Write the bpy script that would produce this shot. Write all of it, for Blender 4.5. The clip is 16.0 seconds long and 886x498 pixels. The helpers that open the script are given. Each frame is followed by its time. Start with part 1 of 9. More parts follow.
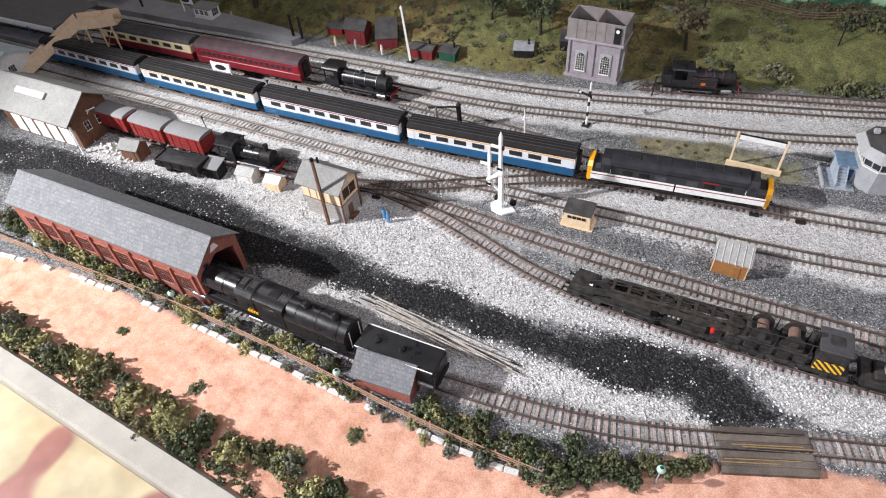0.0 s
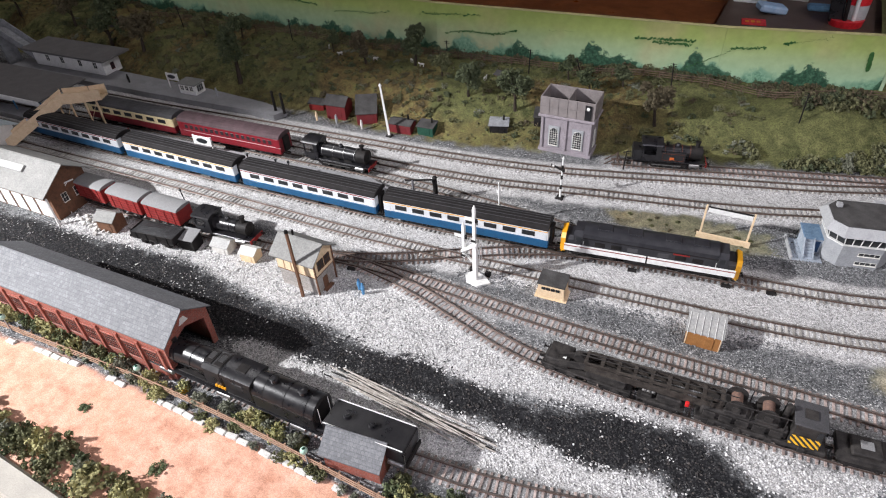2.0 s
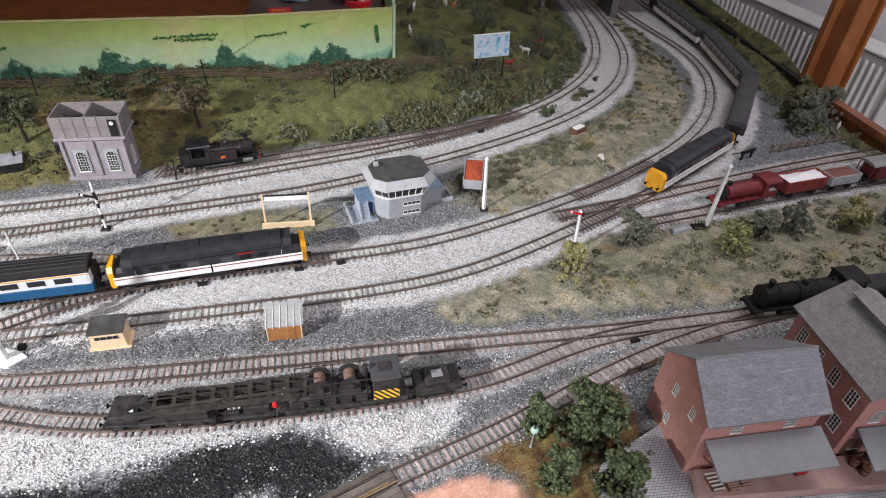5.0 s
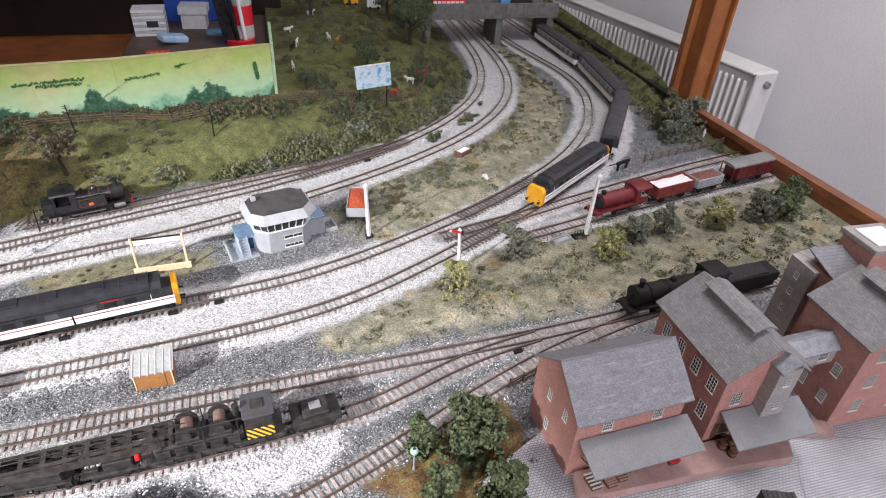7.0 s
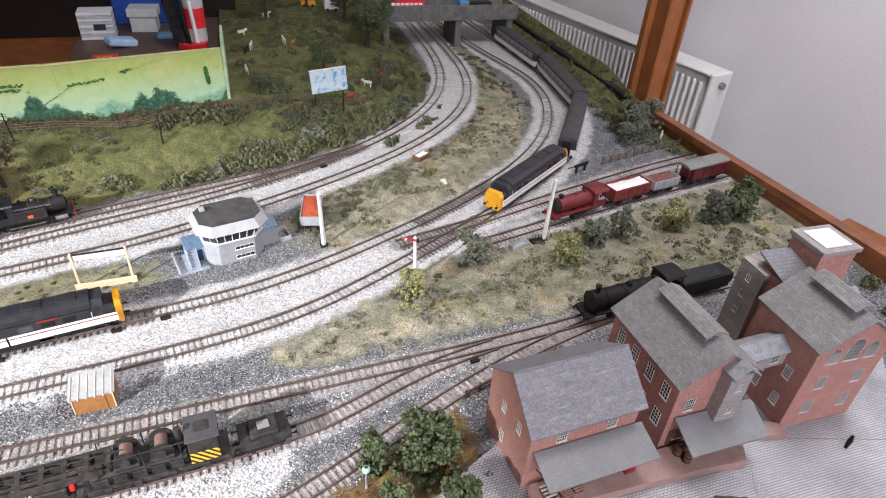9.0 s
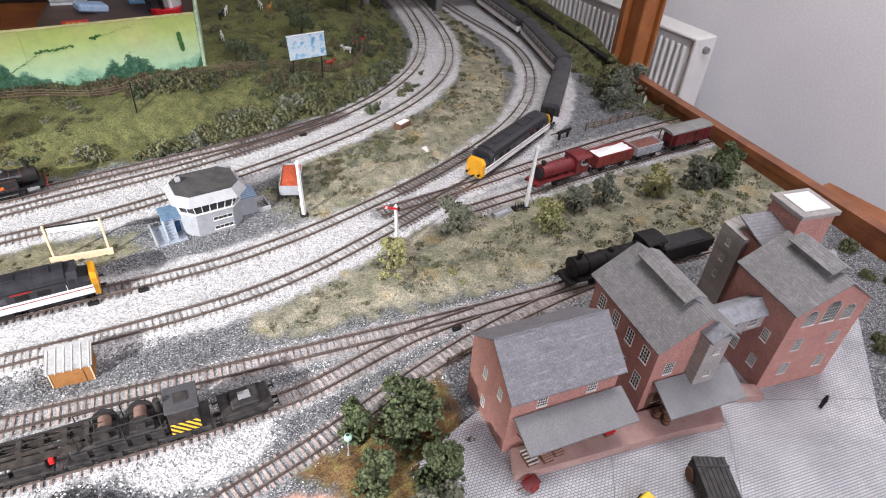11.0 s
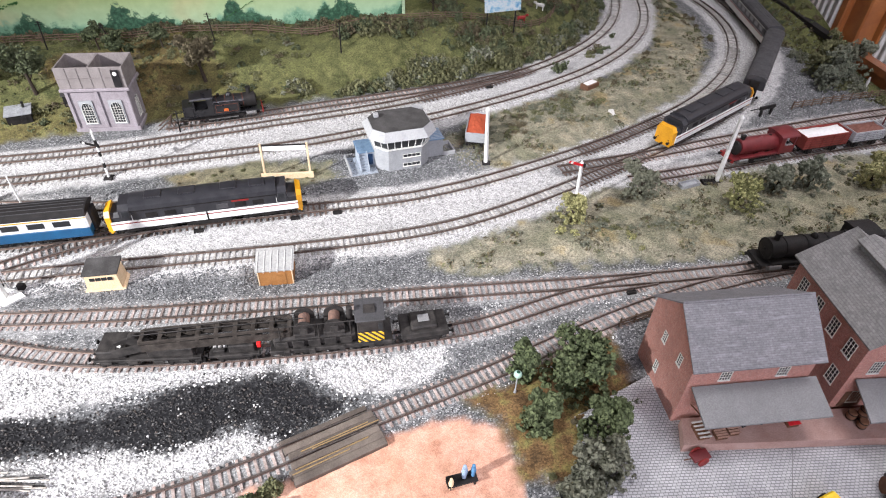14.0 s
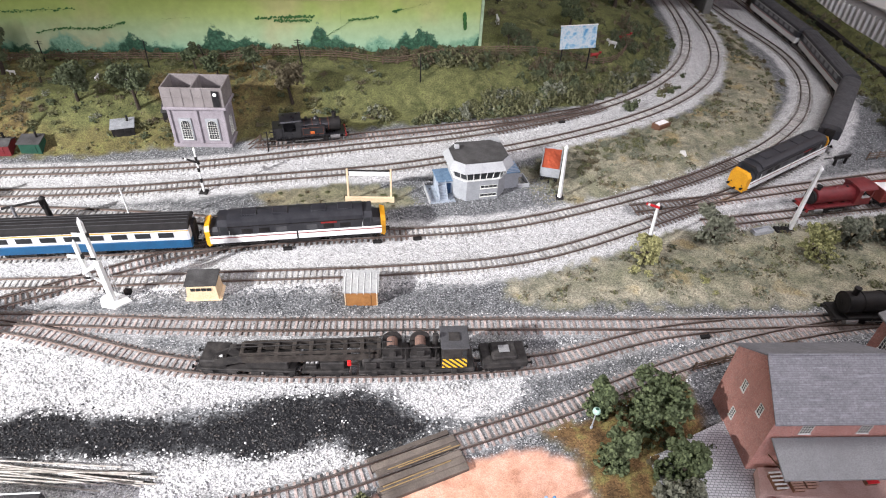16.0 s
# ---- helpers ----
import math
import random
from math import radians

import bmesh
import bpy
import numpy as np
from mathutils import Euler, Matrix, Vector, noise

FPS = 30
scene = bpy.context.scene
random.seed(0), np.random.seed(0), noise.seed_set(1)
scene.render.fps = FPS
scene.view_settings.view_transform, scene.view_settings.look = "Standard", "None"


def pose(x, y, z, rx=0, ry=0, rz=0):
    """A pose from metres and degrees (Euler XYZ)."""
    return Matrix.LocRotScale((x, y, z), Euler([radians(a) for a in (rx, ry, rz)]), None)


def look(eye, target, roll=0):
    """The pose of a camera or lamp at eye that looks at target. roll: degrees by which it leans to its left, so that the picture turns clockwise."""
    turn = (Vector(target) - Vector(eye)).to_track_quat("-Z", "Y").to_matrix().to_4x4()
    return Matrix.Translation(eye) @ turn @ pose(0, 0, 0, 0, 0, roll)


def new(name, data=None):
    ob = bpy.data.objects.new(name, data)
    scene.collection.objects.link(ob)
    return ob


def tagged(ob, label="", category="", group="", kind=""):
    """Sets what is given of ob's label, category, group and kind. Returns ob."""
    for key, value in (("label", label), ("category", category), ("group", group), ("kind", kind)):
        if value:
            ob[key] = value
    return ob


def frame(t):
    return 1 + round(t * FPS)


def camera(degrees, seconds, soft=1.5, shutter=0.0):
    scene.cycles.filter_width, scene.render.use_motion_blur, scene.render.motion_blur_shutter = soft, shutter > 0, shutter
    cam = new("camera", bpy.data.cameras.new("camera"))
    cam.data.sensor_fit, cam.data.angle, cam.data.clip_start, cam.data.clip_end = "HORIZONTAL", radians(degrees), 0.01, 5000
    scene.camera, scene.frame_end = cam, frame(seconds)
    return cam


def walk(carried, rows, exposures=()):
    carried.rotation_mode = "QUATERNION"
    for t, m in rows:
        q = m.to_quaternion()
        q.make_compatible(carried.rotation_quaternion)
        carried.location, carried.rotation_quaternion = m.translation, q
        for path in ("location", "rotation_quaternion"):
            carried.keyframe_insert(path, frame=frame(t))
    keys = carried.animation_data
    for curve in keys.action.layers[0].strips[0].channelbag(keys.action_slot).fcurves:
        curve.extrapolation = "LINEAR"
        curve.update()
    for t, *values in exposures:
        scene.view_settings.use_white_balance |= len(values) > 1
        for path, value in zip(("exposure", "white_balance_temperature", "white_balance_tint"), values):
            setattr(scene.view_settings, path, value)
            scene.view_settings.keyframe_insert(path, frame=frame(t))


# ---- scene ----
cam = camera(71.7, 16.0, soft=1.1)
PATH = [
    (0, (-0.013, 0.004, 0.578), (-0.777, 1.177, -0.85), -4.8),
    (0.5, (-0.014, 0.006, 0.586), (-0.811, 1.232, -0.777), -4.8),
    (1, (-0.004, 0.005, 0.587), (-0.836, 1.303, -0.687), -4.7),
    (1.5, (-0.003, 0.01, 0.589), (-0.831, 1.326, -0.668), -4.2),
    (2, (-0.001, 0.015, 0.581), (-0.791, 1.344, -0.687), -3.3),
    (2.5, (0.003, 0.028, 0.565), (-0.654, 1.406, -0.728), -1.1),
    (3, (0.017, 0.039, 0.561), (-0.469, 1.47, -0.75), 0.0),
    (3.5, (0.039, 0.058, 0.553), (-0.242, 1.519, -0.784), 1.7),
    (4, (0.055, 0.068, 0.549), (-0.022, 1.568, -0.773), 2.9),
    (4.5, (0.08, 0.077, 0.548), (0.201, 1.608, -0.733), 4.2),
    (5, (0.11, 0.082, 0.543), (0.357, 1.624, -0.706), 3.8),
    (5.2, (0.118, 0.083, 0.542), (0.413, 1.619, -0.704), 4.0),
    (7.3, (0.178, 0.063, 0.535), (0.666, 1.629, -0.61), 3.6),
    (7.5, (0.179, 0.068, 0.536), (0.676, 1.626, -0.616), 3.8),
    (8, (0.185, 0.075, 0.537), (0.703, 1.626, -0.616), 4.1),
    (8.5, (0.193, 0.076, 0.538), (0.735, 1.622, -0.609), 4.2),
    (10.8, (0.21, 0.071, 0.538), (0.825, 1.56, -0.647), 5.0),
    (11, (0.208, 0.076, 0.533), (0.801, 1.544, -0.689), 4.7),
    (11.5, (0.205, 0.078, 0.518), (0.668, 1.555, -0.749), 2.7),
    (12, (0.197, 0.071, 0.515), (0.574, 1.563, -0.763), 2.3),
    (12.5, (0.188, 0.071, 0.511), (0.499, 1.555, -0.794), 2.2),
    (13, (0.181, 0.067, 0.512), (0.431, 1.557, -0.799), 2.4),
    (13.5, (0.168, 0.067, 0.512), (0.366, 1.563, -0.801), 2.6),
    (14, (0.155, 0.063, 0.511), (0.302, 1.567, -0.799), 2.2),
    (14.5, (0.138, 0.063, 0.508), (0.245, 1.562, -0.811), 2.4),
    (15, (0.122, 0.056, 0.51), (0.162, 1.567, -0.8), 2.2),
    (15.5, (0.109, 0.056, 0.511), (0.13, 1.551, -0.817), 2.3),
    (16, (0.098, 0.053, 0.542), (0.13, 1.595, -0.731), 3.0),
]
EXPOSURES = [(0.0, -1.16), (2.0, -1.15), (3.0, -1.16), (4.0, -1.24), (5.0, -0.98), (7.3, -0.42), (8.7, -0.38), (11.0, -0.38), (13.0, -0.43), (16.0, -0.58)]
walk(cam, [(t, look(eye, target, roll)) for t, eye, target, roll in PATH], EXPOSURES)

# ---- world and light ----
world = bpy.data.worlds.new("room_light")
scene.world = world
world.use_nodes = True
world.node_tree.nodes["Background"].inputs[0].default_value = (0.93, 0.96, 1.0, 1)
world.node_tree.nodes["Background"].inputs[1].default_value = 0.10


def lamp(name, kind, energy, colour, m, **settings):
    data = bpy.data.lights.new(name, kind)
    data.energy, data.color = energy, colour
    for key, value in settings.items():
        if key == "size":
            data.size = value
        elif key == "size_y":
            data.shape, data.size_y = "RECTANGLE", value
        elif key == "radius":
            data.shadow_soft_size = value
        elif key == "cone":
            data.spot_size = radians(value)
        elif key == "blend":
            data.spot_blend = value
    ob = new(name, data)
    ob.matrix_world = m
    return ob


lamp("reading_lamp", "SPOT", 990, (0.975, 0.97, 1.0), look((-1.90, -0.72, 1.20), (-0.60, 0.32, 0)), radius=0.020, cone=35.5, blend=0.60)
lamp("window_daylight", "AREA", 62, (0.96, 0.94, 1.10), look((0.30, -1.8, 1.25), (1.40, 0.7, 0.1)), size=1.3, size_y=1.0)
# Two unseen overhead fills; the second is added to brighten the left-hand station.
lamp("ceiling_panel", "AREA", 29, (1.0, 0.97, 1.03), look((0.90, 0.62, 1.66), (0.92, 0.70, 0)), size=0.7, size_y=0.6)
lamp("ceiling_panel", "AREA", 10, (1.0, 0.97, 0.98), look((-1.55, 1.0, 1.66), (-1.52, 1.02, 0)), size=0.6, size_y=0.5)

# ---- materials ----


def nodes_of(m):
    m.use_nodes = True
    nt = m.node_tree
    bsdf = nt.nodes["Principled BSDF"]
    return nt, bsdf


def noise_node(nt, scale, detail=4.0, rough=0.6, coords=None):
    n = nt.nodes.new("ShaderNodeTexNoise")
    n.inputs["Scale"].default_value, n.inputs["Detail"].default_value, n.inputs["Roughness"].default_value = scale, detail, rough
    if coords is None:
        coords = nt.nodes.new("ShaderNodeTexCoord").outputs["Object"]
    nt.links.new(coords, n.inputs["Vector"])
    return n


def ramp(nt, fac, stops):
    r = nt.nodes.new("ShaderNodeValToRGB")
    while len(r.color_ramp.elements) < len(stops):
        r.color_ramp.elements.new(0.5)
    for e, (p, c) in zip(r.color_ramp.elements, stops):
        e.position, e.color = p, (*c, 1) if len(c) == 3 else c
    nt.links.new(fac, r.inputs[0])
    return r.outputs[0]


def mix(nt, fac, a, b, how="MIX"):
    n = nt.nodes.new("ShaderNodeMix")
    n.data_type, n.blend_type = "RGBA", how
    for socket, value in ((n.inputs[0], fac), (n.inputs[6], a), (n.inputs[7], b)):
        if isinstance(value, (int, float)):
            socket.default_value = value
        elif isinstance(value, tuple):
            socket.default_value = (*value, 1)
        else:
            nt.links.new(value, socket)
    return n.outputs[2]


def bump(nt, bsdf, height, strength=0.4, distance=0.001):
    b = nt.nodes.new("ShaderNodeBump")
    b.inputs["Strength"].default_value, b.inputs["Distance"].default_value = strength, distance
    nt.links.new(height, b.inputs["Height"])
    nt.links.new(b.outputs[0], bsdf.inputs["Normal"])


def mk(name, c1, c2=None, scale=120.0, rough=0.75, relief=0.3, metal=0.0, fine=900.0, random_tone=0.0):
    """A surface with broad stains, fine grain and slight relief."""
    m = bpy.data.materials.new(name)
    nt, bsdf = nodes_of(m)
    c2 = c2 or tuple(v * 0.7 for v in c1)
    broad, grain = noise_node(nt, scale), noise_node(nt, fine, 2.0)
    base = mix(nt, ramp(nt, broad.outputs[0], [(0.35, (0, 0, 0)), (0.68, (1, 1, 1))]), c1, c2)
    base = mix(nt, 0.35, base, ramp(nt, grain.outputs[0], [(0.3, (0.25, 0.25, 0.25)), (0.7, (0.8, 0.8, 0.8))]), "OVERLAY")
    if random_tone:
        info = nt.nodes.new("ShaderNodeObjectInfo")
        base = mix(nt, random_tone, base, ramp(nt, info.outputs["Random"], [(0, (0.15, 0.15, 0.15)), (1, (0.85, 0.85, 0.85))]), "OVERLAY")
    nt.links.new(base, bsdf.inputs["Base Color"])
    bsdf.inputs["Roughness"].default_value, bsdf.inputs["Metallic"].default_value = rough, metal
    bsdf.inputs["Specular IOR Level"].default_value = 0.5 if rough < 0.5 else 0.18
    nt.links.new(ramp(nt, broad.outputs[0], [(0.3, (rough * 0.85,) * 3), (0.7, (min(1, rough * 1.12),) * 3)]), bsdf.inputs["Roughness"])
    if relief:
        bump(nt, bsdf, grain.outputs[0], relief, 0.0006)
    return m


def brick_mat(name, c1, c2, mortar, width=0.0031, height=0.00105, along=(1, 1), streaks=None):
    """Fine embossed brickwork; courses follow the object's height."""
    m = bpy.data.materials.new(name)
    nt, bsdf = nodes_of(m)
    tc = nt.nodes.new("ShaderNodeTexCoord").outputs["Object"]
    sep = nt.nodes.new("ShaderNodeSeparateXYZ")
    nt.links.new(tc, sep.inputs[0])
    add = nt.nodes.new("ShaderNodeMath")
    if along[0]:
        nt.links.new(sep.outputs[0], add.inputs[0])
    if along[1]:
        nt.links.new(sep.outputs[1], add.inputs[1])
    for k in (0, 1):
        add.inputs[k].default_value = 0.0
    com = nt.nodes.new("ShaderNodeCombineXYZ")
    nt.links.new(add.outputs[0], com.inputs[0])
    nt.links.new(sep.outputs[2], com.inputs[1])
    b = nt.nodes.new("ShaderNodeTexBrick")
    nt.links.new(com.outputs[0], b.inputs["Vector"])
    b.inputs["Scale"].default_value = 1.0
    b.inputs["Brick Width"].default_value, b.inputs["Row Height"].default_value = width, height
    b.inputs["Mortar Size"].default_value, b.inputs["Mortar Smooth"].default_value = height * 0.09, 0.3
    for key, c in (("Color1", c1), ("Color2", c2), ("Mortar", mortar)):
        b.inputs[key].default_value = (*c, 1)
    stain, speck = noise_node(nt, 60.0), noise_node(nt, 420.0, 3.0, 0.7)
    base = mix(nt, 0.5, b.outputs[0], ramp(nt, stain.outputs[0], [(0.3, (0.36, 0.36, 0.36)), (0.7, (0.62, 0.61, 0.60))]), "OVERLAY")
    base = mix(nt, 0.4, base, ramp(nt, speck.outputs[0], [(0.32, (0.22, 0.22, 0.22)), (0.68, (0.76, 0.76, 0.76))]), "OVERLAY")
    if streaks:
        stretch = nt.nodes.new("ShaderNodeMapping")
        stretch.inputs["Scale"].default_value = streaks
        nt.links.new(tc, stretch.inputs["Vector"])
        wear = noise_node(nt, 1.0, 4.0, 0.65, stretch.outputs[0])
        base = mix(nt, ramp(nt, wear.outputs[0], [(0.60, (0, 0, 0)), (0.74, (0.42, 0.42, 0.42))]), base, tuple(min(0.6, v * 1.9) for v in c1))
        base = mix(nt, ramp(nt, wear.outputs[0], [(0.24, (0.55, 0.55, 0.55)), (0.40, (0, 0, 0))]), base, tuple(v * 0.5 for v in c2))
    nt.links.new(base, bsdf.inputs["Base Color"])
    bsdf.inputs["Roughness"].default_value = 0.7
    bump(nt, bsdf, b.outputs[1], -0.3, 0.0004)
    return m


def slate_mat(name, c1, c2, width=0.004, height=0.0028, along=(1, 0), streaks=(28, 160, 160)):
    return brick_mat(name, c1, c2, tuple(v * 0.62 for v in c1), width, height, along, streaks)


M_RAIL = mk("rusty_rail", (0.12, 0.085, 0.07), (0.09, 0.065, 0.055), 300, 0.55, 0.2, 0.4)
M_RAILTOP = mk("worn_rail_head", (0.42, 0.38, 0.36), (0.26, 0.22, 0.20), 200, 0.35, 0.1, 0.9)
M_SLEEPER = mk("brown_sleeper", (0.25, 0.19, 0.17), (0.39, 0.33, 0.305), 400, 0.85, 0.4, random_tone=0.5)
M_SLEEPER_GREY = mk("dusty_grey_sleeper", (0.28, 0.265, 0.245), (0.42, 0.405, 0.38), 400, 0.85, 0.4, random_tone=0.45)
M_BRICK = brick_mat("red_brick", (0.33, 0.085, 0.055), (0.26, 0.065, 0.045), (0.30, 0.20, 0.17))
M_MILL = brick_mat("mill_brick", (0.44, 0.20, 0.16), (0.36, 0.16, 0.125), (0.50, 0.34, 0.30))
M_SLATE = slate_mat("grey_slate", (0.225, 0.222, 0.235), (0.185, 0.183, 0.195), 0.0062, 0.0013)
M_SLATE_L = slate_mat("pale_slate", (0.17, 0.175, 0.185), (0.12, 0.125, 0.135))
M_SLATE_Y = slate_mat("mill_slate", (0.245, 0.24, 0.232), (0.195, 0.19, 0.185), 0.0042, 0.0016, (0, 1), (160, 28, 160))
M_BLACK = mk("black_paint", (0.008, 0.008, 0.010), (0.020, 0.019, 0.020), 90, 0.30, 0.06)
M_SOOT = mk("sooty_black", (0.009, 0.0085, 0.0085), (0.024, 0.021, 0.020), 90, 0.6, 0.3)
M_WHITE = mk("white_paint", (0.78, 0.78, 0.76), (0.66, 0.66, 0.63), 150, 0.6, 0.15)
M_CREAM = mk("cream_paint", (0.72, 0.54, 0.35), (0.62, 0.46, 0.29), 110, 0.7, 0.2)
M_LILAC = mk("lilac_stone", (0.285, 0.255, 0.275), (0.225, 0.20, 0.215), 60, 0.8, 0.3)
M_GREY = mk("grey_concrete", (0.33, 0.34, 0.35), (0.27, 0.28, 0.29), 80, 0.85, 0.3)
M_TAN = mk("tan_wood", (0.36, 0.17, 0.06), (0.29, 0.13, 0.045), 120, 0.6, 0.2)
M_WOOD = mk("varnished_pine", (0.36, 0.135, 0.04), (0.22, 0.07, 0.022), 14, 0.4, 0.15)
M_RAILWOOD = mk("dark_varnished_pine", (0.26, 0.088, 0.03), (0.13, 0.042, 0.018), 22, 0.32, 0.2)
M_PLAT = mk("platform_paving", (0.27, 0.27, 0.28), (0.22, 0.22, 0.225), 40, 0.85, 0.3)

# ---- mesh helpers ----


def link_mesh(name, verts, faces, material, parent=None, smooth=False):
    me = bpy.data.meshes.new(name)
    me.from_pydata(verts, [], faces)
    mats = material if isinstance(material, (list, tuple)) else [material]
    for m in mats:
        me.materials.append(m)
    if smooth:
        me.polygons.foreach_set("use_smooth", [True] * len(me.polygons))
    ob = new(name, me)
    if parent is not None:
        ob.parent = parent
    return ob


def part(name, bm, material, parent=None, label="", smooth=False):
    me = bpy.data.meshes.new(name)
    bm.normal_update()
    bm.to_mesh(me)
    bm.free()
    for m in material if isinstance(material, (list, tuple)) else [material]:
        me.materials.append(m)
    if smooth:
        me.polygons.foreach_set("use_smooth", [True] * len(me.polygons))
        me.set_sharp_from_angle(angle=radians(35))
    ob = new(name, me)
    if parent is not None:
        ob.parent = parent
    if label:
        ob["label"] = label
    return ob


def thing(name, m, label, category, group="", kind=""):
    ob = new(name)
    ob.empty_display_size = 0.01
    ob.matrix_world = m
    return tagged(ob, label, category, group, kind)


def add_box(bm, x0, x1, y0, y1, z0, z1, bevel=0.0, m=None):
    """A box, its edges bevelled where bevel is given, at the pose m."""
    r = bmesh.ops.create_cube(bm, size=1.0)
    vs = r["verts"]
    for v in vs:
        v.co = Vector(((x0 + x1) / 2 + v.co.x * (x1 - x0), (y0 + y1) / 2 + v.co.y * (y1 - y0), (z0 + z1) / 2 + v.co.z * (z1 - z0)))
    if bevel:
        edges = list({e for v in vs for e in v.link_edges})
        out = bmesh.ops.bevel(bm, geom=edges, offset=bevel, segments=1, affect="EDGES")
        vs = list({v for f in out["faces"] for v in f.verts} | {v for v in vs if v.is_valid})
    if m is not None:
        bmesh.ops.transform(bm, matrix=m, verts=vs)
    return vs


def add_cyl(bm, a, b, r1, r2=None, sides=10, caps=True):
    a, b = Vector(a), Vector(b)
    r2 = r1 if r2 is None else r2
    out = bmesh.ops.create_cone(bm, cap_ends=caps, segments=sides, radius1=r1, radius2=r2, depth=(b - a).length)
    turn = (b - a).to_track_quat("Z", "Y").to_matrix().to_4x4()
    bmesh.ops.transform(bm, matrix=Matrix.Translation((a + b) / 2) @ turn, verts=out["verts"])
    return out["verts"]


def add_prism(bm, outline, z0, z1):
    """An outline in plan, raised from z0 to z1."""
    low = [bm.verts.new((x, y, z0)) for x, y in outline]
    top = [bm.verts.new((x, y, z1)) for x, y in outline]
    n = len(outline)
    bm.faces.new(top)
    bm.faces.new(low[::-1])
    for i in range(n):
        bm.faces.new((low[i], low[(i + 1) % n], top[(i + 1) % n], top[i]))
    return low + top


def add_extrude(bm, profile, x0, x1):
    """A profile in y and z, drawn along x."""
    a = [bm.verts.new((x0, y, z)) for y, z in profile]
    b = [bm.verts.new((x1, y, z)) for y, z in profile]
    n = len(profile)
    bm.faces.new(a[::-1])
    bm.faces.new(b)
    for i in range(n):
        bm.faces.new((a[i], a[(i + 1) % n], b[(i + 1) % n], b[i]))
    return a + b


def box_part(name, material, parent, x0, x1, y0, y1, z0, z1, bevel=0.0, label="", m=None):
    bm = bmesh.new()
    add_box(bm, x0, x1, y0, y1, z0, z1, bevel, m)
    return part(name, bm, material, parent, label)


def cyl_part(name, material, parent, a, b, r1, r2=None, sides=10, label=""):
    bm = bmesh.new()
    add_cyl(bm, a, b, r1, r2, sides)
    return part(name, bm, material, parent, label, smooth=True)


# ---- paths of the tracks ----


def glide(points, step=0.004):
    """A smooth line through points, at even steps."""
    p = np.array(points, float)
    p = np.vstack([2 * p[0] - p[1], p, 2 * p[-1] - p[-2]])
    out = []
    for i in range(1, len(p) - 2):
        t = np.linspace(0, 1, 24, endpoint=False)[:, None]
        a, b, c, d = p[i - 1], p[i], p[i + 1], p[i + 2]
        out.append(0.5 * (2 * b + (c - a) * t + (2 * a - 5 * b + 4 * c - d) * t**2 + (3 * b - a - 3 * c + d) * t**3))
    out = np.vstack(out + [p[-2:-1]])
    for _ in range(3):
        k = np.pad(out, ((12, 12), (0, 0)), "reflect", reflect_type="odd")
        out = np.stack([np.convolve(k[:, j], np.ones(25) / 25, "valid") for j in (0, 1)], 1)
    s = np.r_[0, np.cumsum(np.hypot(*np.diff(out, axis=0).T))]
    u = np.arange(0, s[-1], step)
    return np.stack([np.interp(u, s, out[:, 0]), np.interp(u, s, out[:, 1])], 1)


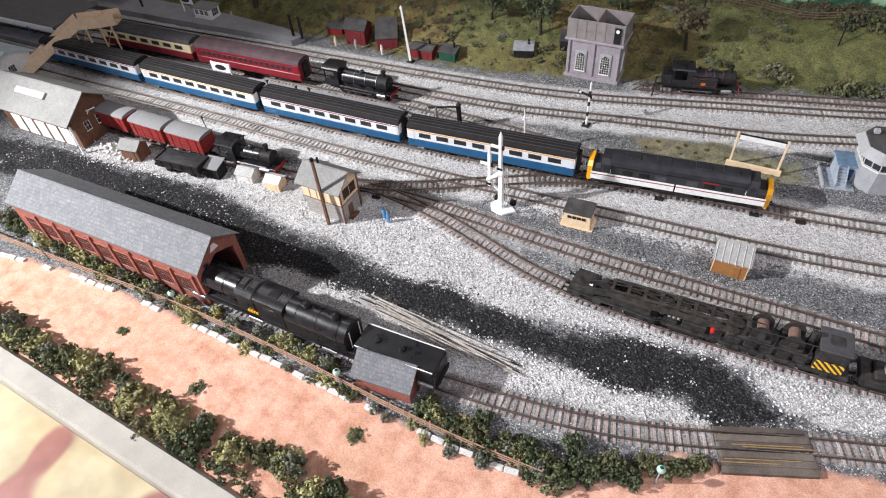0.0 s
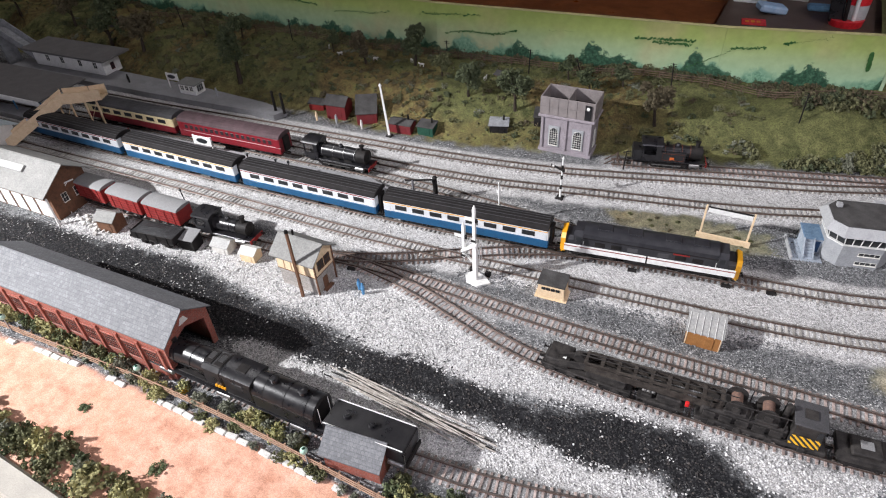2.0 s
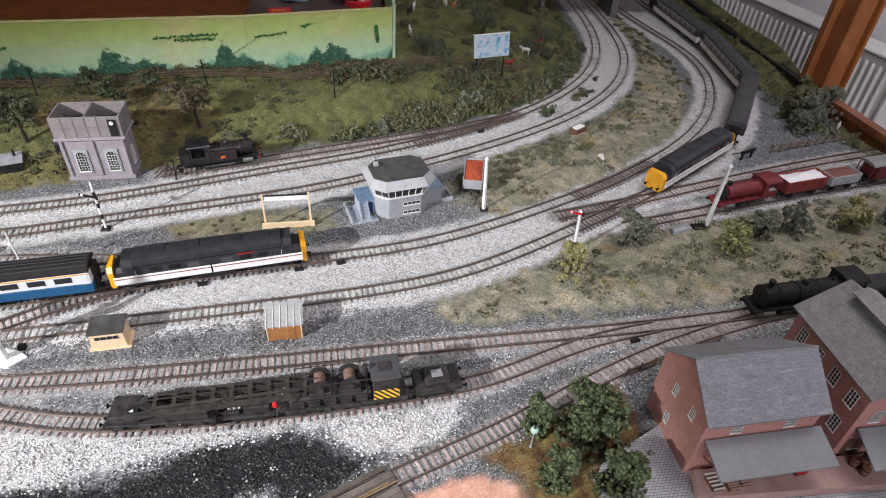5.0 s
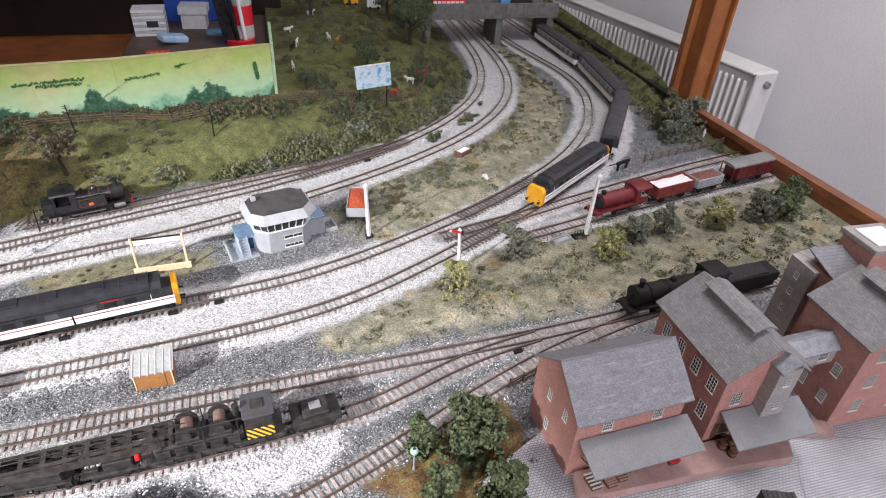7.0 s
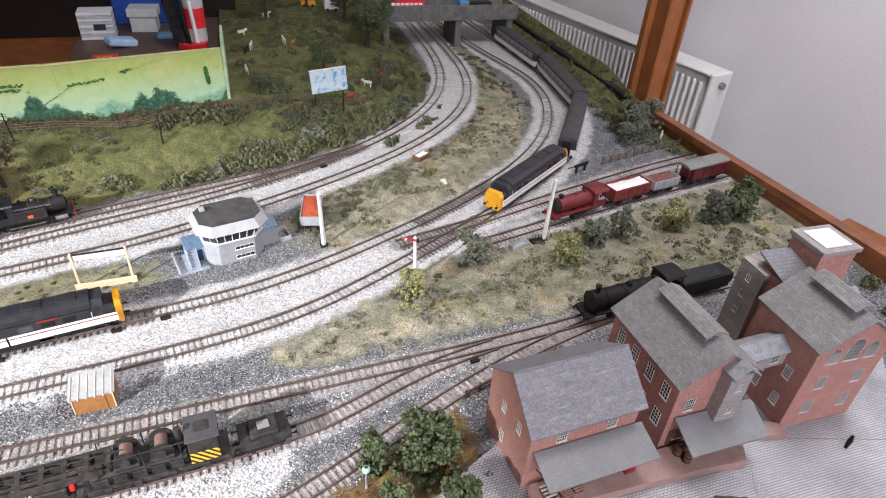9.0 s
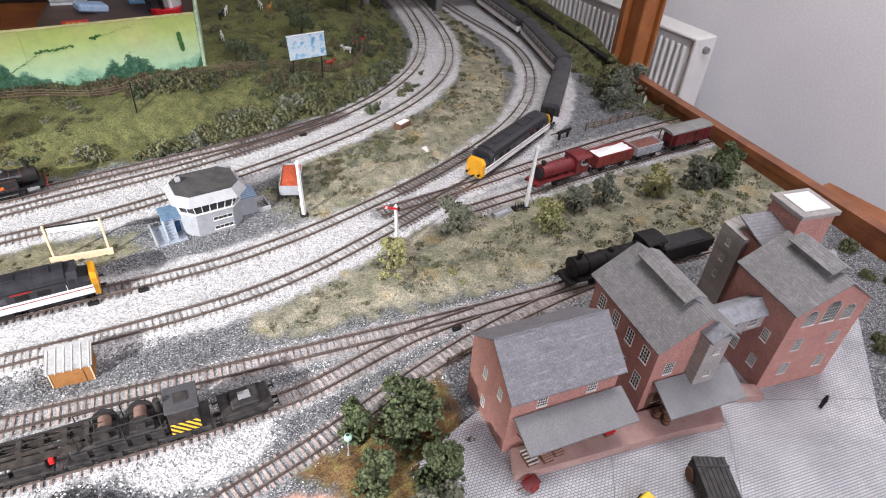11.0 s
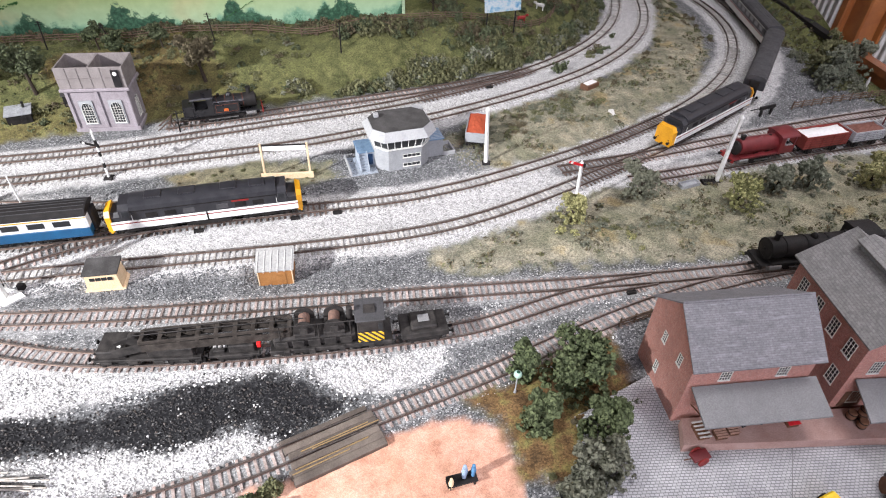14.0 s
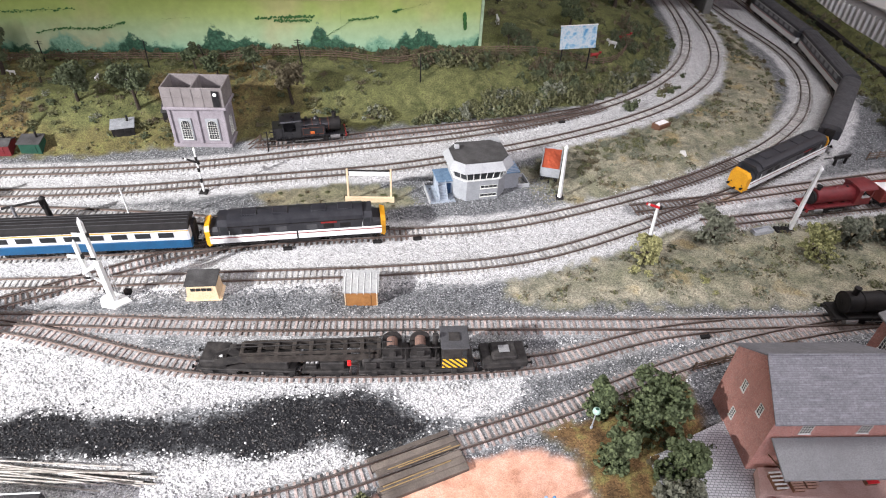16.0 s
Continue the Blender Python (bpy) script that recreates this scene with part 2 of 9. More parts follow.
TRACKS = {
    "back_outer": [(-1.66, .735), (-1.352, .768), (-1.177, .782), (-1.02, .802), (-.847, .820), (-.68, .837), (-.50, .858), (-.393, .873), (-.293, .892), (-.20, .919), (-.069, .961), (.025, .989), (.123, 1.019), (.227, 1.062), (.338, 1.116), (.463, 1.193), (.584, 1.307), (.666, 1.439), (.71, 1.587), (.73, 1.757), (.735, 2.1)],
    "back_inner": [(-1.66, .690), (-1.2, .738), (-.9, .768), (-.75, .778), (-.582, .790), (-.47, .802), (-.367, .816), (-.30, .832), (-.188, .860), (-.101, .879), (-.014, .899), (.067, .923), (.221, .985), (.327, 1.037), (.442, 1.099), (.577, 1.196), (.679, 1.316), (.742, 1.447), (.770, 1.594), (.778, 1.764), (.78, 2.1)],
    "tank_siding": [(-.21, .962), (-.111, .986), (-.036, 1.009), (.022, 1.027), (.154, 1.066), (.283, 1.105), (.40, 1.155)],
    "platform_line": [(-1.66, .645), (-1.167, .698), (-.99, .711), (-.747, .735), (-.566, .754), (-.428, .756), (-.318, .755), (-.2, .748), (-.116, .74), (-.036, .731)],
    "main_inner": [(-1.66, .575), (-1.2, .60), (-.80, .625), (-.672, .638), (-.6, .644), (-.494, .654), (-.395, .666), (-.303, .678), (-.217, .692), (-.14, .707), (-.035, .728), (.124, .747), (.206, .768), (.294, .80), (.389, .845), (.491, .895), (.585, .954), (.680, 1.021), (.758, 1.096), (.815, 1.166), (.855, 1.235), (.885, 1.303), (.905, 1.373), (.913, 1.455), (.907, 1.540), (.882, 1.650), (.858, 1.776), (.82, 2.1)],
    "main_outer": [(-1.66, .52), (-1.2, .55), (-.94, .572), (-.684, .587), (-.561, .593), (-.461, .602), (-.387, .608), (-.277, .619), (-.167, .634), (-.023, .647), (.113, .667), (.200, .684), (.282, .714), (.371, .76), (.47, .815), (.581, .880), (.711, .969), (.777, 1.023), (.838, 1.087), (.889, 1.165), (.923, 1.233), (.947, 1.302), (.961, 1.370), (.968, 1.500), (.955, 1.80), (.93, 2.1)],
    "crossover": [(-1.2, .475), (-1.0, .477), (-.85, .483), (-.70, .495), (-.60, .51), (-.496, .537), (-.433, .562), (-.367, .602), (-.300, .643), (-.218, .688), (-.14, .707)],
    "goods_line": [(-.57, .520), (-.50, .535), (-.433, .544), (-.334, .548), (-.244, .547), (-.166, .548), (-.076, .552), (.124, .564), (.261, .571), (.365, .576), (.472, .582), (.606, .596), (.75, .608), (1.0, .628)],
    "crane_siding": [(-.47, .542), (-.419, .538), (-.340, .527), (-.266, .506), (-.20, .491), (-.13, .484), (.024, .487), (.20, .505), (.254, .518), (.324, .545), (.384, .566), (.47, .581)],
    "shed_road": [(-.86, .275), (-.55, .281), (-.38, .288), (-.277, .294), (-.211, .301), (-.148, .310), (-.089, .321), (-.034, .336), (.017, .354), (.096, .389), (.153, .413), (.243, .447), (.311, .481), (.383, .514), (.46, .545), (.537, .569), (.63, .592), (.70, .602)],
    "loop_front": [(.50, .790), (.552, .800), (.642, .822), (.76, .85), (.87, .873), (.955, .89), (1.09, .915)],
    "loop_back": [(.40, .820), (.52, .850), (.60, .872), (.682, .898), (.82, .935), (.938, .968), (1.09, 1.0)],
}
LINES = {k: glide(v) for k, v in TRACKS.items()}
GAUGE = 0.0176
TURNOUTS = [("main_inner", -.15, .06), ("crossover", -.27, -.14), ("platform_line", -.16, -.03), ("main_inner", .44, .62), ("loop_back", .40, .50), ("back_outer", .20, .42), ("tank_siding", .22, .40), ("crossover", -.50, -.36), ("main_outer", .42, .56)]


# ---- ground ----


def value_noise(x, y, size, seed):
    """Smooth noise between 0 and 1 on a lattice of the given size."""
    rng = np.random.default_rng(seed)
    table = rng.random((256, 256))
    u, v = x / size + 1000, y / size + 1000
    i, j = np.floor(u).astype(int), np.floor(v).astype(int)
    f, g = u - i, v - j
    f, g = f * f * (3 - 2 * f), g * g * (3 - 2 * g)
    i0, i1, j0, j1 = i % 256, (i + 1) % 256, j % 256, (j + 1) % 256
    return (table[i0, j0] * (1 - f) + table[i1, j0] * f) * (1 - g) + (table[i0, j1] * (1 - f) + table[i1, j1] * f) * g


def inside_distance(x, y, poly):
    """Distance to a polygon's edge, positive inside."""
    p = np.array(poly)
    q = np.roll(p, -1, 0)
    best = np.full(x.shape, 1e9)
    odd = np.zeros(x.shape, bool)
    for (ax, ay), (bx, by) in zip(p, q):
        dx, dy = bx - ax, by - ay
        t = np.clip(((x - ax) * dx + (y - ay) * dy) / (dx * dx + dy * dy + 1e-12), 0, 1)
        best = np.minimum(best, np.hypot(x - ax - t * dx, y - ay - t * dy))
        cross = ((ay > y) != (by > y)) & (x < (bx - ax) * (y - ay) / (by - ay + 1e-12) + ax)
        odd ^= cross
    return np.where(odd, best, -best)


def line_distance(x, y, line):
    best = np.full(x.shape, 1e9)
    for px, py in line[::6]:
        np.minimum(best, (x - px) ** 2 + (y - py) ** 2, out=best)
    return np.sqrt(best)


def step(v, a, b):
    t = np.clip((v - a) / (b - a), 0, 1)
    return t * t * (3 - 2 * t)


COAL = [(-1.25, .36), (-1.0, .40), (-.9, .405), (-.70, .43), (-.60, .42), (-.539, .409), (-.448, .418), (-.352, .409), (-.279, .425), (-.198, .417), (-.130, .424), (-.072, .449), (-.011, .459), (.048, .461), (.085, .438), (.109, .420), (.085, .40), (.05, .375), (.044, .377), (.006, .396), (-.05, .382), (-.113, .381), (-.18, .380), (-.249, .372), (-.325, .366), (-.409, .365), (-.477, .357), (-.56, .34), (-.9, .32), (-1.25, .30)]
WHITE = [[(-.97, .40), (-.85, .412), (-.70, .435), (-.60, .425), (-.45, .42), (-.35, .41), (-.2, .42), (-.07, .45), (.05, .462), (.11, .43), (.17, .44), (.21, .47), (.20, .49), (-.1, .475), (-.26, .492), (-.40, .53), (-.50, .525), (-.60, .51), (-.75, .48), (-.97, .47)],
         [(-.52, .34), (-.4, .30), (-.2, .315), (-.05, .345), (.04, .37), (.05, .39), (0, .40), (-.1, .385), (-.25, .375), (-.4, .367), (-.5, .36)]]
SAND = [(-2.3, .06), (-2.3, .12), (-.9, .196), (-.77, .214), (-.70, .223), (-.57, .231), (-.478, .234), (-.393, .236), (-.314, .237), (-.176, .242), (-.08, .25), (-.02, .285), (.02, .34), (.065, .345), (.14, .385), (.21, .40), (.25, .385), (.26, .34), (.30, .06)]
GRASS = [[(-.18, .828), (-.048, .86), (.06, .852), (.075, .815), (.05, .797), (-.046, .795), (-.16, .796)],
         [(.18, .613), (.195, .645), (.278, .675), (.367, .722), (.461, .775), (.52, .785), (.65, .80), (.83, .845), (1.12, .90), (1.12, .64), (.75, .628), (.6, .62), (.485, .612), (.34, .608), (.24, .604)],
         [(.21, .90), (.26, .83), (.33, .835), (.42, .88), (.52, .93), (.62, 1.01), (.72, 1.10), (.80, 1.22), (.84, 1.36), (.84, 1.6), (.82, 2.2), (.80, 2.2), (.80, 1.6), (.765, 1.44), (.70, 1.29), (.60, 1.17), (.45, 1.07), (.33, 1.005)],
         [(-2.3, .87), (-1.2, .86), (-.9, .885), (-.62, .895), (-.45, .915), (-.36, .945), (-.24, .985), (-.1, 1.025), (.03, 1.055), (.16, 1.095), (.28, 1.13), (.42, 1.20), (.55, 1.32), (.63, 1.45), (.67, 1.60), (.69, 2.2), (-2.3, 2.2)],
         [(1.05, .98), (1.0, 1.1), (1.0, 1.3), (1.02, 1.6), (1.0, 2.2), (1.3, 2.2), (1.3, .98)],
         [(.25, .40), (.22, .42), (.26, .44), (.33, .475), (.39, .505), (.40, .44), (.37, .41), (.36, .33), (.26, .33)]]


def ground_height(x, y):
    """The lie of the land: flat boards, a bank behind the tracks and low humps of grass."""
    bank = inside_distance(x, y, GRASS[3])
    z = 0.052 * step(bank, 0.0, 0.13) + 0.035 * step(bank, 0.10, 0.4) * step(x, 0.0, 0.4)
    z = z + 0.016 * step(bank, 0.0, 0.05) * (value_noise(x, y, 0.11, 3) - 0.35)
    z = z + 0.010 * step(inside_distance(x, y, GRASS[1]), 0.0, 0.05) * value_noise(x, y, 0.08, 4)
    z = z + 0.012 * step(inside_distance(x, y, GRASS[2]), 0.0, 0.05) * value_noise(x, y, 0.07, 5)
    z = z + 0.06 * step(inside_distance(x, y, GRASS[4]), 0.0, 0.12) * step(y, 1.18, 1.45)
    z = z + 0.010 * step(inside_distance(x, y, GRASS[5]), 0.0, 0.03) * value_noise(x, y, 0.05, 6)
    return z


def ground_z(x, y):
    return float(ground_height(np.array([x]), np.array([y]))[0])


NX, NY = 660, 424
gx, gy = np.meshgrid(np.linspace(-2.2, 1.10, NX), np.linspace(0.085, 2.2, NY), indexing="ij")
gz = ground_height(gx, gy)
rough = value_noise(gx, gy, 0.006, 11) - 0.5 + 0.6 * (value_noise(gx, gy, 0.014, 12) - 0.5)
gz = gz + 0.0016 * rough
wob = 0.012 * (value_noise(gx, gy, 0.02, 7) - 0.5) + 0.010 * (value_noise(gx, gy, 0.008, 8) - 0.5)
near_track = np.full(gx.shape, 9.0)
for key in LINES:
    near_track = np.minimum(near_track, line_distance(gx, gy, LINES[key]))
gz = gz + 0.0012 * step(0.024 - near_track, 0, 0.008)
white = np.zeros(gx.shape)
for poly in WHITE:
    white = np.maximum(white, step(inside_distance(gx, gy, poly) + wob, -0.004, 0.006))
for key, half, amount in (("back_outer", .026, .95), ("back_inner", .034, .95), ("main_inner", .034, .95), ("main_outer", .036, .95), ("platform_line", .028, .55), ("crossover", .022, .6), ("goods_line", .020, .50), ("crane_siding", .020, .50), ("shed_road", .017, .35), ("loop_front", .030, .85), ("loop_back", .024, .8), ("tank_siding", .020, .4)):
    white = np.maximum(white, amount * step(half - line_distance(gx, gy, LINES[key]) + wob * 0.6, -0.006, 0.006))
for a, b, reach in (("back_outer", "back_inner", .06), ("main_inner", "main_outer", .055)):
    da, db = line_distance(gx, gy, LINES[a]), line_distance(gx, gy, LINES[b])
    white = np.maximum(white, 0.95 * step(0.118 - da - db, -0.01, 0.01))
bare = np.zeros(gx.shape)
for key, x0, x1 in TURNOUTS:
    run = LINES[key][(LINES[key][:, 0] > x0) & (LINES[key][:, 0] < x1) & (LINES[key][:, 1] < 1.3)]
    bare = np.maximum(bare, step(0.017 - line_distance(gx, gy, run), -0.004, 0.004))
white = white * (1 - 0.75 * bare)
coal = step(inside_distance(gx, gy, COAL) + wob * 1.4, -0.006, 0.008)
sand = step(inside_distance(gx, gy, SAND) + wob * 0.6, -0.004, 0.004)
grass = np.zeros(gx.shape)
for poly in GRASS:
    grass = np.maximum(grass, step(inside_distance(gx, gy, poly) + wob * 1.5, -0.008, 0.010))
white = white * (1 - 0.9 * coal)

me = bpy.data.meshes.new("ground")
idx = np.arange(NX * NY).reshape(NX, NY)
faces = np.stack([idx[:-1, :-1], idx[1:, :-1], idx[1:, 1:], idx[:-1, 1:]], -1).reshape(-1, 4)
centre = np.stack([gx, gy], -1).reshape(-1, 2)[faces].mean(1)
BACKDROP = [(-2.4, 1.11), (-1.7, 1.15), (-.68, 1.19), (-.10, 1.26), (.175, 1.32)]
faces = faces[~((centre[:, 0] < 0.172) & (centre[:, 1] > np.interp(centre[:, 0], *zip(*BACKDROP)) + 0.004))]
me.from_pydata(np.stack([gx, gy, gz], -1).reshape(-1, 3).tolist(), [], faces.tolist())
me.polygons.foreach_set("use_smooth", [True] * len(me.polygons))
edge_of = inside_distance(gx, gy, GRASS[1])
dry = 0.85 * step(edge_of + wob, -0.01, 0.01) * (0.75 + 0.25 * step(0.05 - edge_of, 0, 0.04))
dry = np.maximum(dry, 0.7 * step(inside_distance(gx, gy, GRASS[2]) + wob, -0.01, 0.01))
dry = np.maximum(dry, 0.55 * step(inside_distance(gx, gy, GRASS[0]) + wob, -0.01, 0.01))
bank_in = inside_distance(gx, gy, GRASS[3])
earth = np.maximum(0.9 * step(inside_distance(gx, gy, GRASS[5]) + wob, -0.01, 0.006), 0.3 * step(0.06 - bank_in + wob * 2, -0.02, 0.03) * step(-0.1 - gx, -0.2, 0.2))
earth = np.maximum(earth, 0.55 * step(value_noise(gx, gy, 0.09, 15) - 0.48, 0, 0.15) * step(-gx, 0.0, 0.3) * step(bank_in, 0, 0.02))
for key, field in (("white", white), ("coal", coal), ("sand", sand), ("grass", grass), ("dry", dry), ("earth", earth)):
    a = me.attributes.new(key, "FLOAT", "POINT")
    a.data.foreach_set("value", field.reshape(-1).astype(np.float32))
ground = tagged(new("ground", me), "scenic baseboard ground of gravel, chippings, sand and scatter grass", "ground", kind="structure")

m = bpy.data.materials.new("layout_ground")
nt, bsdf = nodes_of(m)
tc = nt.nodes.new("ShaderNodeTexCoord").outputs["Object"]


def attr(nt, key):
    n = nt.nodes.new("ShaderNodeAttribute")
    n.attribute_name = key
    return n.outputs["Fac"]


def grains(nt, scale, tc):
    v = nt.nodes.new("ShaderNodeTexVoronoi")
    v.inputs["Scale"].default_value = scale
    nt.links.new(tc, v.inputs["Vector"])
    return v


def chips(nt, v, stops):
    sep = nt.nodes.new("ShaderNodeSeparateColor")
    nt.links.new(v.outputs["Color"], sep.inputs[0])
    return ramp(nt, sep.outputs[0], stops)


g1, g2 = grains(nt, 620, tc), grains(nt, 720, tc)
broad, mid = noise_node(nt, 9, 5, 0.65, tc), noise_node(nt, 45, 6, 0.66, tc)
grey = chips(nt, g1, [(0.0, (0.06, 0.062, 0.066)), (0.5, (0.165, 0.168, 0.172)), (0.82, (0.26, 0.265, 0.267)), (1.0, (0.50, 0.50, 0.50))])
grey = mix(nt, ramp(nt, mid.outputs[0], [(0.55, (0, 0, 0)), (0.75, (0.6, 0.6, 0.6))]), grey, (0.36, 0.36, 0.36))
whites = chips(nt, g2, [(0.0, (0.30, 0.30, 0.302)), (0.15, (0.50, 0.495, 0.49)), (0.4, (0.62, 0.61, 0.60)), (1.0, (0.78, 0.77, 0.76))])
whites = mix(nt, 0.45, whites, chips(nt, grains(nt, 360, tc), [(0, (0.12, 0.12, 0.12)), (0.5, (0.5, 0.5, 0.5)), (1, (0.86, 0.86, 0.86))]), "OVERLAY")
whites = mix(nt, ramp(nt, mid.outputs[0], [(0.52, (0, 0, 0)), (0.74, (0.5, 0.5, 0.5))]), whites, (0.30, 0.295, 0.285))
coals = chips(nt, g1, [(0.0, (0.006, 0.006, 0.007)), (0.8, (0.020, 0.020, 0.022)), (0.97, (0.055, 0.055, 0.055)), (1.0, (0.22, 0.22, 0.22))])
sands = ramp(nt, mid.outputs[0], [(0.30, (0.42, 0.205, 0.135)), (0.50, (0.60, 0.335, 0.24)), (0.70, (0.68, 0.42, 0.32))])
sands = mix(nt, ramp(nt, broad.outputs[0], [(0.50, (0, 0, 0)), (0.75, (0.5, 0.5, 0.5))]), sands, (0.46, 0.25, 0.15))
sands = mix(nt, 0.35, sands, chips(nt, grains(nt, 1100, tc), [(0, (0.2, 0.2, 0.2)), (1, (0.8, 0.8, 0.8))]), "OVERLAY")
turf = ramp(nt, mid.outputs[0], [(0.30, (0.024, 0.027, 0.011)), (0.46, (0.068, 0.075, 0.029)), (0.58, (0.125, 0.125, 0.052)), (0.75, (0.205, 0.180, 0.090))])
turf = mix(nt, ramp(nt, broad.outputs[0], [(0.40, (0, 0, 0)), (0.62, (1, 1, 1))]), turf, mix(nt, mid.outputs[0], (0.068, 0.062, 0.036), (0.140, 0.155, 0.048)))
scrub = ramp(nt, mid.outputs[0], [(0.28, (0.125, 0.120, 0.093)), (0.42, (0.225, 0.212, 0.163)), (0.55, (0.32, 0.29, 0.225)), (0.72, (0.45, 0.395, 0.30))])
patch = noise_node(nt, 16, 4, 0.6, tc)
scrub = mix(nt, ramp(nt, patch.outputs[0], [(0.50, (0, 0, 0)), (0.62, (0.75, 0.75, 0.75))]), scrub, mix(nt, mid.outputs[0], (0.12, 0.122, 0.085), (0.25, 0.245, 0.18)))
scrub = mix(nt, ramp(nt, patch.outputs[0], [(0.34, (0.6, 0.6, 0.6)), (0.44, (0, 0, 0))]), scrub, (0.33, 0.235, 0.10))
turf = mix(nt, attr(nt, "dry"), turf, scrub)
turf = mix(nt, attr(nt, "earth"), turf, ramp(nt, mid.outputs[0], [(0.3, (0.055, 0.034, 0.018)), (0.5, (0.15, 0.085, 0.038)), (0.62, (0.17, 0.14, 0.05)), (0.75, (0.14, 0.145, 0.05))]))
turf = mix(nt, 0.58, turf, chips(nt, grains(nt, 700, tc), [(0, (0.15, 0.15, 0.15)), (1, (0.85, 0.85, 0.85))]), "OVERLAY")
# Shade between the stones is put into the colour along the grain edges.
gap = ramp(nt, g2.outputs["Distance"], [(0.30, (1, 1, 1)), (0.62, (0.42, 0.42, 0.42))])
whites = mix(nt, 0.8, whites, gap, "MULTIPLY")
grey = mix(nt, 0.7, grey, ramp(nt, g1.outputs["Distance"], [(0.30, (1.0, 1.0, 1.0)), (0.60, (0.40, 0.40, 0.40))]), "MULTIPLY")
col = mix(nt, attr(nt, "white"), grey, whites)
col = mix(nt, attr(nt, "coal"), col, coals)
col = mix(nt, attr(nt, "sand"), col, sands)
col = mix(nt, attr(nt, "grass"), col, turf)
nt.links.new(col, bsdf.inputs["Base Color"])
bsdf.inputs["Roughness"].default_value = 0.95
bsdf.inputs["Specular IOR Level"].default_value = 0.2
bump(nt, bsdf, g2.outputs["Distance"], -0.9, 0.0014)
me.materials.append(m)

# ---- tracks ----


def sweep(name, line, offset, profile, material, parent, z=0.0):
    """A rail: a profile (sideways, up) drawn along a line at an offset."""
    p = line[::2]
    d = np.gradient(p, axis=0)
    d /= np.hypot(*d.T)[:, None]
    nrm = np.stack([-d[:, 1], d[:, 0]], 1)
    verts, faces, k = [], [], len(profile)
    for q, n in zip(p, nrm):
        for u, v in profile:
            verts.append((q[0] + n[0] * (offset + u), q[1] + n[1] * (offset + u), z + v))
    for i in range(len(p) - 1):
        for j in range(k):
            faces.append((i * k + j, i * k + (j + 1) % k, (i + 1) * k + (j + 1) % k, (i + 1) * k + j))
    return link_mesh(name, verts, faces, material, parent)


bm = bmesh.new()
add_box(bm, -0.0014, 0.0014, -0.0152, 0.0152, 0.0, 0.0020, 0.0003)
SLEEPER_MESH = bpy.data.meshes.new("sleeper")
bm.to_mesh(SLEEPER_MESH)
bm.free()
SLEEPER_MESH.materials.append(M_SLEEPER)
SLEEPER_GREY = SLEEPER_MESH.copy()
SLEEPER_GREY.materials[0] = M_SLEEPER_GREY
SLEEPER_BARE = SLEEPER_MESH.copy()
SLEEPER_BARE.materials[0] = mk("bare_dark_sleeper", (0.085, 0.062, 0.052), (0.135, 0.105, 0.092), 400, 0.8, 0.4, random_tone=0.4)
DUSTY = ("back_outer", "back_inner", "main_inner", "main_outer", "platform_line")
RAIL_FOOT = [(-0.0012, 0.0), (0.0012, 0.0), (0.0004, 0.0008), (0.0004, 0.0021), (-0.0004, 0.0021), (-0.0004, 0.0008)]
RAIL_HEAD = [(-0.0007, 0.0021), (0.0007, 0.0021), (0.0006, 0.0029), (-0.0006, 0.0029)]
TRACK_LABELS = {"shed_road": "rust-brown engine shed track in grey ballast", "crane_siding": "rust-brown siding track under a breakdown crane"}


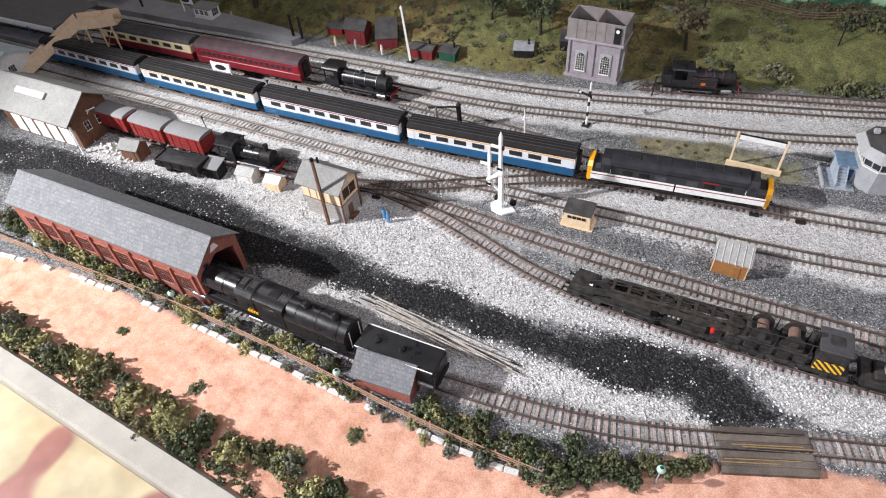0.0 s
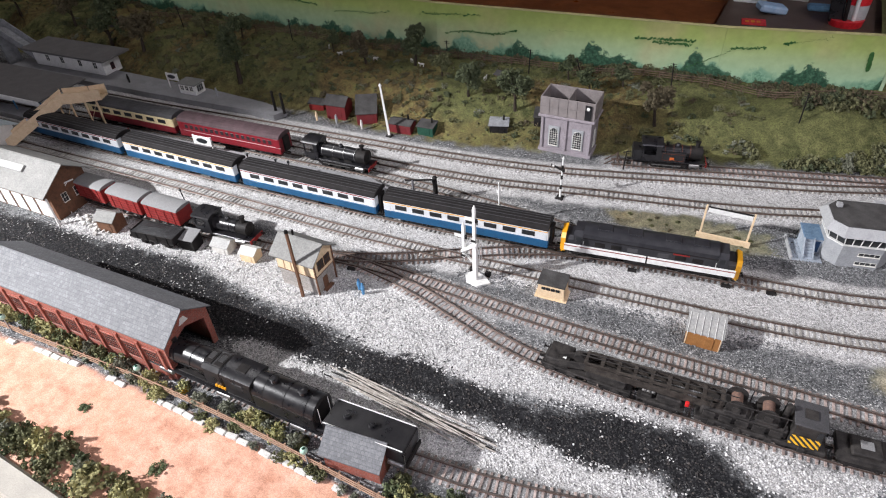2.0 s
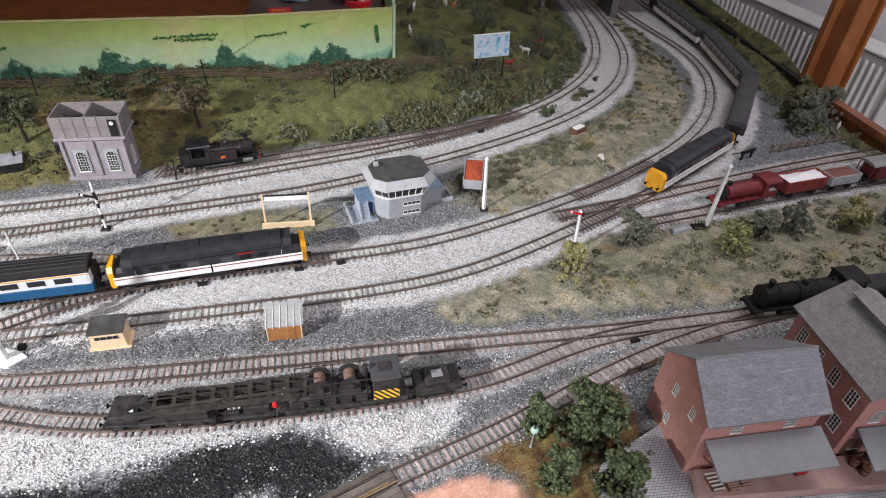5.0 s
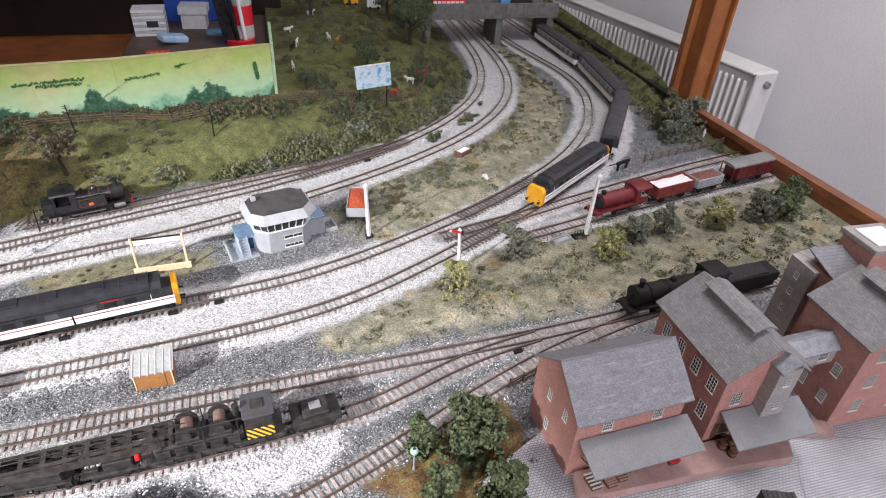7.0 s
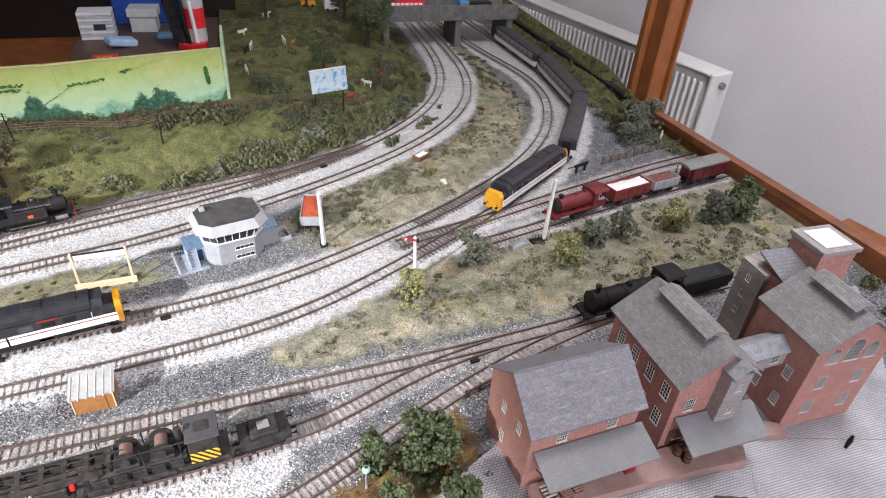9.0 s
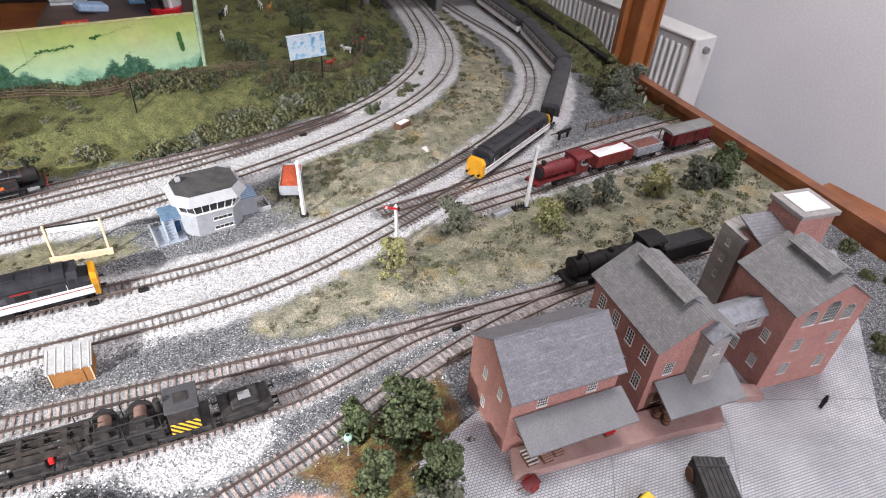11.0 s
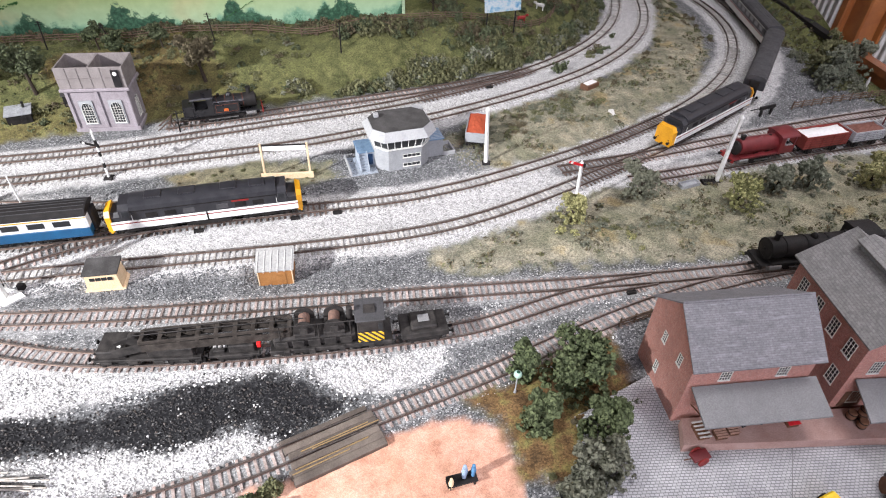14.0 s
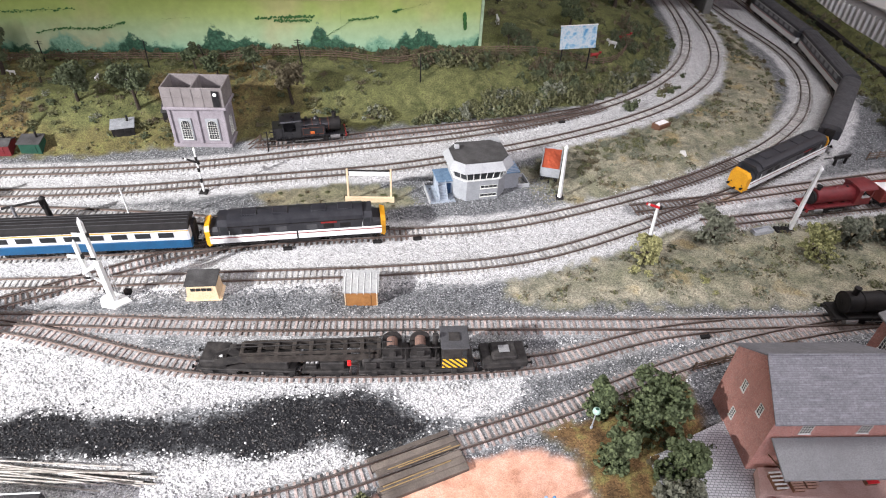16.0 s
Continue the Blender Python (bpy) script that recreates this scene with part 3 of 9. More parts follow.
def lay_track(key):
    line = LINES[key]
    t = thing("railway_track", Matrix.Identity(4), TRACK_LABELS.get(key, "model railway track with brown sleepers in pale ballast"), "track", "railway tracks")
    for side in (-1, 1):
        rail = sweep("rail", line, side * GAUGE / 2, RAIL_FOOT, M_RAIL, t, 0.0026)
        sweep("rail_head", line, side * GAUGE / 2, RAIL_HEAD, M_RAILTOP, rail, 0.0026)
    s = np.r_[0, np.cumsum(np.hypot(*np.diff(line, axis=0).T))]
    spots = np.arange(0.004, s[-1], 0.0078)
    rng = np.random.default_rng(len(key))
    for n, u in enumerate(spots[:300] if key not in ("main_inner", "main_outer", "back_outer", "back_inner") else spots[60:360]):
        x, y = np.interp(u, s, line[:, 0]), np.interp(u, s, line[:, 1])
        x2, y2 = np.interp(u + 0.003, s, line[:, 0]), np.interp(u + 0.003, s, line[:, 1])
        a = math.degrees(math.atan2(y2 - y, x2 - x)) if (x2, y2) != (x, y) else 0
        bare_here = any(k == key and x0 < x < x1 and y < 1.3 for k, x0, x1 in TURNOUTS)
        o = new("sleeper", SLEEPER_BARE if bare_here else SLEEPER_GREY if key in DUSTY else SLEEPER_MESH)
        o.parent = t
        o.matrix_local = pose(x, y, 0.0002 + 0.0003 * rng.random(), 0, 0, a + rng.normal(0, 1.2))
    rest = spots[300:] if key not in ("main_inner", "main_outer", "back_outer", "back_inner") else np.r_[spots[:60], spots[360:]]
    if len(rest):
        bm = bmesh.new()
        for u in rest:
            x, y = np.interp(u, s, line[:, 0]), np.interp(u, s, line[:, 1])
            x2, y2 = np.interp(u + 0.003, s, line[:, 0]), np.interp(u + 0.003, s, line[:, 1])
            a = math.degrees(math.atan2(y2 - y, x2 - x)) if (x2, y2) != (x, y) else 0
            add_box(bm, -0.0016, 0.0016, -0.0155, 0.0155, 0.0, 0.0022, 0, pose(x, y, 0.0007, 0, 0, a))
        tagged(part("sleeper_run", bm, M_SLEEPER_GREY if key in DUSTY else M_SLEEPER, t), kind="stuff")
    return t


for key in TRACKS:
    lay_track(key)


# ---- buildings ----
M_PANE = mk("dark_glazing", (0.012, 0.014, 0.016), (0.025, 0.027, 0.03), 80, 0.42, 0.0)
M_TILE = mk("weathered_roof_boards", (0.30, 0.31, 0.32), (0.20, 0.205, 0.215), 90, 0.75, 0.4, fine=600)
M_BROWN = mk("brown_timber", (0.17, 0.085, 0.05), (0.11, 0.06, 0.04), 140, 0.75, 0.3)
M_PALEROOF = brick_mat("pale_corrugated_roof", (0.42, 0.415, 0.395), (0.35, 0.345, 0.33), (0.20, 0.20, 0.19), 0.0026, 0.2, (1, 0))
M_PALEBLUE = mk("faded_blue_paint", (0.27, 0.38, 0.54), (0.33, 0.43, 0.56), 150, 0.7, 0.2)
M_RIM = mk("pale_concrete_rim", (0.38, 0.385, 0.39), (0.32, 0.325, 0.33), 80, 0.85, 0.3)
M_GREYROOF = mk("grey_felt_roof", (0.20, 0.20, 0.20), (0.235, 0.235, 0.235), 40, 0.8, 0.12)
M_STATIONROOF = mk("dark_felt_roof", (0.115, 0.11, 0.108), (0.15, 0.145, 0.142), 50, 0.85, 0.15)
M_HOIST = brick_mat("grey_brown_stone", (0.36, 0.335, 0.31), (0.30, 0.28, 0.26), (0.20, 0.185, 0.17), 0.2, 0.0022)
M_WHITEROOF = brick_mat("pale_boarded_roof", (0.66, 0.66, 0.64), (0.58, 0.58, 0.56), (0.36, 0.36, 0.35), 0.0062, 0.2, (1, 0))
M_BLUE = mk("blue_paint", (0.10, 0.26, 0.46), (0.07, 0.20, 0.36), 110, 0.5, 0.1)
M_RED = mk("red_paint", (0.26, 0.030, 0.027), (0.19, 0.022, 0.022), 90, 0.5, 0.15)
M_MAROON = mk("maroon_paint", (0.16, 0.02, 0.022), (0.11, 0.014, 0.018), 70, 0.42, 0.1)
M_YELLOW = mk("yellow_paint", (0.70, 0.33, 0.012), (0.60, 0.27, 0.012), 90, 0.45, 0.1)
M_GREEN = mk("dark_green_paint", (0.02, 0.07, 0.045), (0.015, 0.05, 0.035), 90, 0.6, 0.2)
M_STONEWHITE = mk("whitewashed_stone", (0.62, 0.61, 0.58), (0.48, 0.46, 0.43), 120, 0.85, 0.4)
M_LOADING = mk("dusty_brick_dock", (0.42, 0.285, 0.25), (0.34, 0.21, 0.18), 50, 0.85, 0.3)
M_ORANGE = mk("rust_orange_load", (0.42, 0.085, 0.04), (0.32, 0.065, 0.03), 250, 0.85, 0.5)
M_FELT = mk("dark_roof_felt", (0.045, 0.043, 0.042), (0.085, 0.082, 0.08), 55, 0.8, 0.3)
M_STRAW = mk("straw_timber", (0.74, 0.57, 0.38), (0.64, 0.48, 0.31), 110, 0.75, 0.2)


M_FRAME = mk("window_white", (0.76, 0.75, 0.70), (0.66, 0.65, 0.60), 150, 0.6, 0.1)


def window(parent, m, w, h, cols=3, rows=4, arched=False, bar=None):
    """A glazed window on a wall: m puts its sill's middle on the wall, x along it and y out of it."""
    bar = bar or M_FRAME
    bm = bmesh.new()
    add_box(bm, -w / 2, w / 2, -0.0012, 0.0002, 0, h)
    if arched:
        add_cyl(bm, (0, -0.0012, h), (0, 0.0002, h), w / 2, sides=12)
    bmesh.ops.transform(bm, matrix=m, verts=bm.verts)
    pane = part("window", bm, M_PANE, parent)
    bm = bmesh.new()
    t = 0.00032
    top = h + (w * 0.35 if arched else 0)
    for i in range(cols + 1):
        x = -w / 2 + w * i / cols
        add_box(bm, x - t / 2 - (t / 3 if i in (0, cols) else 0), x + t / 2 + (t / 3 if i in (0, cols) else 0), 0.0002, 0.0008, 0, h if i in (0, cols) else top)
    for j in range(rows + 1):
        z = h * j / rows
        add_box(bm, -w / 2, w / 2, 0.0002, 0.0007, z - t / 2, z + t / 2)
    if arched:
        for k in range(6):
            a, b = math.pi * k / 6, math.pi * (k + 1) / 6
            add_cyl(bm, (w / 2 * math.cos(a), 0.0004, h + w / 2 * math.sin(a)), (w / 2 * math.cos(b), 0.0004, h + w / 2 * math.sin(b)), t * 0.7, sides=4)
    add_box(bm, -w / 2 - 0.0008, w / 2 + 0.0008, 0.0002, 0.0014, -0.0010, -0.0002)
    bmesh.ops.transform(bm, matrix=m, verts=bm.verts)
    part("frame", bm, bar, pane)
    return pane


def gable_walls(L, D, eave, ridge, ridge_at=0.5, thick=0.002, base=-0.004):
    """Hollow walls of a gabled house: length L along x, depth D along y."""
    bm = bmesh.new()
    r = D * ridge_at
    for x0, x1 in ((0, thick), (L - thick, L)):
        add_extrude(bm, [(0, base), (D, base), (D, eave), (r, ridge), (0, eave)], x0, x1)
    add_box(bm, thick, L - thick, 0, thick, base, eave)
    add_box(bm, thick, L - thick, D - thick, D, base, eave)
    return bm


def gable_roof(parent, L, D, eave, ridge, material, ridge_at=0.5, over=0.004, verge=0.003, thick=0.0016, name="roof"):
    r = D * ridge_at
    for y0, sgn in ((0, -1), (D, 1)):
        run = abs(r - y0)
        drop = (ridge - eave) / run * over
        ye, ze = y0 + sgn * over, eave - drop
        bm = bmesh.new()
        add_extrude(bm, [(ye, ze), (ye, ze + thick), (r, ridge + thick), (r, ridge)][:: (1 if sgn < 0 else -1)], -verge, L + verge)
        part(name, bm, material, parent)
    bm = bmesh.new()
    add_cyl(bm, (-verge, r, ridge + thick), (L + verge, r, ridge + thick), 0.0011, sides=6)
    part("ridge_cap", bm, material, parent)




def on_front(x, z, y=0.0):
    return pose(x, y, z, 0, 0, 180)


def on_left(y, z, x=0.0):
    return pose(x, y, z, 0, 0, 90)


def on_right(y, z, x=0.0):
    return pose(x, y, z, 0, 0, -90)


# engine shed
t = thing("engine_shed", pose(-0.8639, 0.2428, 0, 0, 0, 3.8), "long red brick engine shed with a weathered grey slate roof", "shed")
L, D, EV, RD = 0.332, 0.072, 0.062, 0.088
bm = bmesh.new()
add_box(bm, 0.003, L - 0.003, 0, 0.003, -0.004, EV)
add_box(bm, 0.003, L - 0.003, D - 0.003, D, -0.004, EV)
add_extrude(bm, [(0, -0.004), (D, -0.004), (D, EV), (D / 2, RD), (0, EV)], 0, 0.003)
add_extrude(bm, [(0, -0.004), (0.008, -0.004), (0.008, 0.048), (D / 2, 0.060), (D / 2, RD), (0, EV)], L - 0.003, L)
add_extrude(bm, [(D, -0.004), (D, EV), (D / 2, RD), (D / 2, 0.060), (D - 0.008, 0.048), (D - 0.008, -0.004)], L - 0.003, L)
part("wall", bm, M_BRICK, t)
gable_roof(t, L, D, EV, RD, M_SLATE_L, over=0.003, verge=0.006)
for i in range(9):
    x = 0.026 + i * 0.0348
    window(t, on_front(x, 0.018), 0.020, 0.024, 5, 5, arched=False, bar=M_BRICK)
    box_part("lintel", M_BRICK, t, x - 0.012, x + 0.012, -0.0016, 0.0, 0.0425, 0.0455, 0.0003)
    box_part("pier", M_BRICK, t, x + 0.0150, x + 0.0198, -0.0025, 0.0, -0.004, 0.052, 0.0003)
bm = bmesh.new()
add_extrude(bm, [(0.0, 0.0), (0.014, 0.0), (0.010, 0.008), (0.004, 0.008)], L + 0.0005, L + 0.0015)
bmesh.ops.translate(bm, verts=bm.verts, vec=(0, D / 2 - 0.007, 0.067))
part("gable_light", bm, M_WHITE, t)

# gatehouse
t = thing("goods_hut", pose(-0.302, 0.2545, 0, 0, 0, 8), "small red brick hut with pale slate roof by the fence", "hut")
part("wall", gable_walls(0.064, 0.040, 0.027, 0.043), M_BRICK, t)
gable_roof(t, 0.064, 0.040, 0.027, 0.043, M_SLATE_L, over=0.004)
box_part("door", M_BROWN, t, 0.0643, 0.0651, 0.014, 0.026, 0, 0.021, 0.0002)

# timber signal box by the yard throat
t = thing("signal_box", pose(-0.533, 0.459, 0, 0, 0, 2), "two-storey cream timber signal box with grey base and pale roof", "signal box")
box_part("base", M_HOIST, t, 0.001, 0.063, 0.001, 0.041, -0.003, 0.030, 0.0004)
part("upper_wall", gable_walls(0.064, 0.042, 0.060, 0.075, base=0.0305), M_STRAW, t)
gable_roof(t, 0.064, 0.042, 0.060, 0.075, M_PALEROOF, over=0.007, verge=0.005)
box_part("string_course", M_BROWN, t, -0.0005, 0.0645, -0.0006, 0.0426, 0.0300, 0.0312, 0.0002)
box_part("door", M_BROWN, t, 0.0631, 0.0640, 0.014, 0.024, 0, 0.021, 0.0002)
box_part("step", M_BROWN, t, 0.0640, 0.0700, 0.010, 0.028, 0, 0.003, 0.0003)
for x in (0.012, 0.024, 0.036, 0.048):
    box_part("plank_cover", M_CREAM, t, x - 0.0006, x + 0.0006, -0.0008, 0.0, 0.0315, 0.0590)
window(t, on_right(0.014, 0.039, 0.064), 0.013, 0.014, 3, 2, bar=M_BROWN)
window(t, on_right(0.029, 0.039, 0.064), 0.012, 0.014, 3, 2, bar=M_BROWN)
for y in (0.0, 0.041):
    box_part("corner_post", M_BROWN, t, 0.0634, 0.0652, y - 0.0005, y + 0.0015, 0, 0.060)
cyl_part("chimney", M_SOOT, t, (0.02, 0.022, 0.070), (0.02, 0.022, 0.086), 0.0016)
t = thing("telegraph_post", pose(-0.489, 0.450, 0), "leaning dark timber post in front of the signal box", "post")
cyl_part("pole", M_BROWN, t, (0, 0, -0.002), (-0.006, 0.004, 0.108), 0.0026, 0.0022, 4)
cyl_part("cap", M_SOOT, t, (-0.0058, 0.004, 0.106), (-0.0064, 0.004, 0.110), 0.0030, 0.002, 6)

# station building and its neighbour
t = thing("station_building", pose(-1.152, 0.403, 0, 0, 0, 4), "brown timber station building with a pale corrugated roof", "station building")
part("wall", gable_walls(0.180, 0.072, 0.064, 0.088), M_BROWN, t)
gable_roof(t, 0.180, 0.072, 0.064, 0.088, M_PALEROOF, over=0.016, verge=0.012)
box_part("roof_vent", M_WHITEROOF, t, 0.05, 0.12, 0.014, 0.026, -0.0005, 0.0035, 0.0005, m=pose(0, 0, 0.0655, math.degrees(math.atan2(0.024, 0.036)), 0, 0))
for i, x in enumerate((0.02, 0.05, 0.08, 0.11, 0.14)):
    box_part("white_panel", M_WHITE, t, x, x + 0.024, -0.001, 0.0, 0.002, 0.034, 0.0002)
window(t, on_right(0.024, 0.024, 0.180), 0.010, 0.016, 2, 2)
window(t, on_right(0.048, 0.024, 0.180), 0.010, 0.016, 2, 2)
box_part("canopy_post", M_WHITE, t, 0.188, 0.191, -0.012, -0.009, 0, 0.052, 0.0003)
box_part("canopy_post", M_WHITE, t, 0.188, 0.191, 0.074, 0.077, 0, 0.046, 0.0003)
t = thing("goods_office", pose(-1.50, 0.455, 0, 0, 0, 4), "white walled goods office with a pale blue-white roof", "building")
part("wall", gable_walls(0.20, 0.09, 0.036, 0.055), M_WHITE, t)
gable_roof(t, 0.20, 0.09, 0.036, 0.055, mk("pale_blue_roof", (0.55, 0.63, 0.66), (0.46, 0.53, 0.56), 60, 0.7, 0.2), over=0.012, verge=0.006)
window(t, on_right(0.045, 0.014, 0.20), 0.014, 0.014, 3, 2)

# platforms
bm = bmesh.new()
add_prism(bm, [(-1.68, .592), (-1.2, .628), (-.90, .648), (-.70, .662), (-.56, .673), (-.477, .668), (-.474, .702), (-.56, .728), (-.72, .708), (-.99, .684), (-1.2, .668), (-1.68, .617)][::1], -0.003, 0.0115)
t = tagged(part("island_platform", bm, M_PLAT), "grey paved island platform with pale edges", "platform", kind="structure")
bm = bmesh.new()
for a, b in (((-1.2, .628), (-.90, .648)), ((-.90, .648), (-.70, .662)), ((-.70, .662), (-.56, .673)), ((-.56, .673), (-.477, .668))):
    d = Vector((b[0] - a[0], b[1] - a[1], 0))
    add_box(bm, 0, d.length, -0.0008, 0.003, 0.0105, 0.0125, 0.0003, pose(*a, 0, 0, 0, math.degrees(math.atan2(d.y, d.x))))
part("platform_edge", bm, M_GREY, t)
bm = bmesh.new()
add_prism(bm, [(-1.68, .775), (-1.37, .796), (-1.13, .817), (-.93, .838), (-.875, .838), (-.865, .866), (-.93, .878), (-1.10, .880), (-1.37, .868), (-1.68, .85)], -0.003, 0.0125)
tagged(part("back_platform", bm, M_PLAT), "long grey paved platform against the bank", "platform", kind="structure")

t = thing("platform_building", pose(-1.72, 0.604, 0.0115, 0, 0, 4.5), "platform building with a wide flat grey canopy roof", "building")
box_part("wall", M_WHITE, t, 0.03, 0.34, 0.030, 0.080, -0.002, 0.032, 0.0004)
box_part("roof", M_STATIONROOF, t, 0.0, 0.40, -0.004, 0.118, 0.034, 0.038, 0.0006)
box_part("valance", M_WHITE, t, 0.0, 0.40, -0.006, -0.0042, 0.029, 0.037, 0.0002)
for x in (0.10, 0.20, 0.30, 0.39):
    box_part("canopy_post", M_BLUE, t, x - 0.001, x + 0.001, 0.004, 0.006, -0.001, 0.034)
t = thing("waiting_room", pose(-1.62, 0.806, 0.0125, 0, 0, 5), "white waiting room under a wide grey overhanging roof", "building")
box_part("wall", M_WHITE, t, 0.0, 0.235, 0.008, 0.058, -0.002, 0.040, 0.0004)
bm = bmesh.new()
add_prism(bm, [(-0.012, -0.010), (0.262, -0.010), (0.262, 0.072), (-0.012, 0.072)], 0.040, 0.045)
part("roof", bm, M_STATIONROOF, t)
for x in (0.05, 0.10, 0.16, 0.21):
    window(t, on_front(x, 0.014, 0.008), 0.012, 0.015, 2, 2)
window(t, on_right(0.034, 0.008, 0.235), 0.010, 0.015, 2, 2, bar=M_MAROON)
t = thing("platform_kiosk", pose(-1.142, 0.838, 0.0125, 0, 0, 5), "small white kiosk with a flat pale roof on the platform", "kiosk")
box_part("wall", M_WHITE, t, 0, 0.046, 0, 0.030, -0.001, 0.022, 0.0004)
box_part("roof", M_PALEROOF, t, -0.003, 0.049, -0.003, 0.033, 0.022, 0.0242, 0.0004)
for x in (0.010, 0.023, 0.036):
    window(t, on_front(x, 0.009), 0.009, 0.010, 2, 2)
window(t, on_right(0.015, 0.006, 0.046), 0.018, 0.014, 3, 2)


def name_board(m, w, h, post_h, colour, label):
    t = thing("name_board", m, label, "sign", "station name boards")
    for x in (-w / 2, w / 2):
        box_part("post", colour, t, x - 0.0012, x + 0.0012, -0.0012, 0.0012, -0.003, post_h, 0.0003)
    box_part("board", colour, t, -w / 2 - 0.001, w / 2 + 0.001, -0.0022, -0.0012, post_h - h, post_h, 0.0003)
    bm = bmesh.new()
    add_cyl(bm, (0, -0.0028, post_h - h / 2), (0, -0.0022, post_h - h / 2), h * 0.36, sides=14)
    bmesh.ops.scale(bm, vec=(1.9, 1, 0.8), space=Matrix.Translation((0, 0, -(post_h - h / 2))), verts=bm.verts)
    part("name_plate", bm, M_PANE, t, "dark oval with unreadable lettering")
    return t


name_board(pose(-0.895, 0.672, 0.0115, 0, 0, 6), 0.040, 0.018, 0.034, M_WHITE, "white station name board with a dark oval plate")
name_board(pose(-1.172, 0.852, 0.0125, 0, 0, 6), 0.030, 0.016, 0.036, M_WHITE, "white station name board by the kiosk")

# tan footbridge over the main lines
t = thing("footbridge", pose(0, 0, 0), "tan covered footbridge with stairs over the running lines", "footbridge")
A, B, Cc = Vector((-1.302, 0.535, 0.0)), Vector((-1.228, 0.634, 0.068)), Vector((-1.188, 0.663, 0.068))


def tilted_box(name, a, b, w, z0, z1, material, parent):
    a, b = Vector(a), Vector(b)
    d = (b - a).normalized()
    s = Vector((d.y, -d.x, 0)).normalized() * w
    bm = bmesh.new()
    vs = [bm.verts.new(p + q + Vector((0, 0, z))) for p in (a, b) for q in (-s, s) for z in (z0, z1)]
    for f in ((0, 1, 3, 2), (4, 6, 7, 5), (0, 4, 5, 1), (2, 3, 7, 6), (0, 2, 6, 4), (1, 5, 7, 3)):
        bm.faces.new([vs[i] for i in f])
    bmesh.ops.recalc_face_normals(bm, faces=bm.faces)
    return part(name, bm, material, parent)


for a, b, nm in ((A, B, "stair"), (B, Cc, "deck"), (Cc, Cc + Vector((0.030, 0.016, 0.004)), "landing")):
    tilted_box(nm, a, b, 0.014, -0.002, 0.001, M_STRAW, t)
    s = Vector(((b - a).y, -(b - a).x, 0)).normalized() * 0.0135
    for q in (-s, s):
        tilted_box("parapet", a + q, b + q, 0.001, 0.001, 0.020, M_STRAW, t)
for p in (B, Cc):
    for dx, dy in ((-0.010, -0.006), (0.010, 0.006)):
        box_part("leg", M_STRAW, t, p.x + dx - 0.0015, p.x + dx + 0.0015, p.y + dy - 0.0015, p.y + dy + 0.0015, -0.002, 0.069)
    tilted_box("brace", (p.x - 0.010, p.y - 0.006, 0.020), (p.x + 0.010, p.y + 0.006, 0.060), 0.0008, -0.0008, 0.0008, M_STRAW, t)
t = thing("far_footbridge", pose(0, 0, 0), "weathered grey footbridge with arched stair at the platform end", "footbridge")
for a, b in (((-1.86, .78, .085), (-1.72, .815, .085)), ((-1.72, .815, .085), (-1.61, .835, .014))):
    tilted_box("deck", a, b, 0.016, -0.003, 0.001, M_TILE, t)
    for q in (-0.016, 0.016):
        tilted_box("parapet", (a[0], a[1] + q, a[2]), (b[0], b[1] + q, b[2]), 0.001, 0.001, 0.020, M_TILE, t)
box_part("leg", M_TILE, t, -1.725, -1.718, 0.798, 0.833, 0, 0.082)

# small yard huts


def small_hut(name, m, w, d, h, wall, roof, label, over=0.002, rise=0.004, window_front=False, chimney=False, lean=False):
    t = thing(name, m, label, "hut", "lineside huts")
    bm = bmesh.new()
    if lean:
        add_extrude(bm, [(0, -0.003), (d, -0.003), (d, h + rise), (0, h)], 0, w)
        part("wall", bm, wall, t)
        bm = bmesh.new()
        add_extrude(bm, [(-over, h - over * rise / d), (d + over, h + rise + over * rise / d), (d + over, h + rise + 0.0014 + over * rise / d), (-over, h + 0.0014 - over * rise / d)], -over, w + over)
        part("roof", bm, roof, t)
    else:
        part("wall", gable_walls(w, d, h, h + rise, thick=0.0015, base=-0.003), wall, t)
        gable_roof(t, w, d, h, h + rise, roof, over=over, verge=over, thick=0.0012)
    bm = bmesh.new()
    add_box(bm, w * 0.55, w * 0.8, -0.0006, 0.0002, 0, h * 0.78, 0.0002)
    if window_front:
        bm.free()
        for k in range(3):
            box_part("vent", M_PANE, t, w * (0.22 + 0.2 * k), w * (0.37 + 0.2 * k), -0.0004, 0.0004, h * 0.62, h * 0.76)
    else:
        part("door", bm, wall, t)
    if chimney:
        cyl_part("chimney", M_SOOT, t, (w * 0.75, d * 0.7, h), (w * 0.75, d * 0.7, h + rise + 0.010), 0.0018)
    return t


# brick-red store with a pale ribbed roof
t = small_hut("platelayers_hut", pose(-0.008, 0.592, 0, 0, 0, 4), 0.040, 0.031, 0.023, M_TAN, M_WHITEROOF, "orange-brown timber store with a pale ribbed roof", lean=True, rise=0.005)
for i in range(6):
    box_part("roof_rib", M_WHITE, t, 0.0 + i * 0.0078, 0.0006 + i * 0.0078, -0.001, 0.032, 0.0243, 0.0249, m=Matrix.Translation((0, 0, 0)) @ pose(0, 0, 0, math.degrees(math.atan2(0.005, 0.031)), 0, 0))
for x in (0, 0.0388):
    box_part("corner_post", M_STRAW, t, x, x + 0.0012, -0.0005, 0.0007, 0, 0.023)
t = thing("cream_hut", pose(-0.202, 0.590, 0, 0, 0, 6), "cream lamp hut with battered walls and a black felt roof", "hut", "lineside huts")
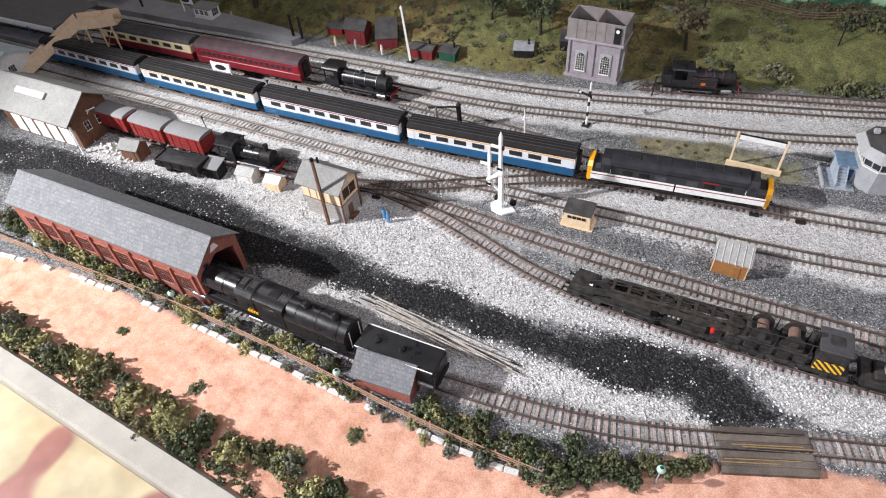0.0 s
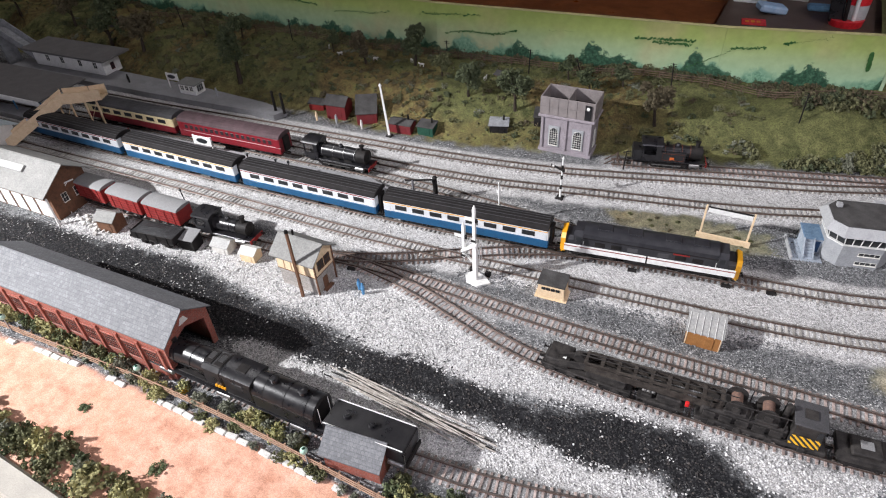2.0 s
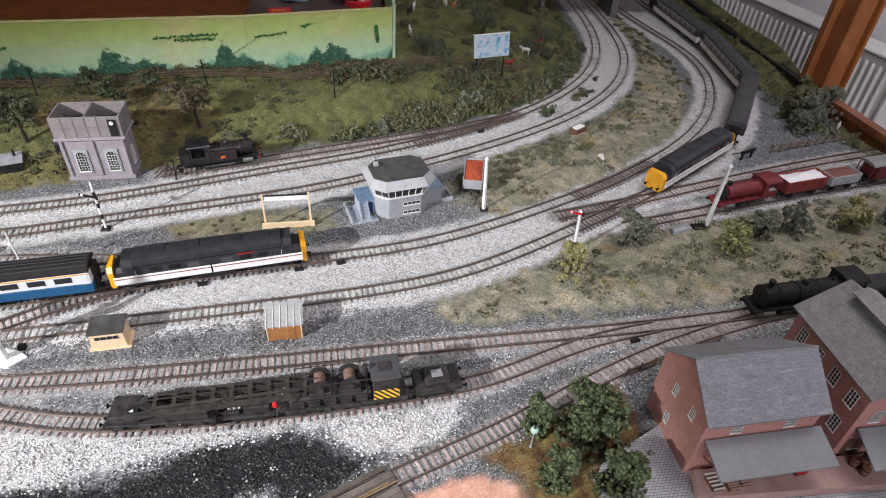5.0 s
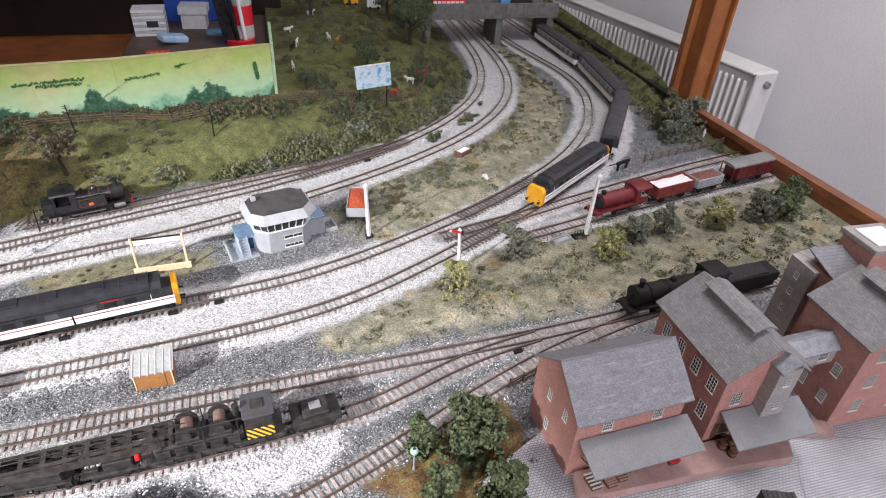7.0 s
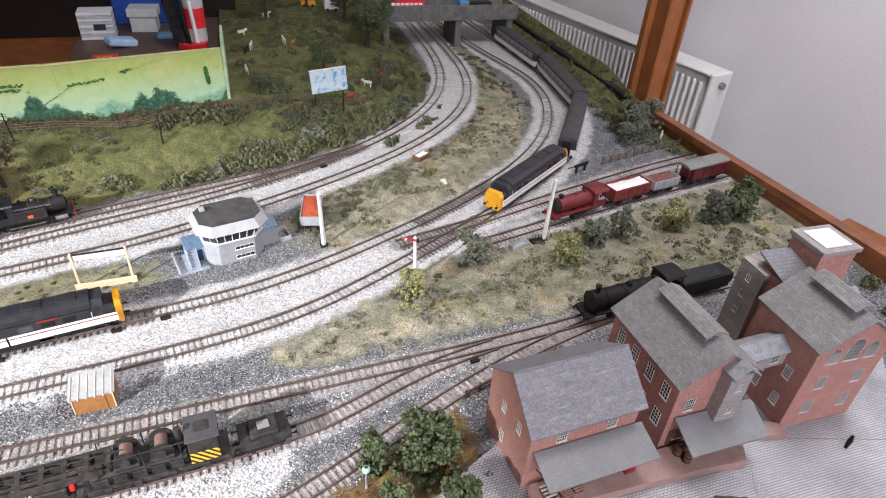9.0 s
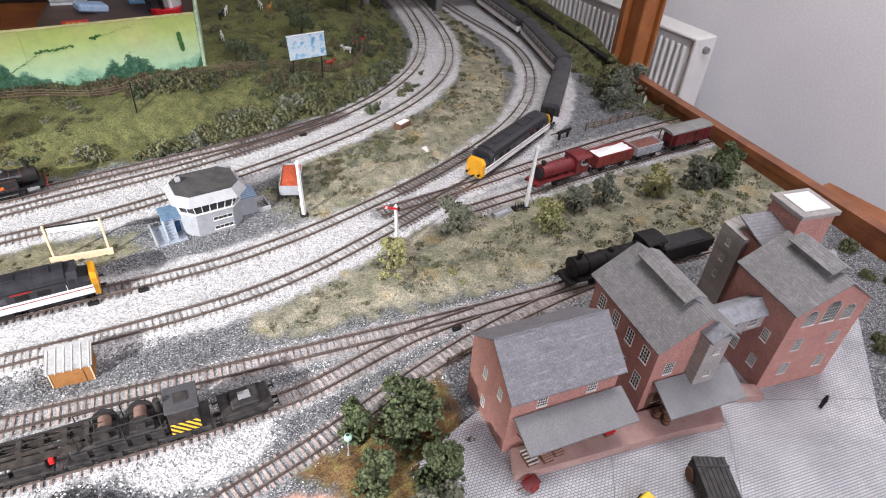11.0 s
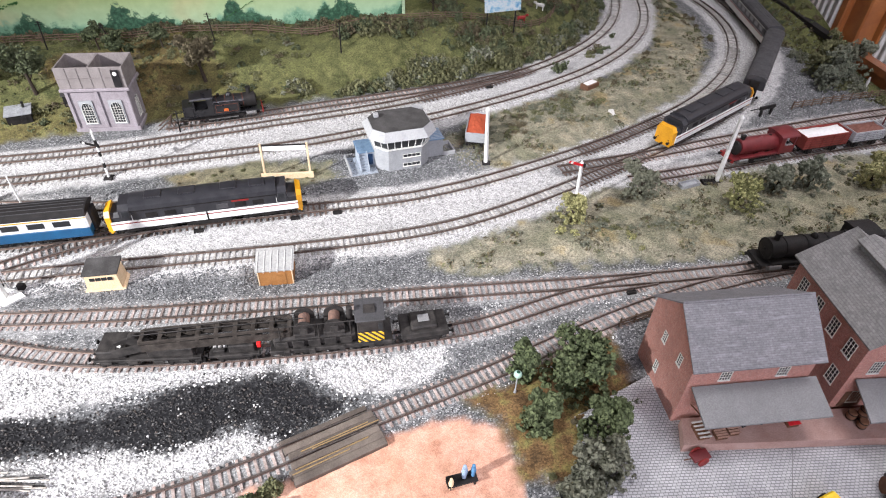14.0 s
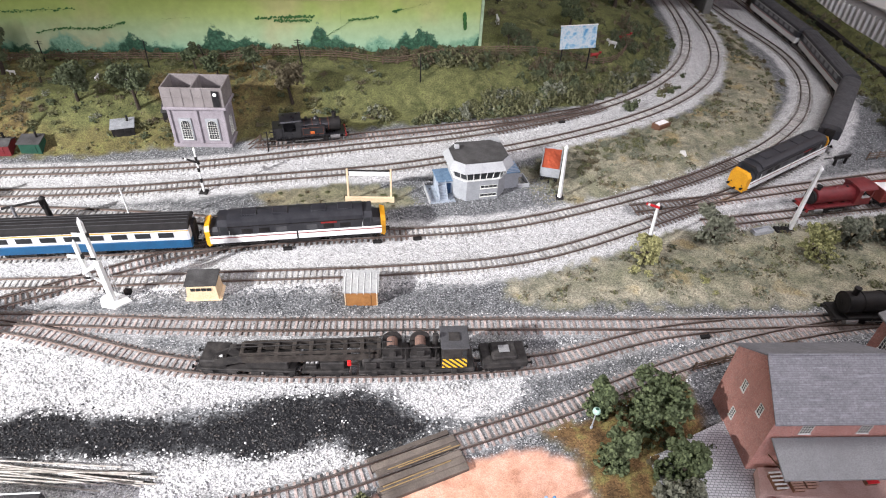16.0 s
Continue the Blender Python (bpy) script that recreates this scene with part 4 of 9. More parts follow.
bm = bmesh.new()
vs = add_box(bm, 0.001, 0.039, 0, 0.026, -0.002, 0.0245)
for v in bm.verts:
    if v.co.z > 0.01:
        v.co.x += 0.002 if v.co.x < 0.02 else -0.002
        v.co.y += 0.0015 if v.co.y < 0.013 else -0.0015
part("wall", bm, M_CREAM, t)
bm = bmesh.new()
add_extrude(bm, [(-0.0005, 0.0235), (0.0275, 0.0255), (0.0275, 0.0275), (-0.0005, 0.0255)], 0.001, 0.039)
part("roof", bm, M_FELT, t)
for k in range(4):
    box_part("vent", M_PANE, t, 0.0075 + 0.0064 * k, 0.0127 + 0.0064 * k, 0.0002, 0.0016, 0.0150, 0.0190)
box_part("skirting", M_CREAM, t, -0.0015, 0.0425, -0.0015, 0.0275, -0.002, 0.0015, 0.0003)
small_hut("lamp_hut", pose(-0.885, 0.425, 0, 0, 0, 12), 0.032, 0.026, 0.024, M_BROWN, M_PALEROOF, "brown hut with a pale pitched roof in white chippings", rise=0.008, over=0.003)
small_hut("coal_bunker", pose(-0.728, 0.450, 0, 0, 0, 10), 0.026, 0.022, 0.020, M_SOOT, M_GREYROOF, "grey-black hut with a flat felt roof", lean=True)
small_hut("lamp_hut", pose(-0.676, 0.466, 0, 0, 0, 8), 0.028, 0.022, 0.014, M_STONEWHITE, M_WHITEROOF, "whitewashed hut with a small pitched roof", rise=0.006)
small_hut("lamp_hut", pose(-0.622, 0.470, 0, 0, 0, 8), 0.024, 0.020, 0.015, M_CREAM, M_STONEWHITE, "small pale cream hut with a pitched roof", rise=0.005)
# allotment huts on the bank
small_hut("bank_hut", pose(-0.780, 0.893, 0.003, 0, 0, 8), 0.043, 0.032, 0.030, M_MAROON, M_FELT, "dark red hut with a dark grey felt roof", rise=0.012, over=0.003)
small_hut("bank_hut", pose(-0.705, 0.893, 0.003, 0, 0, 30), 0.040, 0.034, 0.022, M_MAROON, M_FELT, "dark red lean-to hut with a steep black roof", rise=0.022, lean=True)
small_hut("bank_hut", pose(-0.632, 0.897, 0.003, 0, 0, 6), 0.046, 0.026, 0.016, M_MAROON, M_FELT, "low dark brown hut with a dark felt roof and chimney", rise=0.004, chimney=True)
small_hut("bank_hut", pose(-0.574, 0.908, 0.003, 0, 0, 6), 0.032, 0.024, 0.016, M_GREEN, M_FELT, "small dark green hut with a grey felt roof and chimney", lean=True, rise=0.003, chimney=True)
small_hut("bank_hut", pose(-0.442, 0.953, 0.003, 0, 0, 20), 0.034, 0.026, 0.024, M_SOOT, M_TILE, "black tarred hut with a pale flat roof and chimney", lean=True, rise=0.003, chimney=True)
small_hut("bank_hut", pose(-0.835, 0.905, 0.003, 0, 0, 8), 0.034, 0.026, 0.015, M_RED, M_FELT, "low red-brown hut with a dark roof", rise=0.006)
small_hut("bank_hut", pose(-1.56, 0.985, 0.03, 0, 0, 8), 0.055, 0.035, 0.024, M_RED, M_FELT, "red timber hut high on the bank", rise=0.004)
small_hut("bank_hut", pose(-0.50, 1.10, 0.045, 0, 0, -10), 0.030, 0.022, 0.014, M_BROWN, M_FELT, "small dark timber shelter on the bank", rise=0.004)
small_hut("bank_hut", pose(-0.37, 0.995, 0.01, 0, 0, 15), 0.032, 0.03, 0.030, M_SOOT, M_FELT, "dark tarred shed behind the water tower", lean=True, rise=0.004)
t = thing("open_crate", pose(-0.872, 0.985, 0.024, 28, 18, 15), "tilted open timber crate on the bank", "crate")
for a in ((0, .034, 0, .022, 0, .0015), (0, .034, 0, .0015, .0015, .008), (0, .034, .0205, .022, .0015, .008), (0, .0015, .0015, .0205, .0015, .008), (.0325, .034, .0015, .0205, .0015, .008)):
    box_part("panel", M_BROWN, t, *a, 0.0002)

# water tower
t = thing("water_tower", pose(-0.344, 0.952, 0, 0, 0, 3), "lilac-grey stone water tower with a panelled iron tank", "water tower")
W, D, H = 0.097, 0.054, 0.068
box_part("wall", M_LILAC, t, 0.003, W - 0.003, 0.003, D - 0.003, -0.004, H, 0.0006)
box_part("plinth", M_LILAC, t, 0.0, W, 0.0, D, -0.004, 0.006, 0.0006)
box_part("cornice", M_LILAC, t, -0.002, W + 0.002, -0.002, D + 0.002, H, H + 0.005, 0.001)
for x in (0.004, 0.047, 0.090):
    box_part("pilaster", M_LILAC, t, x - 0.001, x + 0.004, 0.0005, 0.003, 0.006, H, 0.0005)
for x in (0.0275, 0.0705):
    bm = bmesh.new()
    add_box(bm, x - 0.010, x + 0.010, 0.0012, 0.0034, 0.012, 0.052)
    part("reveal", bm, M_GREY, t)
    window(t, on_front(x, 0.015, 0.0010), 0.0155, 0.026, 4, 6, arched=True)
window(t, on_right(0.027, 0.015, W - 0.003), 0.0145, 0.026, 4, 6, arched=True)
z0, z1, th = H + 0.005, H + 0.038, 0.0025
M_TANK = mk("tank_plates", (0.23, 0.205, 0.20), (0.175, 0.155, 0.15), 60, 0.7, 0.3)
for a in ((0, W, 0, th), (0, W, D - th, D), (0, th, th, D - th), (W - th, W, th, D - th), (W / 2 - th / 2, W / 2 + th / 2, th, D - th)):
    box_part("tank_side", M_TANK, t, *a, z0, z1, 0.0004)
box_part("tank_floor", M_SOOT, t, th, W - th, th, D - th, z0, z0 + 0.010)
for i in range(1, 6):
    box_part("tank_rib", M_TANK, t, W * i / 6 - 0.0004, W * i / 6 + 0.0004, -0.0008, 0, z0, z1)
for z in (z0 + 0.016,):
    box_part("tank_rib", M_TANK, t, 0, W, -0.0008, 0.0, z - 0.0004, z + 0.0004)
box_part("gauge_board", M_BLACK, t, 0.080, 0.091, -0.0024, -0.0010, z0 + 0.002, z1 - 0.004, 0.0003)
bm = bmesh.new()
add_cyl(bm, (0.0855, -0.0034, z0 + 0.0235), (0.0855, -0.0026, z0 + 0.0235), 0.0030, sides=14)
part("gauge_dial", bm, M_WHITE, t)

# octagonal concrete signal cabin
t = thing("signal_cabin", pose(0.161, 0.866, 0, 0, 0, 14), "grey concrete signal cabin with wrapped windows and black roof", "signal cabin")


def octagon(a, b, c):
    return [(-a + c, -b), (a - c, -b), (a, -b + c), (a, b - c), (a - c, b), (-a + c, b), (-a, b - c), (-a, -b + c)]


def add_frustum(bm, low, top, z0, z1):
    """A ring of walls from one outline to another above it, closed at both ends."""
    a = [bm.verts.new((x, y, z0)) for x, y in low]
    b = [bm.verts.new((x, y, z1)) for x, y in top]
    n = len(low)
    bm.faces.new(b)
    bm.faces.new(a[::-1])
    for i in range(n):
        bm.faces.new((a[i], a[(i + 1) % n], b[(i + 1) % n], b[i]))


bm = bmesh.new()
add_prism(bm, octagon(0.041, 0.034, 0.016), -0.003, 0.036)
part("lower_wall", bm, M_GREY, t)
bm = bmesh.new()
add_frustum(bm, octagon(0.040, 0.033, 0.016), octagon(0.0435, 0.0365, 0.0165), 0.0372, 0.0540)
part("window_band", bm, M_PANE, t)
low_pts, top_pts = octagon(0.0406, 0.0336, 0.016), octagon(0.0441, 0.0371, 0.0165)
for k in range(8):
    (ax, ay), (bx, by) = low_pts[k], low_pts[(k + 1) % 8]
    (cx, cy), (dx, dy) = top_pts[k], top_pts[(k + 1) % 8]
    n = max(2, round(math.hypot(bx - ax, by - ay) / 0.0095))
    for i in range(n):
        u = i / n
        cyl_part("mullion", M_WHITE, t, (ax + (bx - ax) * u, ay + (by - ay) * u, 0.0370), (cx + (dx - cx) * u, cy + (dy - cy) * u, 0.0542), 0.0007, sides=4)
bm = bmesh.new()
add_prism(bm, octagon(0.0425, 0.0355, 0.016), 0.0357, 0.0372)
part("sill", bm, M_WHITE, t)
bm = bmesh.new()
add_frustum(bm, octagon(0.0505, 0.0430, 0.018), octagon(0.0435, 0.0325, 0.0150), 0.0540, 0.0645)
part("fascia", bm, M_RIM, t)
bm = bmesh.new()
add_prism(bm, octagon(0.0425, 0.0315, 0.0145), 0.0645, 0.0657)
part("roof", bm, M_FELT, t)
box_part("vent", M_RIM, t, -0.034, -0.027, 0.012, 0.019, 0.0657, 0.071, 0.0005)
box_part("rear_block", M_RIM, t, 0.024, 0.048, 0.0345, 0.052, -0.003, 0.058, 0.0006)
for z, x0 in ((0.021, -0.004), (0.006, -0.002)):
    window(t, on_front(0.010, z, -0.034), 0.026, 0.005, 4, 1)
M_STAIR = mk("blue_grey_concrete", (0.36, 0.40, 0.45), (0.29, 0.33, 0.38), 90, 0.85, 0.3)
M_SLATEBLUE = mk("blue_slate_sheet", (0.17, 0.26, 0.37), (0.11, 0.18, 0.27), 220, 0.7, 0.5)
box_part("annexe", M_GREY, t, 0.042, 0.066, -0.012, 0.018, -0.003, 0.029, 0.0004)
box_part("annexe_roof", M_SLATEBLUE, t, 0.042, 0.0675, -0.0135, 0.020, 0.029, 0.0308, 0.0004)
for i in range(8):
    box_part("roof_batten", M_STAIR, t, 0.0425, 0.067, -0.0120 + 0.0042 * i, -0.0112 + 0.0042 * i, 0.0308, 0.0313)
for y0, y1 in ((-0.014, -0.0115), (0.0155, 0.018)):
    box_part("yard_wall", M_RIM, t, 0.066, 0.0835, y0, y1, -0.003, 0.007, 0.0003)
box_part("yard_wall", M_RIM, t, 0.0835, 0.0855, -0.014, 0.018, -0.003, 0.007, 0.0003)
porch = box_part("porch", M_STAIR, t, -0.064, -0.0405, -0.010, 0.024, -0.003, 0.0235, 0.0004)
box_part("porch_roof", M_SLATEBLUE, t, -0.0655, -0.0405, -0.0115, 0.0255, 0.0235, 0.0252, 0.0004)
box_part("door", mk("deep_blue_door", (0.03, 0.07, 0.15), None, 100, 0.5), porch, -0.0505, -0.0435, -0.0108, -0.0100, 0.002, 0.020)
for i in range(6):
    box_part("stair_step", M_STAIR, t, -0.0640, -0.0525, -0.0275 + 0.0028 * i, -0.0247 + 0.0028 * i, -0.003, 0.0025 + 0.0033 * i, 0.0002)
for x in (-0.0652, -0.0525):
    tilted_box("stair_wall", (x, -0.0290, 0.0015), (x, -0.0110, 0.0220), 0.0006, 0.0, 0.0042, M_STAIR, t)
box_part("forecourt", M_STAIR, t, -0.0790, -0.0405, -0.0330, 0.018, -0.003, 0.0009, 0.0003)
box_part("yard_wall", M_RIM, t, -0.0815, -0.0790, -0.0330, 0.020, -0.003, 0.006, 0.0003)

# open name board on the grass island
t = thing("name_board", pose(0, 0.820, 0, 0, 0, 3), "straw-coloured timber frame with a blank white name panel", "sign", "station name boards")
box_part("base_plank", M_STRAW, t, -0.038, 0.036, -0.006, -0.003, -0.002, 0.009, 0.0004)
for x in (-0.033, 0.031):
    box_part("post", M_STRAW, t, x - 0.0014, x + 0.0014, -0.003, 0.0, -0.003, 0.056, 0.0003)
box_part("panel", M_WHITE, t, -0.030, 0.029, -0.0028, -0.0012, 0.045, 0.0525, 0.0003)
box_part("rail", M_SOOT, t, -0.031, 0.030, -0.0030, -0.0010, 0.0526, 0.0545, 0.0002)

# ---- mill buildings and yard ----
M_COBBLE = bpy.data.materials.new("cobbled_sheet")
nt, bsdf = nodes_of(M_COBBLE)
tc = nt.nodes.new("ShaderNodeTexCoord").outputs["Object"]
b = nt.nodes.new("ShaderNodeTexBrick")
nt.links.new(tc, b.inputs["Vector"])
for key, c in (("Color1", (0.50, 0.498, 0.505)), ("Color2", (0.40, 0.397, 0.405)), ("Mortar", (0.17, 0.17, 0.175))):
    b.inputs[key].default_value = (*c, 1)
for key, v in (("Scale", 1.0), ("Brick Width", 0.0042), ("Row Height", 0.0028), ("Mortar Size", 0.00045), ("Mortar Smooth", 0.5)):
    b.inputs[key].default_value = v
stain = noise_node(nt, 14, 5, 0.6, tc)
nt.links.new(mix(nt, 0.6, b.outputs[0], ramp(nt, stain.outputs[0], [(0.3, (0.28, 0.28, 0.29)), (0.7, (0.70, 0.70, 0.70))]), "OVERLAY"), bsdf.inputs["Base Color"])
bsdf.inputs["Roughness"].default_value = 0.65
bump(nt, bsdf, b.outputs[1], -0.5, 0.0006)
bm = bmesh.new()
add_prism(bm, [(.366, .418), (.350, .407), (.322, .395), (.315, .345), (.335, .300), (.36, .10), (.76, .10), (.841, .309), (.98, .47), (1.045, .565), (.90, .565), (.70, .52), (.58, .47), (.41, .44)], -0.004, 0.0022)
yard = tagged(part("cobbled_yard", bm, M_COBBLE), "pale grey cobbled goods yard sheet with dark joints", "yard", kind="structure")
for a, b2, n in (((.66, .344), (.60, .24), 0), ((.72, .365), (.95, .30), 0), ((.52, .35), (.44, .20), 0)):
    d = Vector((b2[0] - a[0], b2[1] - a[1], 0))
    box_part("sheet_joint", M_GREYROOF, yard, 0, d.length, -0.0004, 0.0004, 0.0018, 0.0024, m=pose(*a, 0, 0, 0, math.degrees(math.atan2(d.y, d.x))))

# low warehouse
t = thing("warehouse", pose(0.414, 0.385, 0, 0, 0, 3.0), "red brick warehouse with grey boarded roof and front canopy", "warehouse", "mill buildings")
L, D = 0.120, 0.086
part("wall", gable_walls(L, D, 0.087, 0.121, ridge_at=0.5), M_MILL, t)
gable_roof(t, L, D, 0.087, 0.121, M_SLATE, over=0.006, verge=0.004)
for x in (0.034, 0.090):
    window(t, on_front(x, 0.0625), 0.0105, 0.0115, 4, 3)
for y, z in ((0.0215, 0.062), (0.053, 0.058), (0.050, 0.018)):
    window(t, on_left(y, z), 0.0065, 0.013, 2, 4)
bm = bmesh.new()
add_extrude(bm, [(-0.038, 0.045), (-0.002, 0.0565), (-0.002, 0.0583), (-0.038, 0.0468)], 0.004, L + 0.006)
part("canopy", bm, M_GREYROOF, t)
for x in (0.012, 0.06, 0.112):
    bm = bmesh.new()
    add_cyl(bm, (x, -0.034, 0.043), (x, -0.002, 0.030), 0.0008, sides=5)
    part("bracket", bm, M_BROWN, t)
box_part("loading_door", M_BROWN, t, 0.055, 0.085, -0.0008, 0.0, 0.013, 0.034, 0.0002)

# tall mill
t = thing("mill", pose(0.570, 0.386, 0, 0, 0, 1), "tall red brick mill with a clerestory roof and hoist tower", "mill", "mill buildings")
W, D = 0.090, 0.116
bm = bmesh.new()
for y0, y1 in ((0, 0.002), (D - 0.002, D)):
    vs = add_extrude(bm, [(0, -0.004), (W, -0.004), (W, 0.107), (W / 2, 0.138), (0, 0.107)], y0, y1)
    for v in vs:
        v.co = Vector((v.co.y, v.co.x, v.co.z))
add_box(bm, 0, 0.002, 0.002, D - 0.002, -0.004, 0.107)
add_box(bm, W - 0.002, W, 0.002, D - 0.002, -0.004, 0.107)
bmesh.ops.recalc_face_normals(bm, faces=bm.faces)
part("wall", bm, M_MILL, t)


def cross_roof(parent, W, y0, y1, eave, ridge, material, over=0.006, thick=0.0016, x0=0.0):
    for side in (0, 1):
        e = -over if side == 0 else W + over
        drop = (ridge - eave) / (W / 2) * over
        bm = bmesh.new()
        prof = [(e, eave - drop), (e, eave - drop + thick), (W / 2, ridge + thick), (W / 2, ridge)]
        vs = add_extrude(bm, prof, y0, y1)
        for v in vs:
            v.co = Vector((v.co.y + x0, v.co.x, v.co.z))
        bmesh.ops.recalc_face_normals(bm, faces=bm.faces)
        part("roof", bm, material, parent)


cross_roof(t, W, -0.005, D + 0.005, 0.107, 0.138, M_SLATE_Y, over=0.006)
box_part("clerestory", M_TILE, t, W / 2 - 0.010, W / 2 + 0.010, 0.024, 0.096, 0.130, 0.1400, 0.0004)
cross_roof(t, 0.024, 0.020, 0.100, 0.1400, 0.1455, M_SLATE_Y, over=0.002, x0=W / 2 - 0.012)
for y in (0.016, 0.043, 0.070, 0.097):
    for z in (0.034, 0.072):
        window(t, on_left(y, z), 0.011, 0.019, 3, 4)
window(t, on_front(0.020, 0.064), 0.011, 0.016, 4, 4)
window(t, on_front(0.020, 0.020), 0.011, 0.016, 4, 4)
hoist = box_part("hoist_tower", M_HOIST, t, 0.045, 0.071, -0.014, 0.0, 0.048, 0.117, 0.0004)
for z in (0.060, 0.092):
    window(t, on_front(0.058, z + 0.004, -0.014), 0.007, 0.008, 3, 3)
bm = bmesh.new()
add_prism(bm, [(0.042, -0.019), (0.058, -0.019), (0.074, -0.019), (0.074, 0.028), (0.058, 0.028), (0.042, 0.028)], 0.117, 0.119)
for v in bm.verts:
    v.co.z += 0.012 * (1 - abs(v.co.x - 0.058) / 0.016)
part("hoist_roof", bm, M_TILE, t)
bm = bmesh.new()
add_extrude(bm, [(-0.038, 0.040), (-0.002, 0.056), (-0.002, 0.0578), (-0.038, 0.0418)], 0.006, 0.102)
part("canopy", bm, M_GREYROOF, t)
box_part("door", M_BROWN, t, 0.008, 0.030, -0.0008, 0.0, 0.013, 0.036, 0.0002)

# end mill with arched gable windows, stair turret and lift tower
t = thing("end_mill", pose(0.725, 0.3775, 0, 0, 0, -1.5), "red brick mill with arched gable windows, turret and lift tower", "mill", "mill buildings")
W, D = 0.098, 0.086
bm = bmesh.new()
for y0, y1 in ((0, 0.002), (D - 0.002, D)):
    vs = add_extrude(bm, [(0, -0.004), (W, -0.004), (W, 0.124), (W / 2, 0.156), (0, 0.124)], y0, y1)
    for v in vs:
        v.co = Vector((v.co.y, v.co.x, v.co.z))
add_box(bm, 0, 0.002, 0.002, D - 0.002, -0.004, 0.124)
add_box(bm, W - 0.002, W, 0.002, D - 0.002, -0.004, 0.124)
bmesh.ops.recalc_face_normals(bm, faces=bm.faces)
part("wall", bm, M_MILL, t)
cross_roof(t, W, -0.005, D + 0.002, 0.124, 0.156, M_SLATE_Y, over=0.005)
box_part("clerestory", M_TILE, t, W / 2 - 0.010, W / 2 + 0.010, 0.014, 0.068, 0.148, 0.1585, 0.0004)
cross_roof(t, 0.025, 0.010, 0.072, 0.1585, 0.165, M_SLATE_Y, over=0.002, x0=W / 2 - 0.0125)
for x, w, h in ((0.024, 0.016, 0.012), (0.049, 0.019, 0.020), (0.074, 0.016, 0.012)):
    window(t, on_front(x, 0.100), w, h, 5, 4, arched=True)
for x in (0.026, 0.076):
    for z in (0.024, 0.062):
        window(t, on_front(x, z), 0.011, 0.017, 4, 4)
for y in (0.02, 0.05):
    for z in (0.024, 0.064):
        window(t, on_left(y, z), 0.009, 0.015, 4, 4)
bm = bmesh.new()
add_prism(bm, [(0.030, D), (0.072, D), (0.072, D + 0.042), (0.030, D + 0.042)], -0.004, 0.132)
part("rear_block", bm, M_MILL, t)
bm = bmesh.new()
add_prism(bm, [(0.027, D + 0.0025), (0.0722, D + 0.0025), (0.0722, D + 0.050), (0.027, D + 0.050)], 0.132, 0.134)
for v in bm.verts:
    v.co.z += 0.014 * (v.co.y - D) / 0.050
part("rear_roof", bm, M_SLATE, t)
box_part("lift_tower", M_MILL, t, 0.0725, 0.1235, D + 0.010, D + 0.056, -0.004, 0.162, 0.0005)
box_part("tower_coping", M_HOIST, t, 0.0695, 0.1265, D + 0.007, D + 0.059, 0.162, 0.168, 0.0006)
box_part("skylight", M_WHITE, t, 0.079, 0.117, D + 0.015, D + 0.051, 0.168, 0.1695, 0.0004, "bright white roof sheet")
bm = bmesh.new()
add_prism(bm, [(0.022, D + 0.026), (0.0298, D + 0.026), (0.0298, D + 0.0422), (0.052, D + 0.0422), (0.052, D + 0.064), (0.022, D + 0.064)], -0.004, 0.130)
for v in bm.verts:
    if v.co.z > 0.1:
        v.co.z += 0.008 if v.co.x > 0.04 else 0
part("stair_turret", bm, M_HOIST, t)
for z in (0.06, 0.085, 0.108):
    window(t, on_left(D + 0.046, z, 0.022), 0.006, 0.008, 2, 3)
# link bridge between the mills
t = thing("link_bridge", pose(0.662, 0.404, 0.075, 0, 0, 3), "enclosed grey timber bridge joining the two mills", "bridge", "mill buildings")
part("wall", gable_walls(0.064, 0.027, 0.021, 0.030, base=0.0), M_HOIST, t)
gable_roof(t, 0.064, 0.027, 0.021, 0.030, M_TILE, over=0.003, verge=0.0)
for x in (0.018, 0.046):
    window(t, on_front(x, 0.007), 0.012, 0.010, 3, 2)

# loading dock
bm = bmesh.new()
add_prism(bm, [(.412, .352), (.60, .349), (.652, .345), (.672, .384), (.42, .380)], -0.002, 0.0135)
dock = tagged(part("loading_dock", bm, M_LOADING), "dusty brick loading dock along the mill fronts", "dock", kind="structure")
bm = bmesh.new()
add_prism(bm, [(.66, .378), (.722, .362), (.722, .378), (.668, .402)], -0.002, 0.0125)
tagged(part("dock_link", bm, M_LOADING), "brick paved dock between the two mills", "dock", kind="structure")


# ---- rolling stock ----
RAIL_TOP = 0.0055
M_BLUEGREY_B = mk("rail_blue_paint", (0.012, 0.085, 0.19), (0.010, 0.065, 0.15), 60, 0.4, 0.05)
M_BLUEGREY_W = mk("pale_grey_paint", (0.66, 0.68, 0.70), (0.56, 0.58, 0.60), 70, 0.4, 0.05)
M_ROOFBLACK = mk("dark_coach_roof", (0.022, 0.020, 0.020), (0.014, 0.013, 0.013), 80, 0.55, 0.2)
M_ROOFGREY = mk("dusty_grey_roof_lit_rib", (0.075, 0.074, 0.078), (0.055, 0.054, 0.056), 70, 0.6, 0.2)
M_EXECUTIVE = mk("charcoal_paint", (0.020, 0.020, 0.024), (0.034, 0.034, 0.038), 90, 0.33, 0.05)
M_PALEPANE = mk("pale_coach_window", (0.30, 0.31, 0.32), (0.22, 0.23, 0.24), 120, 0.3, 0.0)
